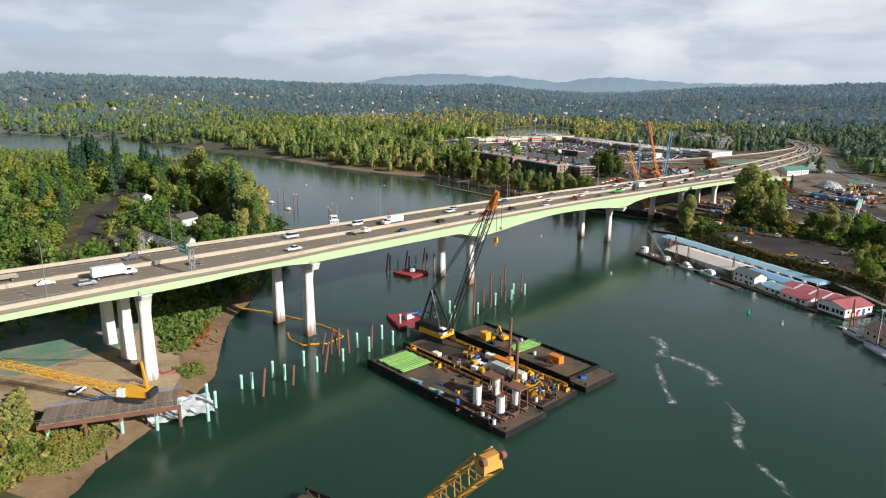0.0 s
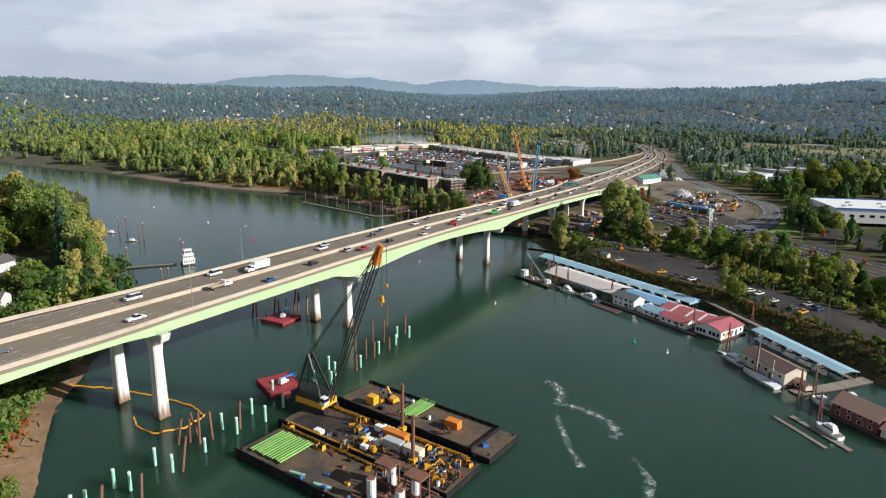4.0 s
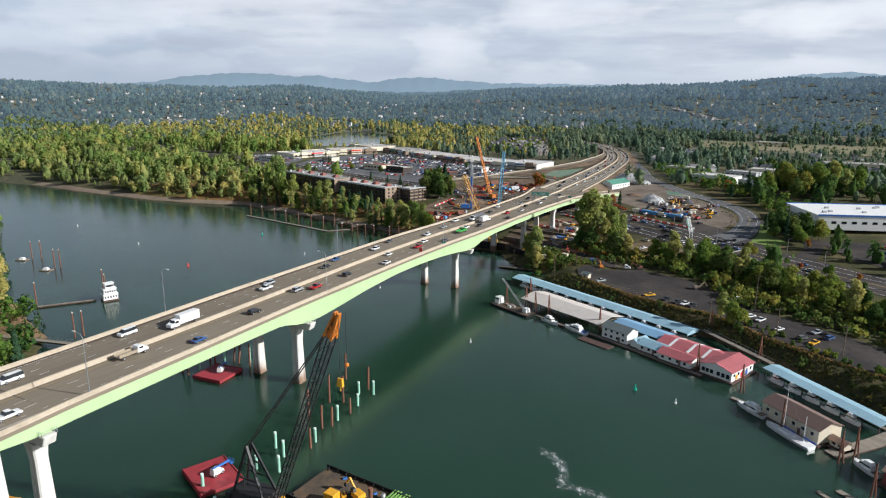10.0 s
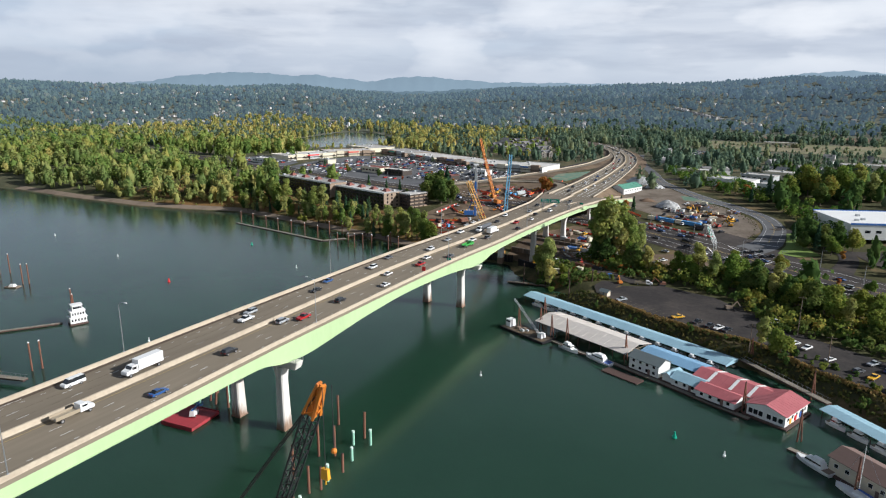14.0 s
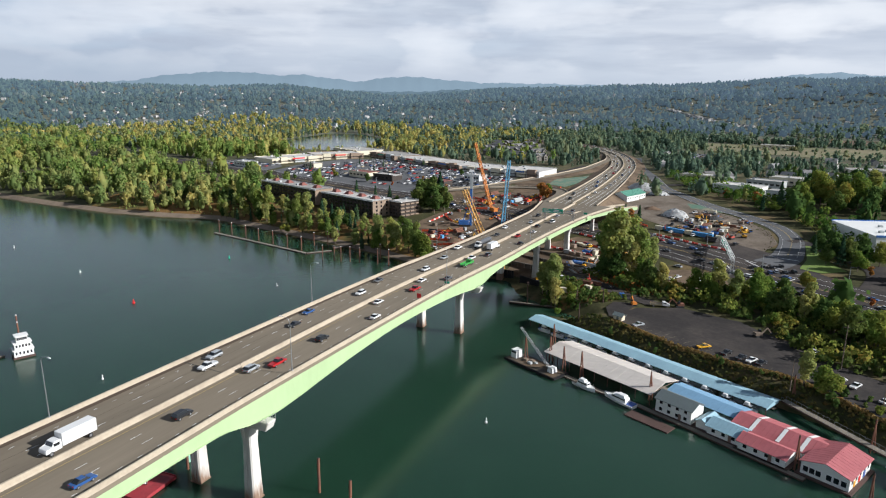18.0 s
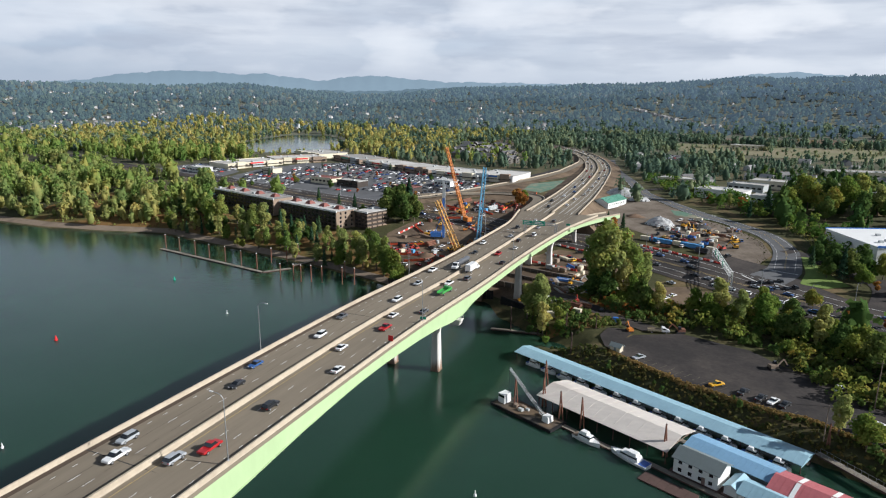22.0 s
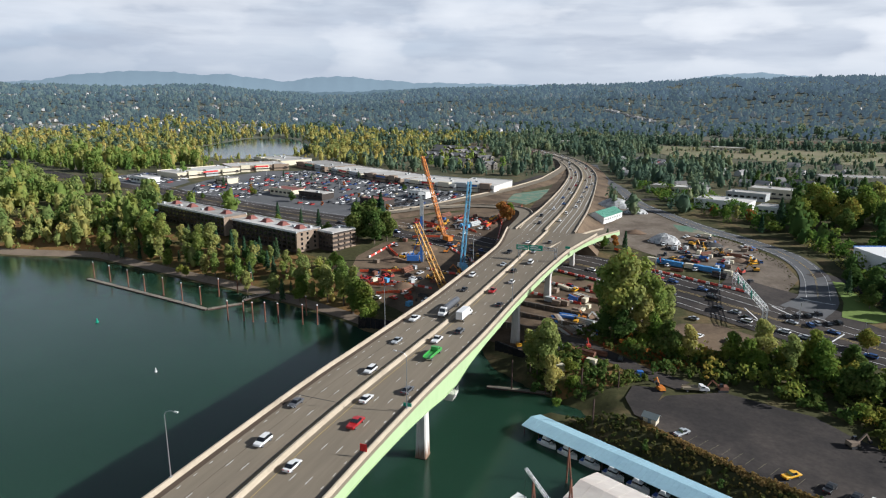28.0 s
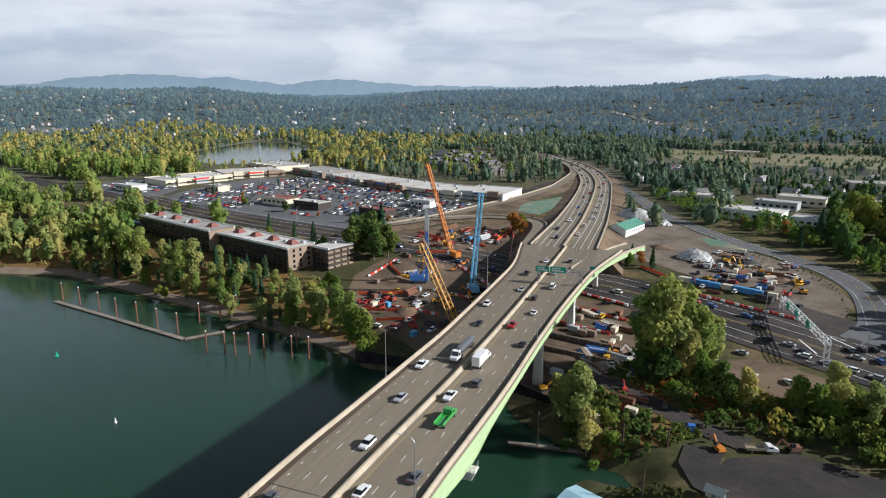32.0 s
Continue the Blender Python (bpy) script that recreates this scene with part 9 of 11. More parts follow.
M_LBLUE_BOX = stain("light_blue_box", (0.10, 0.33, 0.58), 0.55, 0.12)
site_clutter([(-96, 262), (-70, 244), (-46, 236), (-38, 262), (-40, 300), (-60, 300), (-92, 290)], 34, 71)
site_clutter([(-108, 368), (-84, 402), (-52, 412), (-42, 380), (-60, 358), (-100, 360)], 40, 72)
site_clutter([(58, 336), (64, 372), (92, 400), (112, 376), (120, 340), (104, 312), (76, 318)], 26, 73)
site_clutter([(8, 214), (38, 196), (56, 206), (52, 214), (34, 222), (36, 286), (12, 292)], 22, 74)
# low orange safety fences
for (ax, ay), (bx, by) in (((-50, 379), (-41, 438)), ((-30, 387), (-41, 452)), ((-72, 380), (-52, 364)), ((-84, 258), (-58, 262)), ((-94, 276), (-70, 284)), ((-98, 322), (-84, 306)), ((-72, 250), (-52, 254)), ((-104, 384), (-80, 372)), ((36, 352), (50, 340)), ((-90, 344), (-62, 352)), ((-50, 412), (-40, 384))):
    ln = math.dist((ax, ay), (bx, by))
    f = thing("safety_fence", "low bright orange plastic safety fence", "fence", (ax, ay, land_at(ax, ay)), math.degrees(math.atan2(by - ay, bx - ax)), "orange safety fences")
    n = int(ln / 3)
    for i in range(n):
        bm = bmesh.new()
        box(bm, i * 3.0 + 0.05, i * 3.0 + 2.95, -0.06, 0.06, 0.1, 1.5)
        x, y = ax + (bx - ax) * i / n, ay + (by - ay) * i / n
        o = part("fence_panel", bm, M_FENCE, f)
        o.location.z = land_at(x, y) - land_at(ax, ay)
# stop lines, crossings and lane arrows of the junction
for (ax, ay), (bx, by), w in (((112, 286), (120, 276), 0.6), ((126, 300), (140, 296), 0.6), ((100, 280), (104, 268), 0.6), ((136, 262), (128, 250), 0.6)):
    ribbon("junction_line", [(ax, ay, w), (bx, by, w)], w, M_LINE, "white painted line at the junction", "road marking", lift=0.27, step=4)
# red and white traffic barriers beside the excavation
M_BARRED = stain("barrier_red", (0.55, 0.06, 0.04), 0.6, 0.1)
for (ax, ay), (bx, by) in (((8, 307), (34, 296)), ((4, 289), (34, 279)), ((-2, 272), (30, 262)), ((56, 322), (104, 300)), ((-88, 268), (-46, 262)), ((-30, 300), (-60, 330)), ((-34, 345), (-44, 400)), ((-60, 290), (-34, 284)), ((-100, 300), (-96, 330))):
    ln = math.dist((ax, ay), (bx, by))
    f = thing("traffic_barrier_row", "row of red and white water-filled traffic barriers", "barrier", (ax, ay, land_at(ax, ay) + 0.15), math.degrees(math.atan2(by - ay, bx - ax)), "barrier rows")
    n = int(ln / 2.1)
    for i in range(n):
        bm = bmesh.new()
        box(bm, i * 2.1, i * 2.1 + 1.9, -0.35, 0.35, 0, 1.1, 0.12)
        x, y = ax + (bx - ax) * i / n, ay + (by - ay) * i / n
        o = part("barrier", bm, M_BARRED if i % 3 else M_WHITE, f)
        o.location.z = land_at(x, y) - land_at(ax, ay)
M_DIRTYWALL = stain("stained_wall", (0.10, 0.085, 0.07), 0.9, 0.3, 0.6, 0.15, second=((0.16, 0.10, 0.06), "coarse", 0.5, 0.7))
# sheet pile wall and timber shoring below the bridge end
sh = thing("shoring_wall", "dark steel sheet pile wall along the river works", "shoring", (0, 0, 0), 0)
for (ax, ay), (bx, by) in (((-66, 219), (-30, 219)), ((-30, 219), (-6, 219)), ((0, 212), (14, 204))):
    n = int(math.dist((ax, ay), (bx, by)) / 1.2)
    for i in range(n):
        k = i / n
        x, y = ax + (bx - ax) * k, ay + (by - ay) * k
        bm = bmesh.new()
        box(bm, x - 0.55, x + 0.55, y - 0.2 + 0.3 * (i % 2), y + 0.2 + 0.3 * (i % 2), -1.0, 5.6)
        part("sheet_pile", bm, M_HULL, sh)
for y, z in ((232, 9.5), (244, 11.0), (256, 12.2)):
    w = thing("concrete_wall", "grey concrete abutment wall below the bridge", "wall", (0, y, 0), -14, "", "structure")
    bm = bmesh.new()
    box(bm, -14, 34, -0.6, 0.6, 4.0, z - 2.5)
    part("wall", bm, M_DIRTYWALL, w)
    for i in range(11):
        bm = bmesh.new()
        box(bm, -13.6 + i * 4.4, -13.2 + i * 4.4, -1.0, -0.6, 4, z - 2.8)
        part("timber_waler", bm, M_TIMBER, w)

# cranes and rigs
rig = thing("drill_rig", "tall blue foundation drilling rig on crawler tracks", "drill rig", (-70.5, 300, land_at(-70.5, 300)), 20)
for s in (-1, 1):
    bm = bmesh.new()
    box(bm, -3.2, 3.2, s * 2 - 0.5, s * 2 + 0.5, 0, 1.2, 0.2)
    part("track", bm, M_DARK, rig)
bm = bmesh.new()
box(bm, -5, 2, -1.8, 1.8, 1.2, 4.2, 0.15)
part("body", bm, M_BLUELIFT, rig)
bm = bmesh.new()
box(bm, 2.6, 3.9, -0.8, 0.8, 0.6, 39, 0.1)
part("mast", bm, M_BLUELIFT, rig, "blue box mast")
bm = bmesh.new()
rod(bm, (4.3, 0, 0.4), (4.3, 0, 36), 0.35, n=8)
part("drill_string", bm, M_STEEL, rig)
bm = bmesh.new()
box(bm, 2.5, 4.0, -0.9, 0.9, 27, 39, 0.0)
part("upper_mast", bm, M_CONTAINER, rig, "pale grey upper mast")
bm = bmesh.new()
box(bm, 1.6, 5.2, -0.7, 0.7, 39, 40.4, 0.2)
part("mast_head", bm, M_WHITE, rig)
bm = bmesh.new()
beam(bm, (-2, 0, 4), (2.8, 0, 18), 0.5, 0.5)
part("backstay", bm, M_BLUELIFT, rig)
M_LBLUE = stain("pale_blue_steel", (0.16, 0.42, 0.62), 0.5, 0.1)


def lattice_crane(at, turn, boom_to, color, label, n=26, w=1.7):
    x, y = at
    c = thing("lattice_crane", label, "crane", (x, y, land_at(x, y)), turn)
    for s in (-1, 1):
        bm = bmesh.new()
        box(bm, -3.6, 3.6, s * 2.2 - 0.5, s * 2.2 + 0.5, 0, 1.2, 0.2)
        part("track", bm, M_DARK, c)
    bm = bmesh.new()
    box(bm, -5, 2.6, -1.8, 1.8, 1.3, 4.0, 0.15)
    part("machinery_house", bm, color, c)
    bm = bmesh.new()
    box(bm, 1.8, 3.4, 1.2, 2.6, 1.6, 3.9, 0.1)
    part("operator_cab", bm, M_WHITE, c)
    inv = c.matrix_basis.inverted()
    tip = inv @ Vector(boom_to)
    bm = bmesh.new()
    lattice(bm, (2.4, 0, 2.6), tip, w, w * 0.8, n, 0.19, (0, 1, 0))
    part("boom", bm, color, c, "lattice boom")
    bm = bmesh.new()
    for o in (-0.5, 0.5):
        rod(bm, (-4.4, o, 4.2), tip, 0.07, n=4)
    part("pendant_line", bm, M_CABLE, c)
    bm = bmesh.new()
    rod(bm, tip, (tip.x, tip.y, 8), 0.05, n=4)
    box(bm, tip.x - 0.4, tip.x + 0.4, tip.y - 0.4, tip.y + 0.4, 6.6, 8.0, 0.1)
    part("hook_line", bm, M_CABLE, c)


lattice_crane((-40, 294), 120, (-36.2, 291, 60.2), M_LBLUE, "pale blue lattice tower crane on the site", 24, 2.0)
lattice_crane((-19, 226), 150, (-46.0, 238.8, 46.5), M_CRANEGOLD, "golden orange lattice boom crane beside the bridge", 20, 2.7)
lattice_crane((-66, 342), 140, (-89.4, 361.2, 65.8), M_ORANGE, "orange lattice boom crane on the site", 22, 1.9)

# the big truss sign structure at the junction
tr = thing("truss_sign_gantry", "tall white steel truss sign gantry across the road", "sign gantry", (105, 259, land_at(105, 259)), 0)
bm = bmesh.new()
lattice(bm, (0, 0, 0), (0, 0, 9.5), 1.6, 1.6, 7, 0.1, (0, 1, 0))
part("tower", bm, M_WHITE, tr)
bm = bmesh.new()
lattice(bm, (0, 0, 8.6), (-7, 52, 9.6), 1.8, 1.8, 24, 0.1)
part("truss", bm, M_WHITE, tr)
bm = bmesh.new()
lattice(bm, (-7, 52, 0), (-7, 52, 10.4), 1.6, 1.6, 7, 0.1, (0, 1, 0))
part("tower", bm, M_WHITE, tr)
for k in (0.35, 0.6, 0.8):
    bm = bmesh.new()
    x, y = -7 * k, 52 * k
    box(bm, x - 1.1, x - 0.95, y - 2.6, y + 2.6, 7.8, 10.8)
    s = part("sign_panel", bm, M_SIGN, tr, "green direction sign panel")


def utility_pole(x, y, h, wood=True):
    z = land_at(x, y)
    p = thing("utility_pole", "tall brown wooden utility pole" if wood else "slim grey street lamp pole", "utility pole", (x, y, z - 0.2), 0, "utility poles")
    bm = bmesh.new()
    rod(bm, (0, 0, 0), (0, 0, h), 0.2, 0.13, n=8)
    part("pole", bm, M_TIMBER if wood else M_STEEL, p)
    bm = bmesh.new()
    if wood:
        beam(bm, (-1.6, 0, h - 0.8), (1.6, 0, h - 0.8), 0.14, 0.14)
    else:
        rod(bm, (0, 0, h), (2.4, 0, h + 0.3), 0.07, n=5)
    part("cross_arm", bm, M_TIMBER if wood else M_STEEL, p)


for x, y, h in ((143.5, 145, 17), (126, 121, 12), (152, 118, 11), (174, 103, 12), (212, 108, 13)):
    utility_pole(x, y, h)
for x, y in ((120, 268), (90, 300), (140, 252), (60, 318), (160, 262), (-60, 366), (-120, 376), (-200, 392), (-260, 404), (-210, 470), (-270, 500), (-160, 470), (-320, 520), (178, 240)):
    utility_pole(x, y, 10, False)
kiosk_z = land_at(61.5, 163)
ki = thing("fee_kiosk", "small grey-green kiosk at the boat ramp", "kiosk", (61.5, 163, kiosk_z), -20)
bm = bmesh.new()
box(bm, -2.0, 2.0, -1.5, 1.5, 0, 2.6)
part("wall", bm, M_CREAMSIDING, ki)
bm = bmesh.new()
gable(bm, 4, 3, 2.6, 3.5)
part("roof", bm, M_GREYROOF, ki)
bm = bmesh.new()
box(bm, -0.5, 0.5, -1.56, -1.48, 0.1, 2.1)
part("door", bm, M_GREYROOF, ki)
for x, y, lab, mt in ((57, 196, "blue portable toilet by the ramp", M_BLUELIFT), (29, 192, "cream storage box by the shore", M_CREAM)):
    container((x, y, land_at(x, y)), 15, 2.2 if mt is M_BLUELIFT else 3.6, 1.6 if mt is M_BLUELIFT else 2.6, 2.4, mt, lab)

# ------------------------------------------------------------------ trees and woods


def leaf_mat(name, stops, rough=0.7, glow=0.35, coarse=0.09):
    """Leaves: colour varies leaf by leaf and tree by tree, and light passes through."""
    m = bpy.data.materials.new(name)
    m.use_nodes = True
    nt = m.node_tree
    nt.nodes.clear()
    out = nt.nodes.new("ShaderNodeOutputMaterial")
    geo = nt.nodes.new("ShaderNodeNewGeometry")
    oi = nt.nodes.new("ShaderNodeObjectInfo")
    no = nt.nodes.new("ShaderNodeTexNoise")
    no.inputs["Scale"].default_value = coarse
    no.inputs["Detail"].default_value = 3
    nt.links.new(geo.outputs["Position"], no.inputs["Vector"])

    def calc(op, a, c):
        n = nt.nodes.new("ShaderNodeMath")
        n.operation = op
        for i, v in enumerate((a, c)):
            if isinstance(v, (int, float)):
                n.inputs[i].default_value = v
            else:
                nt.links.new(v, n.inputs[i])
        return n.outputs[0]

    f = calc("ADD", calc("MULTIPLY", no.outputs["Fac"], 0.9), calc("MULTIPLY", geo.outputs["Random Per Island"], 0.22))
    tone = nt.nodes.new("ShaderNodeAttribute")
    tone.attribute_name = "tone"
    f = calc("ADD", f, calc("MULTIPLY", tone.outputs["Fac"], 0.6))
    f = calc("ADD", f, calc("MULTIPLY", calc("SUBTRACT", oi.outputs["Random"], 0.5), 0.42))
    ramp = nt.nodes.new("ShaderNodeValToRGB")
    while len(ramp.color_ramp.elements) < len(stops):
        ramp.color_ramp.elements.new(0.5)
    for e, (p, c) in zip(ramp.color_ramp.elements, stops):
        e.position, e.color = min(1.0, p), (*c, 1)
    nt.links.new(f, ramp.inputs[0])
    dif = nt.nodes.new("ShaderNodeBsdfDiffuse")
    tra = nt.nodes.new("ShaderNodeBsdfTranslucent")
    mix = nt.nodes.new("ShaderNodeMixShader")
    mix.inputs[0].default_value = glow
    nt.links.new(ramp.outputs[0], dif.inputs[0])
    nt.links.new(ramp.outputs[0], tra.inputs[0])
    nt.links.new(dif.outputs[0], mix.inputs[1])
    nt.links.new(tra.outputs[0], mix.inputs[2])
    nt.links.new(mix.outputs[0], out.inputs[0])
    return m


L_GREEN = leaf_mat("autumn_green_leaves", ((0.2, (0.085, 0.165, 0.034)), (0.5, (0.165, 0.240, 0.048)), (0.78, (0.275, 0.285, 0.062)), (1.0, (0.38, 0.25, 0.06))), glow=0.45)
L_MID = leaf_mat("cottonwood_leaves", ((0.2, (0.125, 0.220, 0.055)), (0.55, (0.245, 0.320, 0.085)), (0.95, (0.43, 0.39, 0.11))), glow=0.5)
L_YELLOW = leaf_mat("yellowing_leaves", ((0.2, (0.180, 0.255, 0.082)), (0.55, (0.345, 0.370, 0.125)), (0.95, (0.55, 0.45, 0.15))), glow=0.5)
L_DARK = leaf_mat("dark_green_leaves", ((0.2, (0.046, 0.096, 0.030)), (0.6, (0.095, 0.155, 0.042)), (0.95, (0.17, 0.19, 0.052))), glow=0.4)
L_CONIFER = leaf_mat("conifer_needles", ((0.25, (0.030, 0.070, 0.040)), (0.6, (0.052, 0.100, 0.052)), (0.9, (0.085, 0.130, 0.058))), glow=0.25)
L_BRUSH = leaf_mat("bank_bramble", ((0.2, (0.036, 0.060, 0.022)), (0.6, (0.075, 0.095, 0.030)), (1.0, (0.16, 0.12, 0.045))), glow=0.25)
L_STRAW = leaf_mat("dry_straw_grass", ((0.2, (0.15, 0.125, 0.045)), (0.55, (0.27, 0.19, 0.07)), (0.95, (0.36, 0.24, 0.10))), glow=0.3)
L_RED = leaf_mat("red_orange_leaves", ((0.3, (0.34, 0.19, 0.05)), (0.6, (0.40, 0.16, 0.05)), (0.9, (0.38, 0.06, 0.05))))
# leaf colours lifted and blued, distance haze painted into them
L_FAR = leaf_mat("hazed_mixed_woods", ((0.15, (0.105, 0.165, 0.120)), (0.45, (0.185, 0.248, 0.150)), (0.75, (0.305, 0.315, 0.165)), (1.0, (0.41, 0.30, 0.15))), glow=0.5, coarse=0.025)
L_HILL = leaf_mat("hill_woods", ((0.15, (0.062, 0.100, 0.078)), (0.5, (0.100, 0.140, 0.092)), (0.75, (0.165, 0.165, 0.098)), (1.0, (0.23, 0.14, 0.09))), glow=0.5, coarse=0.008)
# backdrop hills of the distance: haze painted as bluish emission, stronger on farther ones
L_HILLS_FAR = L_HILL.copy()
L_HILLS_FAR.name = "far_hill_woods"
for _m, _haze_glow in ((L_HILL, 0.115), (L_HILLS_FAR, 0.165)):
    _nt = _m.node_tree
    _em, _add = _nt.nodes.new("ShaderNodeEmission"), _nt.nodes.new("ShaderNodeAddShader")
    _em.inputs["Color"].default_value, _em.inputs["Strength"].default_value = (0.40, 0.56, 0.78, 1), _haze_glow
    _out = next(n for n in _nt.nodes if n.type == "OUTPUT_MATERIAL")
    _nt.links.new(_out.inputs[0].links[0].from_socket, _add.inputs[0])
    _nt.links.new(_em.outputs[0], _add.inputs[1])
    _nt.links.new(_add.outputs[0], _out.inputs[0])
M_BARK = stain("tree_bark", (0.13, 0.10, 0.075), 0.9, 0.25, 3, 0.5)


def quads_mesh(name, quads, material, tone=None, core=None):
    """Loose leaf sprays, one quad each, and if given the closed crowns (corners, quads, tones) they cover."""
    q = np.asarray(quads, np.float32).reshape(-1, 3)
    n = len(q) // 4
    loops = np.arange(4 * n, dtype=np.int32)
    smooth = np.zeros(n, bool)
    if core is not None:
        loops = np.r_[loops, (core[1] + len(q)).ravel()].astype(np.int32)
        q = np.r_[q, core[0].astype(np.float32)]
        smooth = np.r_[smooth, np.full(len(core[1]), len(core[0]) < 24 * 5000)]
        tone = np.r_[tone, core[2]]
        n += len(core[1])
    me = bpy.data.meshes.new(name)
    me.vertices.add(len(q))
    me.vertices.foreach_set("co", q.ravel())
    me.loops.add(4 * n)
    me.loops.foreach_set("vertex_index", loops)
    me.polygons.add(n)
    me.polygons.foreach_set("loop_start", np.arange(0, 4 * n, 4, dtype=np.int32))
    me.polygons.foreach_set("loop_total", np.full(n, 4, np.int32))
    me.polygons.foreach_set("use_smooth", smooth)
    me.materials.append(material)
    me.update(calc_edges=True)
    if tone is not None:
        at = me.attributes.new("tone", "FLOAT", "FACE")
        at.data.foreach_set("value", np.asarray(tone, np.float32))
    return me


def sprays(centres, size, rng, flat=0.5, out=None):
    """One quad about each centre, turned at random about the way out of its crown; flat: how far it lies level."""
    n = len(centres)
    nrm = rng.normal(size=(n, 3)) * (1.0 if out is None else 0.55)
    if out is not None:
        nrm += out * 1.1
    else:
        nrm[:, 2] = np.abs(nrm[:, 2])
    nrm[:, 2] += flat
    nrm /= np.linalg.norm(nrm, axis=1)[:, None]
    a = np.cross(nrm, rng.normal(size=(n, 3)))
    a /= np.linalg.norm(a, axis=1)[:, None] + 1e-9
    b = np.cross(nrm, a)
    s = (size * rng.uniform(0.6, 1.3, n))[:, None]
    st = rng.uniform(0.6, 1.1, n)[:, None]
    c = centres
    j = rng.uniform(0.75, 1.2, (4, n, 1))
    return np.stack([c - (a * s + b * s * st) * j[0], c + (a * s - b * s * st) * j[1], c + (a * s + b * s * st) * j[2], c - (a * s - b * s * st) * j[3]], 1)


def crown_points(rng, n, H, R, base, lobes, shape="round"):
    """Points on the outsides of overlapping lobes that make up a crown of height H and radius R."""
    pts = []
    if shape == "cone":
        k = rng.uniform(0, 1, n) ** 0.75
        a = rng.uniform(0, 2 * np.pi, n)
        tier = 0.75 + 0.25 * np.sin(k * 34 + np.sin(a * 3))
        r = R * (1 - k) ** 0.85 * tier * rng.uniform(0.55, 1.0, n) + 0.15
        return np.stack([r * np.cos(a), r * np.sin(a), base + (H - base) * k - 0.25 * r], 1), np.stack([np.cos(a), np.sin(a), 0 * a + 0.5], 1)
    cs = []
    for i in range(lobes):
        t = rng.uniform(0.0, 1.0)
        w = np.sin(np.pi * (0.18 + 0.72 * t)) if shape == "round" else (0.55 + 0.45 * np.sin(np.pi * t)) * 0.75
        a, rr = rng.uniform(0, 2 * np.pi), R * 0.62 * w * np.sqrt(rng.uniform(0.1, 1))
        cs.append((rr * np.cos(a), rr * np.sin(a), base + (H - base) * (0.12 + 0.76 * t), R * rng.uniform(0.34, 0.56) * (0.6 + 0.4 * w)))
    cs = np.array(cs)
    pick = rng.choice(len(cs), n, p=cs[:, 3] ** 2 / (cs[:, 3] ** 2).sum())
    d = rng.normal(size=(n, 3))
    d /= np.linalg.norm(d, axis=1)[:, None]
    d[:, 2] *= 0.85
    rad = cs[pick, 3] * rng.uniform(0.55, 1.12, n)
    return cs[pick, :3] + d * rad[:, None], d


def trunk_mesh(name, rng, H, base, R, conifer=False):
    bm = bmesh.new()
    lean = Vector((rng.uniform(-0.3, 0.3), rng.uniform(-0.3, 0.3), 0))
    pts = [Vector((0, 0, -0.4)), Vector((0, 0, base * 0.8)) + lean * 0.5, Vector((0, 0, H * 0.62)) + lean, Vector((0, 0, H * 0.93)) + lean * 1.4]
    rs = [0.022 * H, 0.017 * H, 0.009 * H, 0.003 * H]
    for i in range(3):
        rod(bm, pts[i], pts[i + 1], rs[i], rs[i + 1], n=7)
    if not conifer:
        for i in range(7):
            k = rng.uniform(0.25, 0.75)
            a = rng.uniform(0, 2 * math.pi)
            s = pts[1].lerp(pts[3], k)
            e = s + Vector((math.cos(a) * R * 0.7, math.sin(a) * R * 0.7, H * 0.16))
            rod(bm, s, e, 0.006 * H, 0.002 * H, n=5)
    me = bpy.data.meshes.new(name)
    bm.to_mesh(me)
    bm.free()
    me.materials.append(M_BARK)
    return me


TREE_KINDS = {}


def tree_kind(key, H, R, base, n, size, material, shape, lobes, label, seed):
    rng = np.random.RandomState(seed)
    c, d = crown_points(rng, n, H, R, base, lobes, shape)
    q = sprays(c, size, rng, 0.25 if shape != "cone" else 0.5, d)
    TREE_KINDS[key] = (quads_mesh("crown", q, material), trunk_mesh("trunk", rng, H, base, R, shape == "cone"), label)


tree_kind("oak", 15, 5.6, 2.6, 2700, 0.32, L_GREEN, "round", 17, "broad leafy tree turning from green to gold", 1)
tree_kind("oak2", 13, 6.0, 2.2, 2700, 0.32, L_GREEN, "round", 15, "spreading leafy tree in early autumn colour", 2)
tree_kind("cotton", 20, 5.2, 3.0, 2800, 0.30, L_MID, "tall", 20, "tall cottonwood with yellow-green autumn leaves", 3)
tree_kind("cotton2", 17, 4.4, 2.4, 2600, 0.29, L_YELLOW, "tall", 16, "slim tall yellow-green tree with loose branches", 4)
tree_kind("dark", 14, 4.8, 2.0, 2600, 0.33, L_DARK, "round", 13, "dense dark green leafy tree", 5)
tree_kind("fir", 21, 4.6, 1.6, 2200, 0.32, L_CONIFER, "cone", 1, "tall dark green fir tree", 6)
tree_kind("fir2", 15, 3.0, 1.2, 1100, 0.34, L_CONIFER, "cone", 1, "small dark green conifer tree", 7)
tree_kind("red", 8, 3.0, 1.6, 700, 0.30, L_RED, "round", 8, "small tree with orange-red autumn leaves", 8)
tree_kind("bush", 3.2, 2.2, 0.1, 420, 0.24, L_DARK, "round", 7, "low dark green shrub on the bank", 9)
tree_kind("bush2", 3.6, 2.6, 0.1, 460, 0.25, L_GREEN, "round", 7, "rounded green and gold shrub", 10)


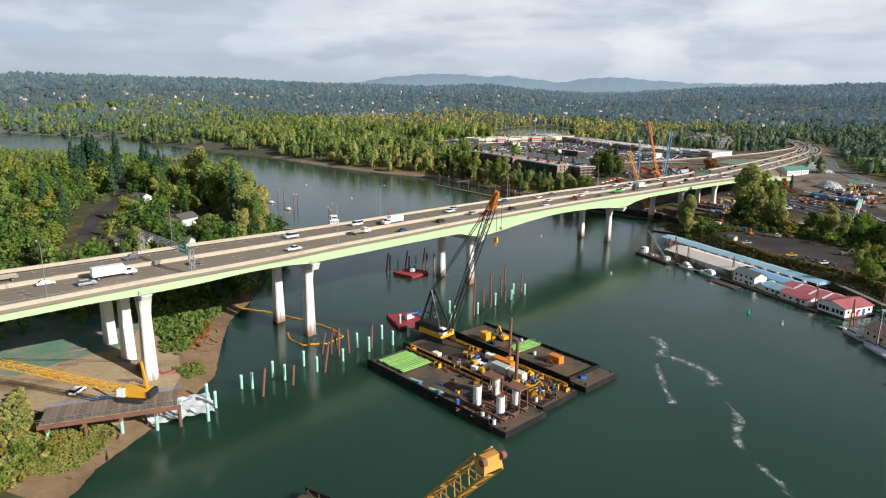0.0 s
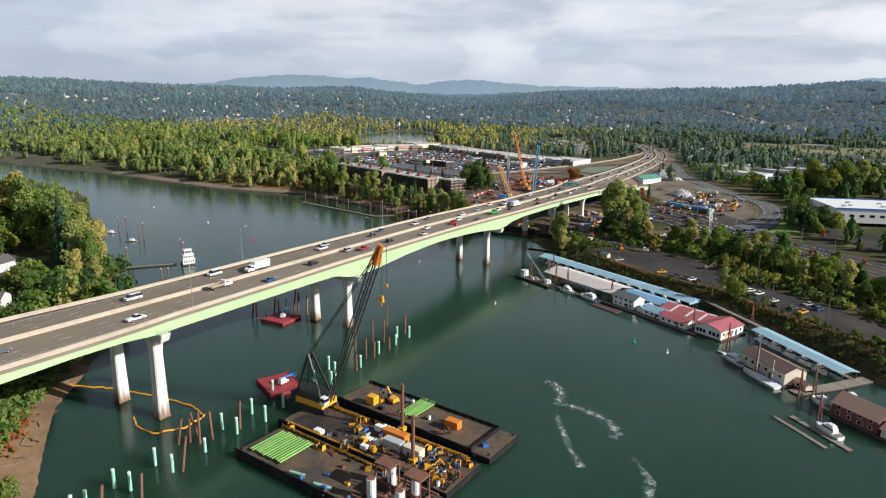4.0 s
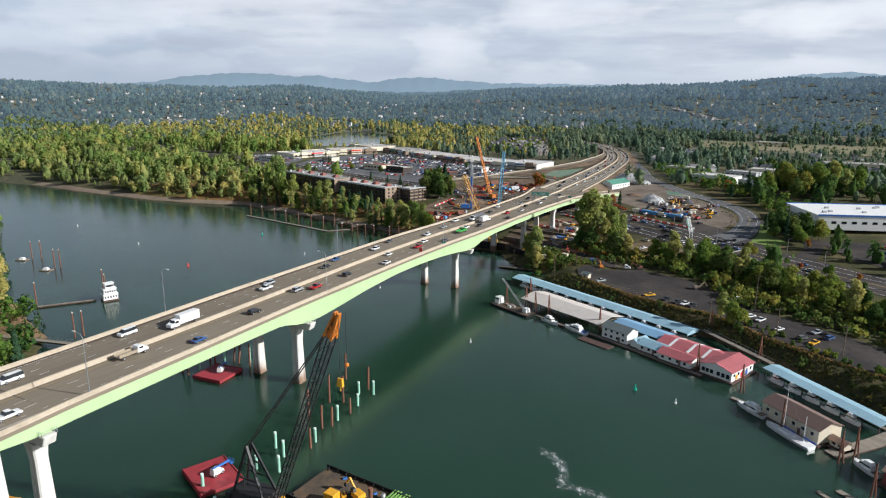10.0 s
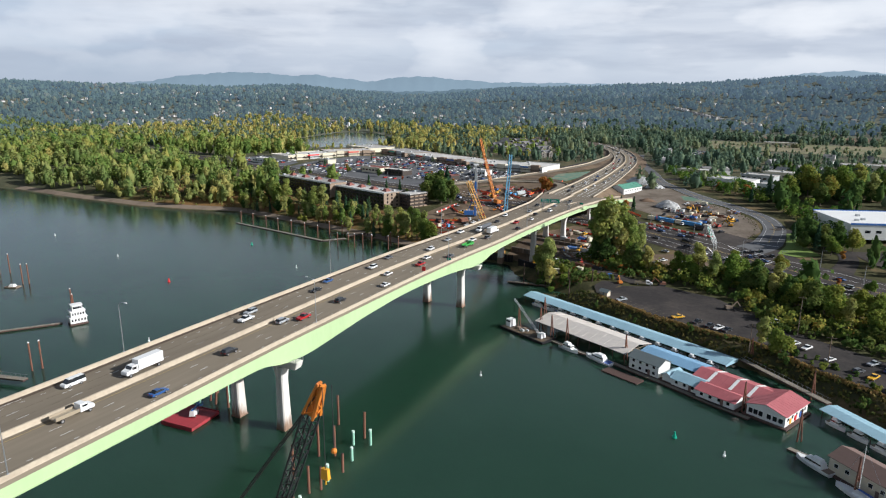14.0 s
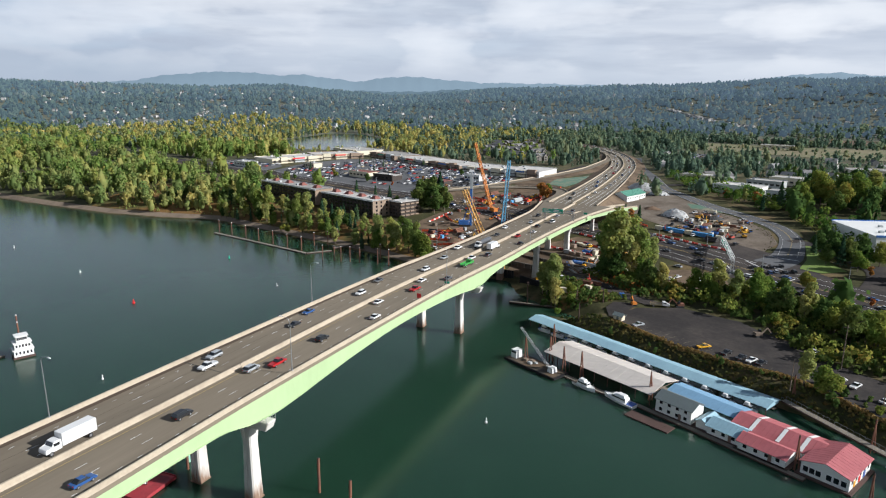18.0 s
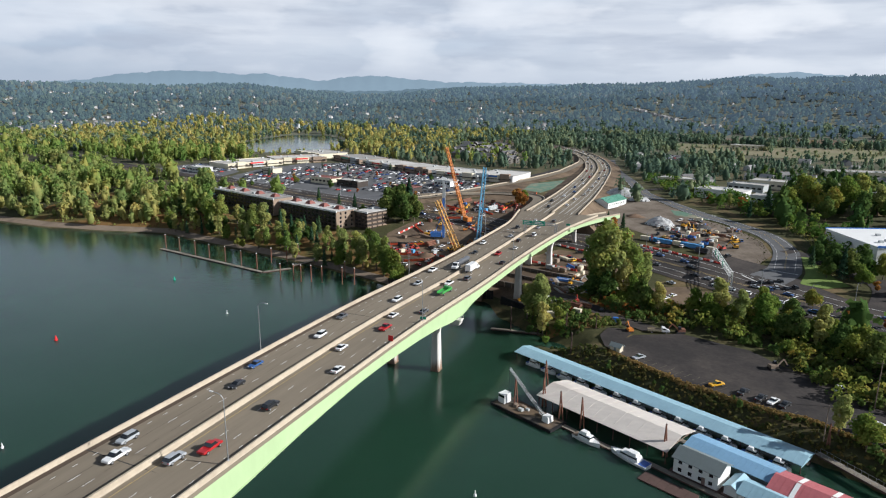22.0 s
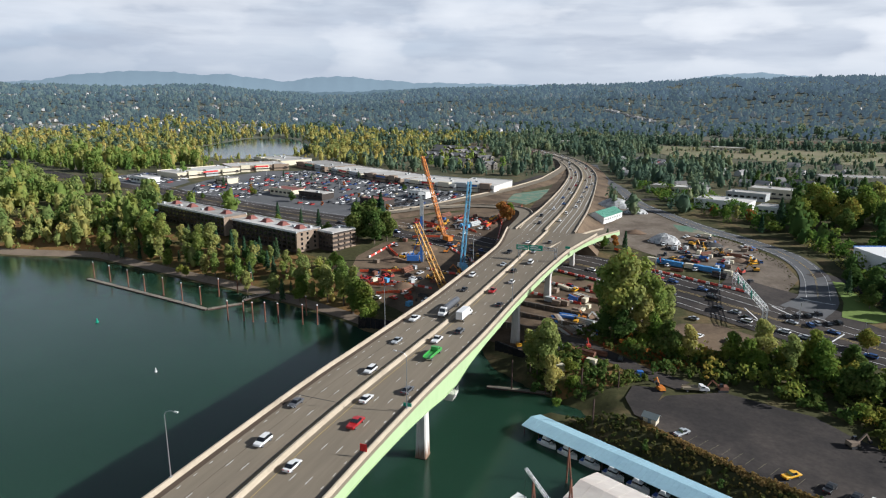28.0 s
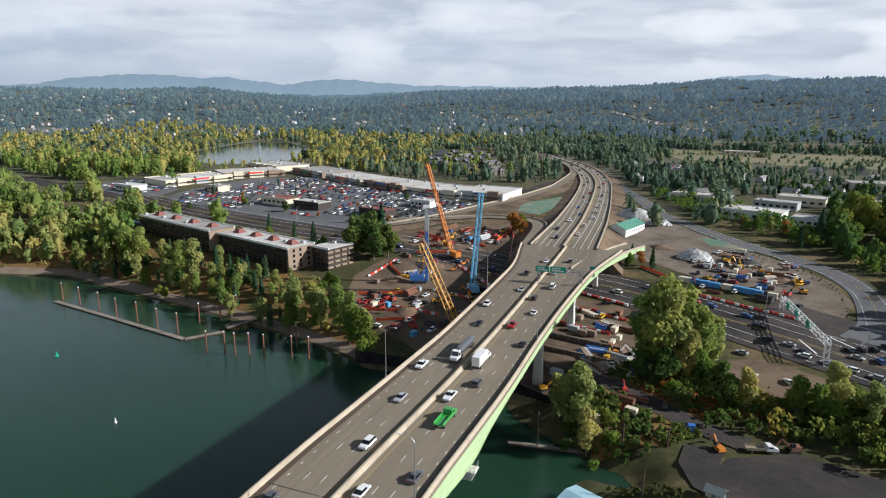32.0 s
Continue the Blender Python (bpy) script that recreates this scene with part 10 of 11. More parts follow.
def plant_tree(kind, x, y, s=1.0, turn=0.0, z=None, group="trees"):
    crown, trunk, label = TREE_KINDS[kind]
    if "bush" in kind:
        t = new("shrub", crown)
        t.matrix_basis = pose(x, y, land_at(x, y) if z is None else z, 0, 0, turn)
        t.scale = (s, s, s)
        return tagged(t, label, "shrub", group)
    t = thing("tree" if "bush" not in kind else "shrub", label, "tree" if "bush" not in kind else "shrub", (x, y, land_at(x, y) if z is None else z), turn, group)
    t.scale = (s, s, s)
    for nm, me in (("crown", crown), ("trunk", trunk)):
        o = new(nm, me)
        o.parent = t
    return t


rt = random.Random(77)
BLOCK_POLY = [np.array(p, float) for p in (LOT, MALL_LOT, [(52, 326), (62, 376), (86, 424), (112, 412), (128, 378), (124, 328), (104, 302), (70, 312)], [(-97, 260), (-62, 238), (-26, 220), (0, 216), (60, 196), (66, 250), (40, 300), (30, 345), (-30, 352), (-60, 348), (-106, 332), (-112, 300)], [(-300, 322), (-205, 296), (-140, 280), (-118, 318), (-150, 338), (-240, 362), (-292, 366)], [(-398, 480), (-420, 650), (-370, 690), (-60, 560), (-60, 470), (-100, 380), (-360, 420)], [(150, 380), (176, 290), (300, 190), (400, 250), (330, 420), (250, 420)], [(180, 900), (700, 860), (900, 1000), (600, 1180), (200, 1120)], [(120, 1220), (620, 1260), (560, 1420), (140, 1380)], [(-92, 636), (-208, 694), (-232, 730), (-300, 960), (-205, 965), (-150, 800)], [(18, 1110), (72, 945), (185, 930), (190, 1100), (60, 1180)], [(20, 825), (60, 760), (80, 870), (28, 920)], [(80, 440), (94, 540), (110, 600), (170, 590), (165, 530), (130, 440)], [(-474, 450), (-400, 430), (-362, 428), (-392, 490), (-466, 510)], LAKE)]
BLOCK_LINES = [([p[:2] for p in pts], max(p[2] for p in pts) / 2 + 3) for _, pts, _ in ROADS] + [([p[:2] for p in ON_RAMP], 9), ([p[:2] for p in LOOP], 9), ([(-111, 2000), (127, 1610)], 30), ([p[:2] for p in HWY], 27), ([(-12, -420), (-12, 0), (-10, 100), (-4, 220), (-2, 340)], 30)]


def blocked(px, py):
    bad = inside(px, py, RIVER)
    for p in BLOCK_POLY:
        bad |= inside(px, py, p)
    for pts, w in BLOCK_LINES:
        bad |= shore_distance(px, py, np.array(pts, float), False) < w
    return bad


def free_spots(n, x0, x1, y0, y1, rng, keep=None):
    px, py = rng.uniform(x0, x1, n), rng.uniform(y0, y1, n)
    ok = ~blocked(px, py)
    if keep is not None:
        ok &= keep(px, py)
    return px[ok], py[ok]


# named single trees that stand out
for kind, x, y, s in (("cotton", 46, 229, 2.0), ("cotton", 41, 232, 1.55), ("cotton2", 50, 231, 2.1), ("dark", 49, 225, 1.1), ("cotton", 60, 234, 1.4), ("cotton2", 64, 238, 1.35), ("cotton2", 56, 229, 1.25), ("cotton", 54, 237, 1.75), ("bush2", 58, 225, 1.6), ("bush2", 66, 229, 1.6), ("dark", 41, 227, 0.9), ("oak2", 61, 229, 1.0), ("bush2", 52, 220, 1.3), ("red", 64, 226, 0.5),
                      ("oak2", 150, 442, 1.4), ("oak", 163, 451, 1.7), ("oak2", 174, 438, 1.6), ("oak", 186, 449, 1.8), ("cotton", 199, 469, 1.4), ("dark", 178, 470, 1.7), ("oak", 160, 472, 1.6), ("cotton2", 206, 445, 1.4), ("dark", 193, 432, 1.5), ("oak2", 152, 424, 1.1), ("dark", 170, 420, 1.3), ("oak", 216, 456, 1.5), ("dark", 151, 319, 1.0), ("dark", 156, 305, 1.3), ("fir", 160, 296, 0.8), ("dark", 153, 295, 0.9), ("dark", 164, 300, 1.2), ("oak2", 167, 287, 0.9), ("dark", 172, 311, 1.2), ("fir2", 148, 312, 0.8), ("oak2", 179, 300, 1.1), ("red", 172, 280, 0.8), ("fir", 134, 424, 1.0), ("red", 118, 436, 1.3), ("cotton2", 110, 440, 0.7), ("cotton2", 126, 418, 0.6), ("red", 96, 454, 1.0), ("oak2", 104, 448, 0.7), ("fir2", 122, 412, 0.8),
                      ("cotton2", 24.8, 188, 1.4), ("cotton2", 21, 190, 1.2), ("cotton2", 28, 181, 1.0), ("cotton2", 18, 193, 1.0), ("oak2", 33, 190, 0.5), ("bush2", 34, 184, 1.3), ("bush", 22, 183, 1.2), ("bush2", 30, 176, 1.0),
                      ("dark", -113, 333, 2.0), ("dark", -121, 327, 1.9), ("fir", -112, 344, 1.35), ("fir", -119, 346, 1.2), ("dark", -108, 325, 1.6), ("dark", -103, 333, 1.5), ("red", -42, 398, 1.6), ("red", -46, 404, 1.7), ("oak", -40, 404, 0.8), ("red", -38, 396, 1.4), ("oak2", 136, 118, 0.9), ("cotton2", 130, 124, 0.8),
                      ("cotton", -76, 232, 1.2), ("cotton", -84, 238, 1.15), ("oak", -70, 229, 1.2), ("cotton2", -94, 240, 1.2), ("oak2", -64, 224, 0.9), ("cotton", -90, 246, 1.0), ("cotton", -100, 244, 1.1), ("cotton2", -112, 246, 1.3), ("cotton", -196, 270, 1.3), ("cotton2", -190, 274, 1.5), ("cotton", -236, 284, 1.3), ("oak", -244, 282, 1.4), ("cotton", -252, 288, 1.2),
                      ("oak", 30, 352, 0.55), ("red", 36, 356, 1.1), ("fir2", 42, 352, 0.8), ("fir2", 31, 360, 0.7), ("fir2", -148, 268, 0.8), ("fir2", -160, 274, 0.95), ("fir2", -172, 280, 0.9), ("fir2", -184, 284, 1.0), ("fir2", -140, 262, 0.8), ("fir2", -154, 284, 0.7), ("fir2", -198, 288, 0.9), ("fir2", -212, 292, 1.0), ("fir", -226, 296, 0.6), ("fir2", -166, 264, 0.7), ("fir", -158, 343, 0.7), ("fir2", -176, 350, 0.8), ("fir2", -200, 358, 0.9), ("dark", -146, 330, 0.6)):
    plant_tree(kind, x, y, s, rt.uniform(0, 360))
# the belt between the riverside lot and the arterial
for x, y in ((66, 215), (74, 214), (79, 224), (88, 219), (95, 213), (100, 218), (108, 212), (116, 207), (122, 202), (128, 200), (134, 196), (127, 216), (118, 222), (138, 203), (142, 192), (146, 186), (152, 178), (157, 168), (163, 164), (168, 176), (160, 186), (150, 196), (174, 164), (181, 152), (190, 142), (176, 178), (186, 168), (196, 150), (204, 140), (212, 146), (200, 162), (214, 128), (224, 118), (232, 128), (222, 142), (240, 112), (238, 100), (250, 96), (246, 82), (256, 70), (240, 64)):
    if inside(np.array([x + 1.5]), np.array([y + 1.5]), np.array([(66, 246), (72, 254), (86, 258), (102, 248), (106, 235), (96, 225), (78, 220), (62, 222)], float))[0]:
        continue
    plant_tree(rt.choice(("oak2", "dark", "oak", "bush2")), x + rt.uniform(2.5, 5.5), y + rt.uniform(2.5, 6.5), rt.uniform(0.5, 0.9), rt.uniform(0, 360), group="trees along the car park")
    plant_tree(rt.choice(("oak", "oak2", "dark", "oak2", "cotton2", "dark", "oak")), x + rt.uniform(-1.5, 1.5), y + rt.uniform(-1.5, 1.5), rt.uniform(0.8, 1.25), rt.uniform(0, 360), group="trees along the car park")
# small trees among the shopping centre cars and round the hotel
for x, y in ((-318, 450), (-286, 446), (-250, 470), (-214, 486), (-176, 440), (-150, 476), (-262, 510), (-300, 520), (-226, 540), (-190, 404), (-156, 396), (-134, 404), (-222, 412), (-268, 424), (-300, 400), (-210, 346), (-160, 336), (-196, 352), (-262, 366), (-136, 318), (-140, 352), (-150, 342)):
    plant_tree(rt.choice(("red", "oak2", "fir2", "dark")), x, y, rt.uniform(0.4, 0.7), rt.uniform(0, 360), group="trees in the shopping centre lot")
# street trees of the arterial
for i in range(12):
    x, y = 140 + i * 13, 246 - i * 7.2
    plant_tree("red" if i % 3 else "oak2", x, y, rt.uniform(0.45, 0.8), rt.uniform(0, 360), group="street trees")
# shrubs along the river bank below the lot, and below the hotel
for i in range(34):
    j = i / 34
    plant_tree(rt.choice(("bush", "bush", "bush2")), 136 + 70 * j + rt.uniform(-2, 3), 126 - 56 * j + rt.uniform(-3, 4), rt.uniform(0.45, 0.95), rt.uniform(0, 360), group="shrubs on the bank")
rngt = np.random.RandomState(5)
# far bank in front of and beside the hotel
px, py = free_spots(620, -300, -66, 226, 345, rngt, lambda x, y: y < 296 + 0.2 * (-190 - x))
for x, y in list(zip(px, py))[:88]:
    plant_tree(rt.choice(("cotton", "cotton2", "oak", "fir2", "dark", "oak2", "fir2", "cotton2")), float(x), float(y), rt.uniform(0.45, 0.9), rt.uniform(0, 360), group="trees on the far bank")
# trees of the near west bank that stand above the rest
WEST_STREET = [(-150, -118), (-198, -98), (-241, -79), (-280, -55), (-332, -30), (-424, 4)]


def west_free(x, y):
    yard = np.zeros(x.shape, bool)
    for hx_, hy_, r, run in ((-438.8, 74.0, 15, 40), (-273.4, -39.0, 11, 30), (-193.5, -45.5, 10, 26), (-140, -74, 11, 24), (-203, -32, 18, 40), (-282, -40, 12, 26)):
        along, side = (x - hx_) * 0.9 - (y - hy_) * 0.43, (x - hx_) * 0.43 + (y - hy_) * 0.9
        yard |= (np.abs(side) < r) & (along > -r) & (along < run)
    return (x < -54 - 0.12 * y) & ~yard & (shore_distance(x, y, np.array(WEST_STREET, float), False) > 12)


px, py = free_spots(420, -330, -48, -200, 60, rngt, west_free)
for kind, spots in (("fir", ((-397, -43, 46), (-358, -51, 45), (-433, -22, 47), (-451, -12, 49), (-421, -18, 49), (-391, -24, 46), (-352, -34, 42), (-434, 5, 51), (-387, -11, 41), (-380, 7, 44), (-360, 3, 42), (-357, 11, 39), (-321, -7, 38), (-313, -43, 36), (-300, -84, 37), (-193, -12, 40), (-178, -20, 34), (-405, -34, 42), (-372, -42, 40), (-340, 8, 36))),
                    ("oak", ((-326, -15, 33), (-304, -14, 33), (-347, -12, 32), (-243, -2, 33), (-232, -1, 32), (-304, -86, 36), (-286, -96, 34), (-319, -64, 33), (-232, -106, 30), (-245, -98, 30), (-196, -124, 28), (-150, -130, 26))),
                    ("cotton", ((-294, 16, 47), (-284, 14, 44), (-302, 12, 40), (-211, -3, 46), (-188, -4, 38), (-166, -9, 31), (-159, -17, 28), (-173, -17, 32), (-154, -28, 20), (-132, -31, 20), (-135, -37, 17), (-220, 4, 40)))):
    for i, (x, y, top) in enumerate(spots):
        key = kind if kind == "fir" else rt.choice(("oak", "dark", "oak2") if kind == "oak" else ("cotton", "cotton2"))
        base = land_at(x, y)
        plant_tree(key, x, y, (top - base) / {"fir": 21, "oak": 15, "oak2": 13, "dark": 14, "cotton": 20, "cotton2": 17}[key], rt.uniform(0, 360), group="tall trees on the west bank")
for x, y in list(zip(px, py))[:60]:
    plant_tree(rt.choice(("oak", "oak2", "dark", "fir", "cotton", "red", "fir2", "cotton2")), float(x), float(y), rt.uniform(0.9, 1.3), rt.uniform(0, 360), group="trees on the west bank")
px, py = free_spots(300, -70, 20, -230, -100, rngt, lambda x, y: (np.hypot(x + 20, y + 155) > 36))
for x, y in list(zip(px, py))[:36]:
    plant_tree(rt.choice(("bush", "bush2", "bush2")), float(x), float(y), rt.uniform(0.6, 1.1), rt.uniform(0, 360), group="shrubs on the west bank")
for x, y in ((26, -196), (34, -206), (20, -204), (12, -192), (22, -186), (40, -200), (32, -192)):
    plant_tree("bush2", x, y, rt.uniform(0.8, 1.3), rt.uniform(0, 360), group="shrubs on the west bank")


def crown_core(rng, conifer):
    """The closed inner mass of a far crown, one unit high: rings of six corners and a lid."""
    levels = ((0.04, 1.0), (0.38, 0.66), (0.72, 0.34), (1.0, 0.03)) if conifer else ((0.06, 0.55), (0.36, 1.0), (0.70, 0.86), (0.93, 0.36))
    wide = 0.19 if conifer else 0.33
    v, f = [], []
    for z, k in levels:
        for i in range(6):
            a = 2 * math.pi * i / 6 + z
            v.append((wide * k * math.cos(a), wide * k * math.sin(a), z))
    for b in range(3):
        for i in range(6):
            f.append((b * 6 + i, b * 6 + (i + 1) % 6, b * 6 + 6 + (i + 1) % 6, b * 6 + 6 + i))
    f += [(18, 19, 20, 21), (18, 21, 22, 23)]
    return np.array(v), np.array(f)


def woods(name, px, py, heights, radii, per, size, material, label, seed, conifer_share=0.3):
    """Many small trees joined into one mesh, each a loose crown of a few dozen sprays."""
    rng = np.random.RandomState(seed)
    # lower growth where the lake opens the view up the valley
    az, far = np.degrees(np.arctan2(px - 80, py + 50)), np.hypot(px - 80, py + 50)
    heights = np.where((az > -40) & (az < -31) & (far > 780) & (far < 1000), heights * 0.45, heights)
    heights = np.where((az > 4) & (az < 32) & (far > 620) & (far < 1000), heights * 0.6, heights)
    pz = land(px, py)
    out, tones, solid, solid_faces, solid_tones, at = [], [], [], [], [], 0
    dense, far_off = name.endswith("woods") and not name.startswith("west_bank"), material in (L_HILL, L_HILLS_FAR)
    inner = 0.95 if far_off else 0.60
    shapes = [crown_points(rng, per, 1.0, 0.36, 0.08, 7, "round") for _ in range(5)] + [crown_points(rng, per, 1.0, 0.2, 0.05, 1, "cone") for _ in range(3)]
    pick = np.where(rng.uniform(size=len(px)) < conifer_share, rng.randint(5, 8, len(px)), rng.randint(0, 5, len(px)))
    for s in range(8):
        idx = np.where(pick == s)[0]
        if not len(idx):
            continue
        a = rng.uniform(0, 2 * np.pi, len(idx))
        b, d = shapes[s][0][None], shapes[s][1][None]
        ca, sa = np.cos(a)[:, None], np.sin(a)[:, None]
        d = np.stack([d[..., 0] * ca - d[..., 1] * sa, d[..., 0] * sa + d[..., 1] * ca, np.repeat(d[..., 2], len(idx), 0)], -1).reshape(-1, 3)
        c = np.stack([b[..., 0] * np.cos(a)[:, None] - b[..., 1] * np.sin(a)[:, None], b[..., 0] * np.sin(a)[:, None] + b[..., 1] * np.cos(a)[:, None], np.repeat(b[..., 2], len(idx), 0)], -1)
        h, r = heights[idx][:, None], radii[idx][:, None]
        c = np.stack([c[..., 0] * h * r + px[idx][:, None], c[..., 1] * h * r + py[idx][:, None], c[..., 2] * h + pz[idx][:, None]], -1).reshape(-1, 3)
        sz = np.repeat(heights[idx] * size, per)
        out.append(sprays(c, sz, rng, 0.7 if far_off or material is L_FAR else 0.3, d))
        tone = rng.normal(0, 0.17, len(idx)) - (0.28 if s > 4 else 0.0)
        if far_off or material is L_FAR:
            tone = tone + 0.30 * waves(px[idx], py[idx], 330, 21) + 0.12 * waves(px[idx], py[idx], 90, 22)
        tones.append(np.repeat(tone, per))
        if dense:
            v, f = crown_core(rng, s > 4)
            v = v[None] * np.ones((len(idx), 1, 1))
            v = v * rng.uniform(0.7, 1.3, v.shape) * np.array((inner, inner, 1.0 if far_off else 0.86))
            v = np.stack([v[..., 0] * ca - v[..., 1] * sa, v[..., 0] * sa + v[..., 1] * ca, v[..., 2]], -1)
            solid.append(np.stack([v[..., 0] * h * r + px[idx][:, None], v[..., 1] * h * r + py[idx][:, None], v[..., 2] * h + pz[idx][:, None]], -1).reshape(-1, 3))
            solid_faces.append((f[None] + (np.arange(len(idx)) * v.shape[1])[:, None, None] + at).reshape(-1, 4))
            # inner mass set a small step lower in tone than its sprays
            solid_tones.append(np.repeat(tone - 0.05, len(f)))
            at += len(idx) * v.shape[1]
    core = (np.concatenate(solid), np.concatenate(solid_faces), np.concatenate(solid_tones)) if dense else None
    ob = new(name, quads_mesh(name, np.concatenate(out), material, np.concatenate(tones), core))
    return tagged(ob, label, "woods", kind="stuff")


def wood_area(name, n, x0, x1, y0, y1, h0, h1, per, size, material, label, seed, keep=None, share=0.3):
    rng = np.random.RandomState(seed)
    px, py = free_spots(n, x0, x1, y0, y1, rng, keep)
    return woods(name, px, py, h0 * 0.7 + (h1 * 1.12 - h0 * 0.7) * rng.uniform(0, 1, len(px)) ** 1.35, rng.uniform(0.7, 1.45, len(px)), per, size, material, label, seed + 1, share)


ribbon("west_street", [(x, y, 7.5) for x, y in WEST_STREET], 7.5, M_ASPHALT, "narrow dark street among trees on the west bank", lift=0.3, step=5)
patch("garden_lawn", [(-300, -38), (-290, -26), (-262, -42), (-268, -52)], M_LAWN, "green garden lawn behind hedges", "lawn", 0.25, 3.0)
patch("garden_lawn", [(-223, -34), (-211, -10), (-180, -38), (-194, -48)], M_LAWN, "green garden lawn behind hedges", "lawn", 0.25, 3.0)
wood_area("west_bank_woods", 720, -400, -48, -215, 62, 7, 17, 150, 0.040, L_GREEN, "dense green and gold woods on the near west bank", 99, west_free, 0.1)
wood_area("west_bank_woods", 170, -400, -48, -215, 62, 8, 18, 150, 0.040, L_DARK, "dark green trees in the woods of the west bank", 199, west_free, 0.5)
wood_area("west_bank_woods", 480, -400, -48, -215, 62, 6, 15, 150, 0.042, L_MID, "yellowing trees in the woods of the west bank", 299, west_free, 0.0)
wood_area("west_bank_shrubs", 900, -330, -48, -215, 62, 1.5, 4.5, 60, 0.085, L_MID, "bright green undergrowth of the west bank", 399, lambda x, y: (x < -54 - 0.12 * y) & (shore_distance(x, y, np.array(WEST_STREET, float), False) > 7) & ~((np.hypot(x + 203, y + 32) < 22) | (np.hypot(x - -438.8, y - 74.0) < 12) | (np.hypot(x - -273.4, y - -39.0) < 10) | (np.hypot(x - -193.5, y - -45.5) < 10) | (np.hypot(x + 140, y + 74) < 10) | (np.hypot(x + 282, y + 40) < 14)), 0.0)


WORKS = np.array([(66, 246), (72, 254), (86, 258), (102, 248), (106, 235), (96, 225), (78, 224), (68, 230)], float)
ACCESS = np.array([(72, 193), (60, 199), (48, 208), (36, 217), (24, 226)], float)


def brush(name, n, poly, h0, h1, per, size, material, label, seed, share=0.0):
    """Low growth that fills a polygon of the plan on dry land."""
    rng = np.random.RandomState(seed)
    p = np.array(poly, float)
    px, py = rng.uniform(p[:, 0].min(), p[:, 0].max(), n), rng.uniform(p[:, 1].min(), p[:, 1].max(), n)
    ok = inside(px, py, p) & ~inside(px, py, RIVER) & ~inside(px, py, WORKS) & (shore_distance(px, py, ACCESS, False) > 5.5)
    px, py = px[ok], py[ok]
    return woods(name, px, py, h0 + (h1 - h0) * rng.uniform(0, 1, len(px)) ** 1.6, rng.uniform(1.2, 2.0, len(px)), per, size, material, label, seed + 1, share)


brush("west_bank_brush", 2600, [(-12, -132), (-30, -114), (-50, -94), (-70, -78), (-84, -88), (-60, -124), (-34, -134)], 1.0, 3.0, 30, 0.15, L_MID, "green and gold brush below the bridge", 95)
brush("west_bank_brush", 160, [(-10, -128), (-30, -110), (-40, -112), (-26, -130)], 0.8, 1.8, 50, 0.12, L_RED, "rust-red bare brush near the shore", 195)
brush("west_bank_brush", 2600, [(24, -176), (38, -196), (60, -226), (20, -232), (-20, -206), (-6, -190), (10, -182)], 0.8, 2.4, 30, 0.15, L_GREEN, "bright green brush on the bank by the trestle", 97)
brush("west_bank_brush", 900, [(24, -176), (38, -196), (60, -226), (20, -232), (-20, -206), (-6, -190), (10, -182)], 0.8, 2.0, 30, 0.15, L_YELLOW, "yellow-green brush on the bank by the trestle", 297)
BANK = [(36, 170), (57, 162), (67, 154.5), (78, 147.5), (88, 141), (95, 138.5), (104, 134), (114, 130.5), (123, 129.5), (133, 122.5), (147, 108.5), (165, 96), (190, 80), (240, 42), (240, 16), (196, 54), (179, 69), (165, 84), (151, 97), (135, 110), (122, 119), (100, 128), (80, 138), (58, 149), (36, 161)]
_r = np.random.RandomState(199)
_k = _r.uniform(0, len(LOT_EDGE) - 1.001, 3200)
_e = np.array(LOT_EDGE, float)
_p = _e[_k.astype(int)] + (_e[_k.astype(int) + 1] - _e[_k.astype(int)]) * (_k % 1)[:, None] + _r.normal(0, 0.55, (3200, 2)) - (0.5, 0.9)
woods("bank_grass", _p[:, 0], _p[:, 1], _r.uniform(0.35, 1.0, 3200), _r.uniform(1.2, 2.2, 3200), 14, 0.26, L_STRAW, "dry golden grass along the top of the bank", 201, 0.0)
brush("bank_brush", 24000, BANK, 0.5, 1.6, 18, 0.22, L_BRUSH, "dense dark brush on the bank below the car park", 191)
BELT = [(66, 191), (86, 199), (115, 188), (128, 162), (132, 149), (141, 144), (159, 141), (183, 126), (210, 101), (242, 72), (280, 60), (300, 90), (262, 116), (226, 146), (192, 178), (168, 198), (142, 218), (112, 238), (84, 252), (66, 246)]
brush("belt_brush", 5200, BELT, 1.5, 5.0, 40, 0.12, L_DARK, "dense brush between the car park and the road", 193)
brush("belt_brush", 900, BELT, 4.0, 9.0, 90, 0.06, L_GREEN, "young green trees between the car park and the road", 197)
patch("works_ground", WORKS.tolist(), M_DIRT, "bare brown dirt beside the road works", "dirt", 0.13, 3.0)
ribbon("works_access", [(x, y, 8.5) for x, y in ACCESS.tolist()], 8.5, M_ASPHALT, "dark asphalt track from the car park to the works", lift=0.35, step=4)
brush("dry_brush", 900, [(46, 211), (64, 202), (78, 214), (72, 226), (52, 224), (42, 220)], 0.5, 1.6, 24, 0.2, L_RED, "dry rust-brown brush on the slope", 205)
brush("verge_grass", 1500, [(139, 402), (152, 366), (156, 336), (148, 300), (160, 300), (166, 340), (162, 372), (148, 408)], 0.2, 0.7, 14, 0.5, L_YELLOW, "rough grass along the outside of the loop ramp", 207)
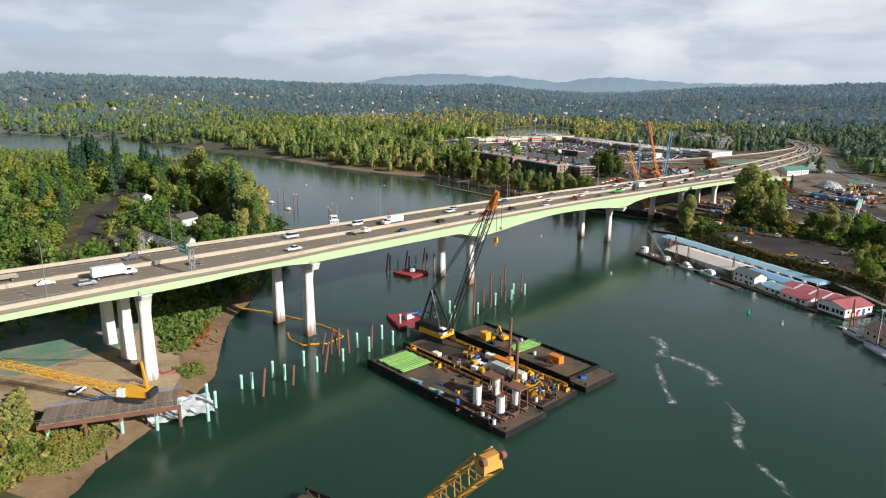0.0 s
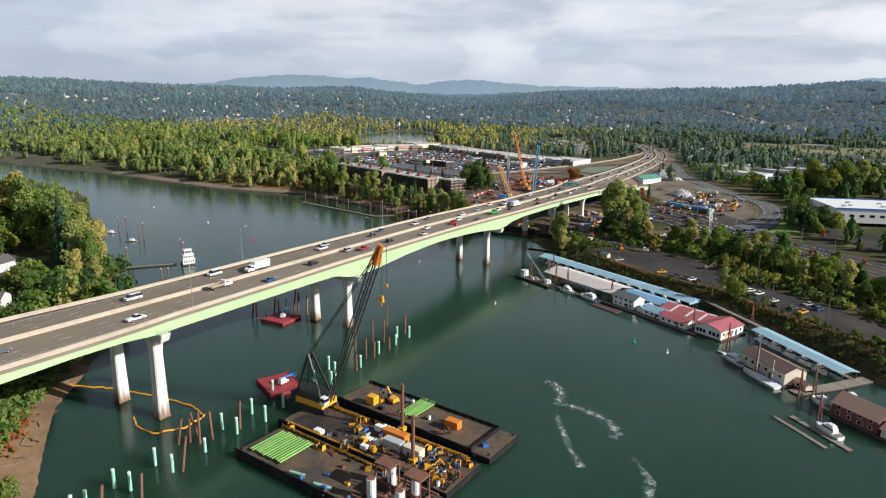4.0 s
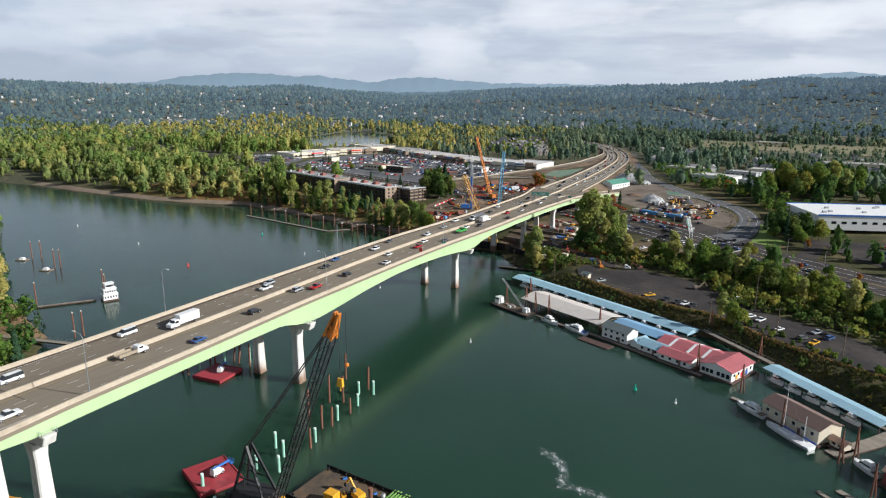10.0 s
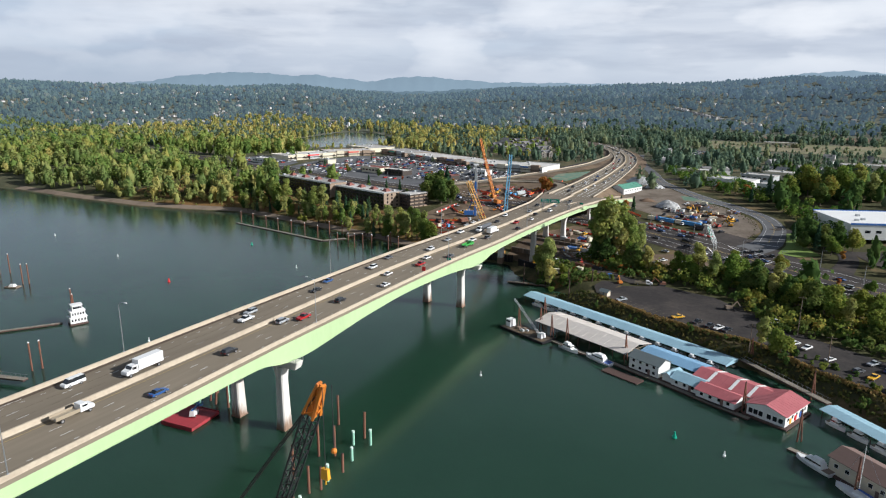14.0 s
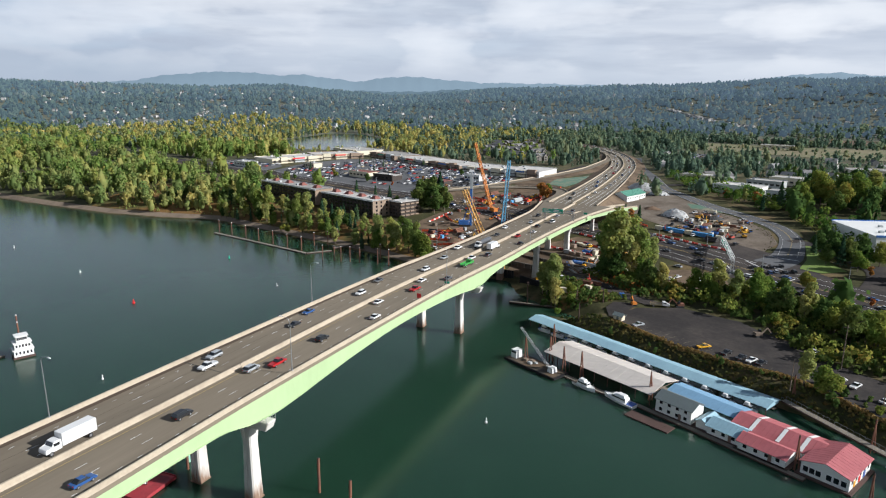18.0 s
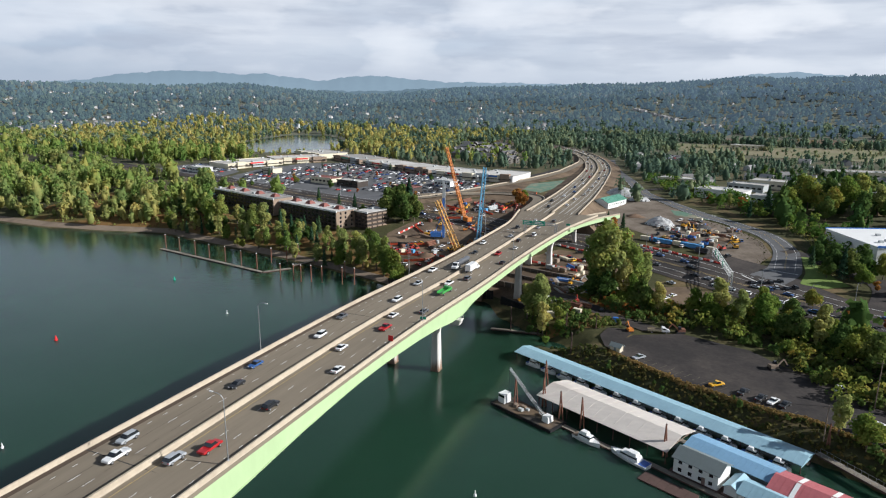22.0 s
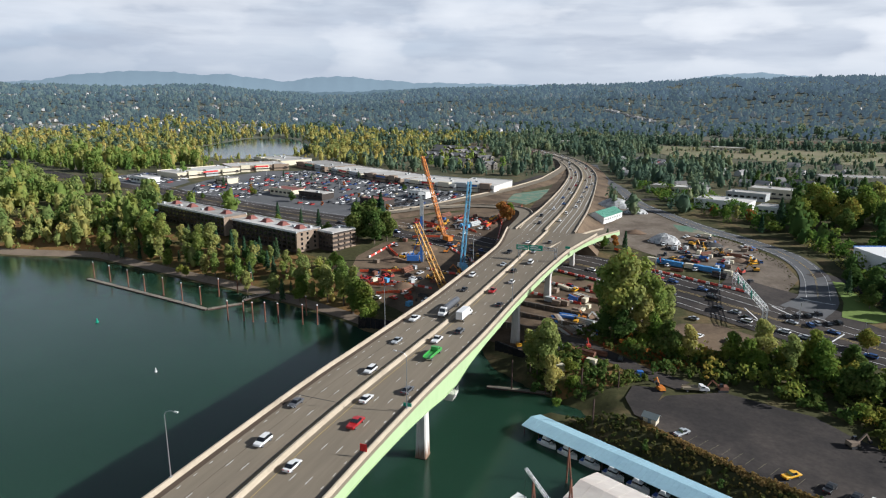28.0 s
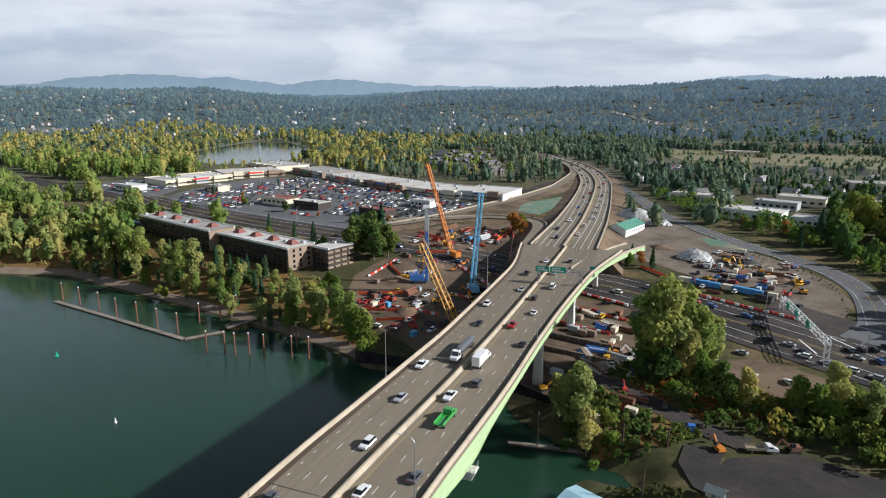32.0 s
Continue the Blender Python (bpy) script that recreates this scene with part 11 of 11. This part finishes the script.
brush("verge_grass", 1100, [(90, 402), (112, 380), (126, 356), (129, 332), (124, 306), (120, 310), (124, 334), (121, 352), (108, 374), (86, 396)], 0.2, 0.6, 14, 0.5, L_BRUSH, "rough grass on the inside of the loop ramp", 209)
brush("river_brush", 1900, [(14, 198), (26, 172), (44, 178), (58, 190), (66, 206), (80, 214), (80, 250), (44, 244), (20, 220)], 1.0, 3.2, 36, 0.14, L_DARK, "dense dark brush on the river slope", 93)
brush("loop_trees", 700, [(152, 296), (156, 340), (150, 374), (130, 402), (104, 430), (64, 488), (34, 572), (50, 592), (96, 506), (146, 436), (176, 384), (178, 300)], 4, 11, 90, 0.06, L_GREEN, "green trees along the outside of the loop ramp", 85, 0.25)
wood_area("lot_brush", 300, 60, 260, 60, 250, 1.5, 5.0, 80, 0.08, L_DARK, "dense brush between the car park and the road", 91, lambda x, y: shore_distance(x, y, np.array(LOT, float)) < 26, 0.0)
wood_area("far_shore_brush", 900, -420, -62, 222, 330, 1.2, 4.0, 60, 0.085, L_YELLOW, "yellow-green brush along the far shore", 89, lambda x, y: (shore_distance(x, y, np.array(EAST, float), False) > 7) & (y < 300 + 0.2 * (-190 - x)), 0.0)
wood_area("far_shore_woods", 260, -430, -66, 226, 330, 6, 15, 110, 0.055, L_YELLOW, "loose yellow-green trees along the far shore", 87, lambda x, y: (shore_distance(x, y, np.array(EAST, float), False) > 8) & (y < 285 + 0.2 * (-190 - x)), 0.15)
for (ax, ay), (bx, by), n in (((60, 1080), (330, 1010), 60), ((190, 960), (470, 930), 50), ((200, 1130), (620, 1050), 70), ((300, 990), (420, 1120), 24), ((140, 1300), (560, 1330), 50)):
    _r = np.random.RandomState(int(ax + ay))
    _k = _r.uniform(0, 1, n)
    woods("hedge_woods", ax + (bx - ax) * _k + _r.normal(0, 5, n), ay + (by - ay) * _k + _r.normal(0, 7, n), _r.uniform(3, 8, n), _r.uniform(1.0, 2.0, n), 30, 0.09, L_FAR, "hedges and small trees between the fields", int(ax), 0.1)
rngh = np.random.RandomState(41)
FAR_HOUSES = []
for (a0, a1, d0, d1), n in (((-58, -34, 1250, 1750), 300), ((-58, -28, 1700, 2600), 170), ((-80, -58, 1150, 2300), 70), ((-30, -12, 1350, 2100), 110), ((-8, 16, 620, 900), 40), ((-4, 20, 1700, 2500), 40)):
    far = rngh.uniform(d0, d1, n)
    az = np.radians(rngh.uniform(a0, a1, n))
    px, py = 80 + far * np.sin(az), -50 + far * np.cos(az)
    ok = ~blocked(px, py)
    FAR_HOUSES += [(float(x), float(y)) for x, y in zip(px[ok], py[ok]) if math.dist((x, y), (-620, 900)) > 330]
HOUSE_XY = np.array(FAR_HOUSES)


def clear_of_houses(px, py):
    """False beside a house and just below it."""
    ok = np.ones(px.shape, bool)
    for x, y in HOUSE_XY:
        d = math.hypot(x - 80, y + 50)
        ux, uy = (x - 80) / d, (y + 50) / d
        along, side = (px - x) * ux + (py - y) * uy, (py - y) * ux - (px - x) * uy
        ok &= ~((np.abs(side) < 8) & (along > -30) & (along < 7))
    return ok


wood_area("far_bank_woods", 2300, -820, -150, 250, 520, 6, 18, 112, 0.047, L_YELLOW, "dense yellow-green woods on the far bank", 101, lambda x, y: (y < 470) & ~((x > -300) & (y < 300)) & (waves(x, y, 130, 11) > -0.2) & (shore_distance(x, y, np.array(EAST, float), False) > 12), 0.15)
wood_area("far_bank_woods", 1500, -900, -240, 300, 620, 9, 21, 96, 0.050, L_MID, "mixed green woods behind the far bank", 103, lambda x, y: waves(x, y, 130, 11) > -0.15, 0.35)
wood_area("far_bank_woods", 2600, -1800, -820, 120, 760, 8, 18, 44, 0.070, L_YELLOW, "yellow-green woods far along the river", 141, lambda x, y: waves(x, y, 160, 12) > -0.35, 0.2)
wood_area("west_woods", 700, -560, -150, -330, 170, 9, 15, 80, 0.06, L_GREEN, "mixed woods on the west bank", 105, lambda x, y: (x < -300 + 0.2 * y) & (np.hypot(x - 178, y + 213) < 640), 0.3)
wood_area("west_woods", 110, -500, -330, -110, 30, 12, 20, 150, 0.042, L_GREEN, "tall mixed trees by the west bank street", 125, lambda x, y: shore_distance(x, y, np.array(WEST_STREET, float), False) > 9, 0.3)
wood_area("west_woods", 3000, -900, -400, -200, 200, 2.5, 6.0, 36, 0.09, L_MID, "low green scrub and gardens on the west bank", 115, lambda x, y: np.hypot(x - 178, y + 213) > 600, 0.0)
wood_area("lake_woods", 2300, -1150, -250, 560, 1300, 9, 17, 56, 0.062, L_YELLOW, "woods round the lake", 107, None, 0.25)
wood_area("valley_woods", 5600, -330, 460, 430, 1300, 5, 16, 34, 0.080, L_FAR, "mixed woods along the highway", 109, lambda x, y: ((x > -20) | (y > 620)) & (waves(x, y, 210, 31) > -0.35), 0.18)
wood_area("right_woods", 1500, 140, 700, 130, 700, 8, 18, 50, 0.075, L_DARK, "dark green woods behind the warehouses", 111, lambda x, y: y > 215 - 0.2 * (x - 140), 0.3)
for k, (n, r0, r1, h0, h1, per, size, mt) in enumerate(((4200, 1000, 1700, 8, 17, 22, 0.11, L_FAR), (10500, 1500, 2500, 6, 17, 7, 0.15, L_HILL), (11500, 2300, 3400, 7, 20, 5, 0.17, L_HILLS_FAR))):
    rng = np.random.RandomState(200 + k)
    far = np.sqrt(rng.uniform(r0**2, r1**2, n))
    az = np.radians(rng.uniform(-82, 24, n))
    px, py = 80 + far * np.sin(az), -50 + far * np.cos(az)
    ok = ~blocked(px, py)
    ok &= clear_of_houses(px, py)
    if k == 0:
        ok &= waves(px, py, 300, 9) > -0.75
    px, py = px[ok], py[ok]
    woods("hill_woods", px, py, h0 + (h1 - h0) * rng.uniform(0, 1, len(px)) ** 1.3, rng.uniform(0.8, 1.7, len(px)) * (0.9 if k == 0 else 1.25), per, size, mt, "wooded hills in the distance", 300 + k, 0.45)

# ------------------------------------------------------------------ houses
M_HWHITE = stain("pale_house_wall", (0.60, 0.58, 0.54), 0.8, 0.08, obj_vary=0.25)
M_HROOF = stain("house_roof", (0.075, 0.070, 0.066), 0.85, 0.1, 0.5, 0.1, obj_vary=0.4)
HOUSE = []
for L, W, e, r in ((13, 9, 4.5, 7.2), (16, 10, 3.2, 5.8), (11, 9, 5.5, 8.0)):
    h = thing("house", "small pale house with a dark gable roof among trees", "house", (0, 0, 0), 0, "distant houses")
    bm = bmesh.new()
    box(bm, -L / 2, L / 2, -W / 2, W / 2, -2, e)
    for s in (-1, 1):
        v = [bm.verts.new((s * L / 2, -W / 2, e)), bm.verts.new((s * L / 2, W / 2, e)), bm.verts.new((s * L / 2, 0, r - 0.16))]
        bm.faces.new(v if s > 0 else v[::-1])
    part("wall", bm, M_HWHITE, h)
    bm = bmesh.new()
    gable(bm, L, W, e, r)
    part("roof", bm, M_HROOF, h)
    HOUSE.append(h)
used, placed = set(), []


def put_house(x, y, turn, s=1.0):
    i = len(placed) % 3
    placed.append((x, y))
    m = pose(x, y, land_at(x, y) + 0.3, 0, 0, turn)
    if i not in used:
        used.add(i)
        HOUSE[i].matrix_basis = m
    else:
        copy_thing(HOUSE[i], m)


for x, y, a in ((-438.8, 74.0, 60), (-372.9, 61.3, 150), (-273.4, -39.0, 20), (-193.5, -45.5, 110), (-138, -76, 40), (-330, -72, 20), (-360, 18, 30), (-150, -92, 45)):
    put_house(x, y, a)
M_APTWALL = stain("brown_grey_cladding", (0.115, 0.105, 0.092), 0.85, 0.12, 0.5, 0.1, obj_vary=0.3)
M_APTROOF = stain("grey_shingle_roof", (0.155, 0.152, 0.150), 0.9, 0.14, 0.6, 0.1, obj_vary=0.2)


def apartment_house(at, turn, L, W):
    """A long two-storey block with cross gables, white gable edges and rows of windows."""
    a = thing("apartment_house", "grey-brown two-storey apartment house with grey gable roofs", "house", (*at, land_at(*at) - 0.3), turn, "apartment houses")
    bm = bmesh.new()
    box(bm, -L / 2, L / 2, -W / 2, W / 2, 0, 6.2)
    part("wall", bm, M_APTWALL, a)
    bm = bmesh.new()
    gable(bm, L, W, 6.2, 9.6)
    part("roof", bm, M_APTROOF, a)
    for x in (-L * 0.3, L * 0.3):
        bm = bmesh.new()
        box(bm, x - 3.4, x + 3.4, -W / 2 - 2.2, -W / 2 + 1, 0, 6.2)
        v = [bm.verts.new((x - 3.4, -W / 2 - 2.2, 6.2)), bm.verts.new((x + 3.4, -W / 2 - 2.2, 6.2)), bm.verts.new((x, -W / 2 - 2.2, 8.6))]
        bm.faces.new(v)
        part("gable_bay", bm, M_APTWALL, a)
        bm = bmesh.new()
        for e in (-1, 1):
            beam(bm, (x + e * 3.9, -W / 2 - 0.4, 6.0), (x, -W / 2 - 0.4, 8.9), 4.4, 0.25)
        part("bay_roof", bm, M_APTROOF, a)
        bm = bmesh.new()
        for e in (-1, 1):
            beam(bm, (x + e * 3.9, -W / 2 - 2.64, 5.95), (x, -W / 2 - 2.64, 8.75), 0.1, 0.22)
        part("gable_edge", bm, M_CREAM, a)
        for z in (1.6, 4.4):
            bm = bmesh.new()
            box(bm, x - 1.2, x + 1.2, -W / 2 - 2.28, -W / 2 - 2.15, z - 0.7, z + 0.7)
            part("window", bm, M_PANE, a)
    return a


APT_TREES = []
for v in range(4):
    for u in range(3):
        kx, ky = (u + 0.5) / 3, (v + 0.3) / 4
        x = (1 - kx) * (-104 - 112 * ky) + kx * (-226 - 62 * ky) + rt.uniform(-4, 4)
        y = (1 - kx) * (652 + 285 * ky) + kx * (716 + 230 * ky) + rt.uniform(-5, 5)
        apartment_house((x, y), rt.choice((-28, 62, -20, 150)), rt.uniform(22, 28), 13)
        APT_TREES += [(x + rt.uniform(-24, 24), y + rt.choice((-1, 1)) * rt.uniform(16, 30)) for _ in range(7)]
_at = np.array(APT_TREES)
woods("apartment_woods", _at[:, 0], _at[:, 1], np.array([rt.uniform(4, 13) for _ in APT_TREES]), np.array([rt.uniform(0.8, 1.3) for _ in APT_TREES]), 60, 0.07, L_MID, "garden trees among the apartment houses", 611, 0.3)

def many_houses(name, spots, label, seed):
    """Houses too far off to pick apart: walls and gable roofs in one mesh."""
    r = np.random.RandomState(seed)
    zs = land(np.array([q[0] for q in spots]), np.array([q[1] for q in spots]))
    verts, faces, mats = [], [], []
    for (x, y), z in zip(spots, zs):
        L, W, e = r.uniform(8, 14), r.uniform(6.5, 9), r.uniform(2.6, 4.6)
        t = r.uniform(0, math.pi)
        c, s_ = math.cos(t), math.sin(t)
        n = len(verts)
        for u, v, w in ((-L, -W, -2), (L, -W, -2), (L, W, -2), (-L, W, -2), (-L, -W, e), (L, -W, e), (L, W, e), (-L, W, e), (-L, 0, e + 2.6), (L, 0, e + 2.6)):
            verts.append((x + (u * c - v * s_) / 2, y + (u * s_ + v * c) / 2, z + w))
        for f, m in (((0, 1, 5, 4), 0), ((1, 2, 6, 9, 5), 0), ((2, 3, 7, 6), 0), ((3, 0, 4, 8, 7), 0), ((4, 5, 9, 8), 1), ((6, 7, 8, 9), 1)):
            faces.append(tuple(n + i for i in f))
            mats.append(m)
    ob = mesh_ob(name, verts, faces, M_HFAR)
    ob.data.materials.append(M_HFARROOF)
    ob.data.polygons.foreach_set("material_index", mats)
    return tagged(ob, label, "houses", kind="stuff")


M_HFAR = stain("far_house_wall", (0.43, 0.42, 0.41), 0.8, 0.08, island=0.3)
M_HFARROOF = stain("far_house_roof", (0.20, 0.195, 0.195), 0.8, 0.1, 0.5, 0.1, island=0.5)
many_houses("trailer_yard", [(-111 + 238 * k / 44 + rt.uniform(-4, 4), 2000 - 390 * k / 44 + rt.uniform(-14, 14)) for k in range(45)], "rows of pale trailers and sheds below the hill", 47)
many_houses("hill_houses", FAR_HOUSES, "small pale houses scattered over the wooded hills", 43)
for i in range(6):
    a = -20 + 4.8 * i
    d = 1150 + 40 * (i % 5)
    x, y = 80 + d * math.sin(radians(a)), -50 + d * math.cos(radians(a))
    block("distant_shed", "long low pale commercial building in the valley", (x, y), rt.uniform(-20, 20), rt.uniform(40, 90), 20, 5, M_CREAM, M_FLATROOF, 1, 5, "building", group="valley buildings")
wt_ = thing("white_tower", "slim white tower by the lake", "tower", (-792, 1190, land_at(-792, 1190)), 0)
bm = bmesh.new()
rod(bm, (0, 0, 0), (0, 0, 13), 2.4, 2.2, n=12)
part("shaft", bm, M_WHITE, wt_)
bm = bmesh.new()
rod(bm, (0, 0, 13), (0, 0, 14.5), 2.6, 1.6, n=12)
part("cap", bm, M_CONTAINER, wt_)

# ------------------------------------------------------------------ far ridges


def ridge(name, dist, base_z, tops, material, seed):
    rng = np.random.RandomState(seed)
    az = np.linspace(-100, 60, 641)
    top = np.interp(az, [a for a, _ in tops], [b for _, b in tops])
    for f, amp in ((1.7, 2.6), (4.3, 2.2), (9.1, 1.3), (17.3, 0.9)):
        top = top + amp * np.sin(az * f + rng.uniform(0, 6))
    verts = []
    for a, t in zip(az, top):
        s, c = math.sin(radians(a)), math.cos(radians(a))
        verts += [(80 + (dist - 300) * s, -50 + (dist - 300) * c, base_z), (80 + dist * s, -50 + dist * c, t), (80 + (dist + 120) * s, -50 + (dist + 120) * c, base_z)]
    faces = []
    for i in range(len(az) - 1):
        a = 3 * i
        faces += [(a, a + 3, a + 4, a + 1), (a + 1, a + 4, a + 5, a + 2)]
    return tagged(mesh_ob(name, verts, faces, material, smooth=True), "blue-grey mountain ridge on the horizon", "backdrop", kind="structure")


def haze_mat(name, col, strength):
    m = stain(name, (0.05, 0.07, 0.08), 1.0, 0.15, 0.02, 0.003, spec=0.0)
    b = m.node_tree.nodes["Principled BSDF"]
    # haze of distance painted as emission over the dark ridge surface
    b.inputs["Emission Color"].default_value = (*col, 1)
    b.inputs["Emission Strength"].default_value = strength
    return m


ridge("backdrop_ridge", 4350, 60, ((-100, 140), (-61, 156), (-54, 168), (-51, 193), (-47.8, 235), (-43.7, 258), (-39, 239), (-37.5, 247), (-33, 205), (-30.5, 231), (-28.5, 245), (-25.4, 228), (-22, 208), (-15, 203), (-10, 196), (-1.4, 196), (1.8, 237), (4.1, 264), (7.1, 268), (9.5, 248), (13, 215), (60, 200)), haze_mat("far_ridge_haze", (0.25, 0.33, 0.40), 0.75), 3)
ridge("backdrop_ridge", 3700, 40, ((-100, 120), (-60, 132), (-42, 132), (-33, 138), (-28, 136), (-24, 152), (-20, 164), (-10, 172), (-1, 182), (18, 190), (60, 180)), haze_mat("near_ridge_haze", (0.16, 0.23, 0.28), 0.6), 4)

# cars waiting at the junction and on the dirt by the road works
for x, y, a, c in ((116, 274, 15, "black"), (120.5, 275.5, 15, "black"), (125, 277, 12, "black"), (130, 281, 10, "black"), (127, 269, 14, "silver"), (131.5, 270, 14, "black"), (124, 266, 14, "blue"), (136, 273, 14, "black"), (76, 236, -30, "white"), (79, 241, -30, "white"), (90, 240, 20, "white")):
    park_small(c, x, y, a, "cars at the junction")
# the west bank site: parked car, steel box, logs and sheeting
park_small("white", 0, -167, 35, "site vehicles")
container((-3.5, -147.5, land_at(-3.5, -147.5) + 0.1), 30, 4.5, 2.4, 2.2, M_RUST, "rusty steel trench box on the site gravel")
for x, y, a, ln in ((-28, -158, 70, 6), (-36.5, -141.5, 80, 8), (2, -152, 20, 5), (0, -155, 40, 4), (-14, -150, 10, 6), (-18, -164, 60, 5)):
    bl = thing("timber_beam", "squared timber beam lying on the site gravel", "beam", (x, y, land_at(x, y) + 0.15), a, "beams on the site")
    bm = bmesh.new()
    box(bm, -ln / 2, ln / 2, -0.3, 0.3, 0, 0.5, 0.04)
    part("beam", bm, M_TIMBER, bl)
    bm = bmesh.new()
    box(bm, -ln / 2 + 0.4, ln / 2 + 0.3, 0.36, 0.8, 0, 0.4, 0.04)
    part("beam", bm, M_RUST, bl)
brush("shore_grass", 260, [(-1, -140), (-2, -131), (7, -134), (7, -140)], 0.5, 1.4, 30, 0.16, L_MID, "green brush on the sandy shore", 215)
brush("shore_grass", 700, [(-40, -127), (-36, -119), (-24, -121), (-9, -134), (-14, -138)], 0.5, 1.8, 30, 0.16, L_MID, "bright green brush on the sandy shore", 217)
brush("shore_grass", 2600, [(12.3, -183.5), (10.4, -177.4), (14.7, -167.4), (22.6, -165.4), (30.0, -171.3), (34.1, -179.1), (33.0, -184.5), (28.6, -188.8)], 0.3, 1.0, 26, 0.2, L_MID, "bright green grass below the trestle", 221)
brush("shore_grass", 900, [(-1.2, -185.0), (-9.4, -177.6), (12.1, -180.4), (24.2, -186.0), (25.8, -191.0)], 0.8, 2.4, 40, 0.13, L_YELLOW, "yellow-green bushes beside the trestle", 223)
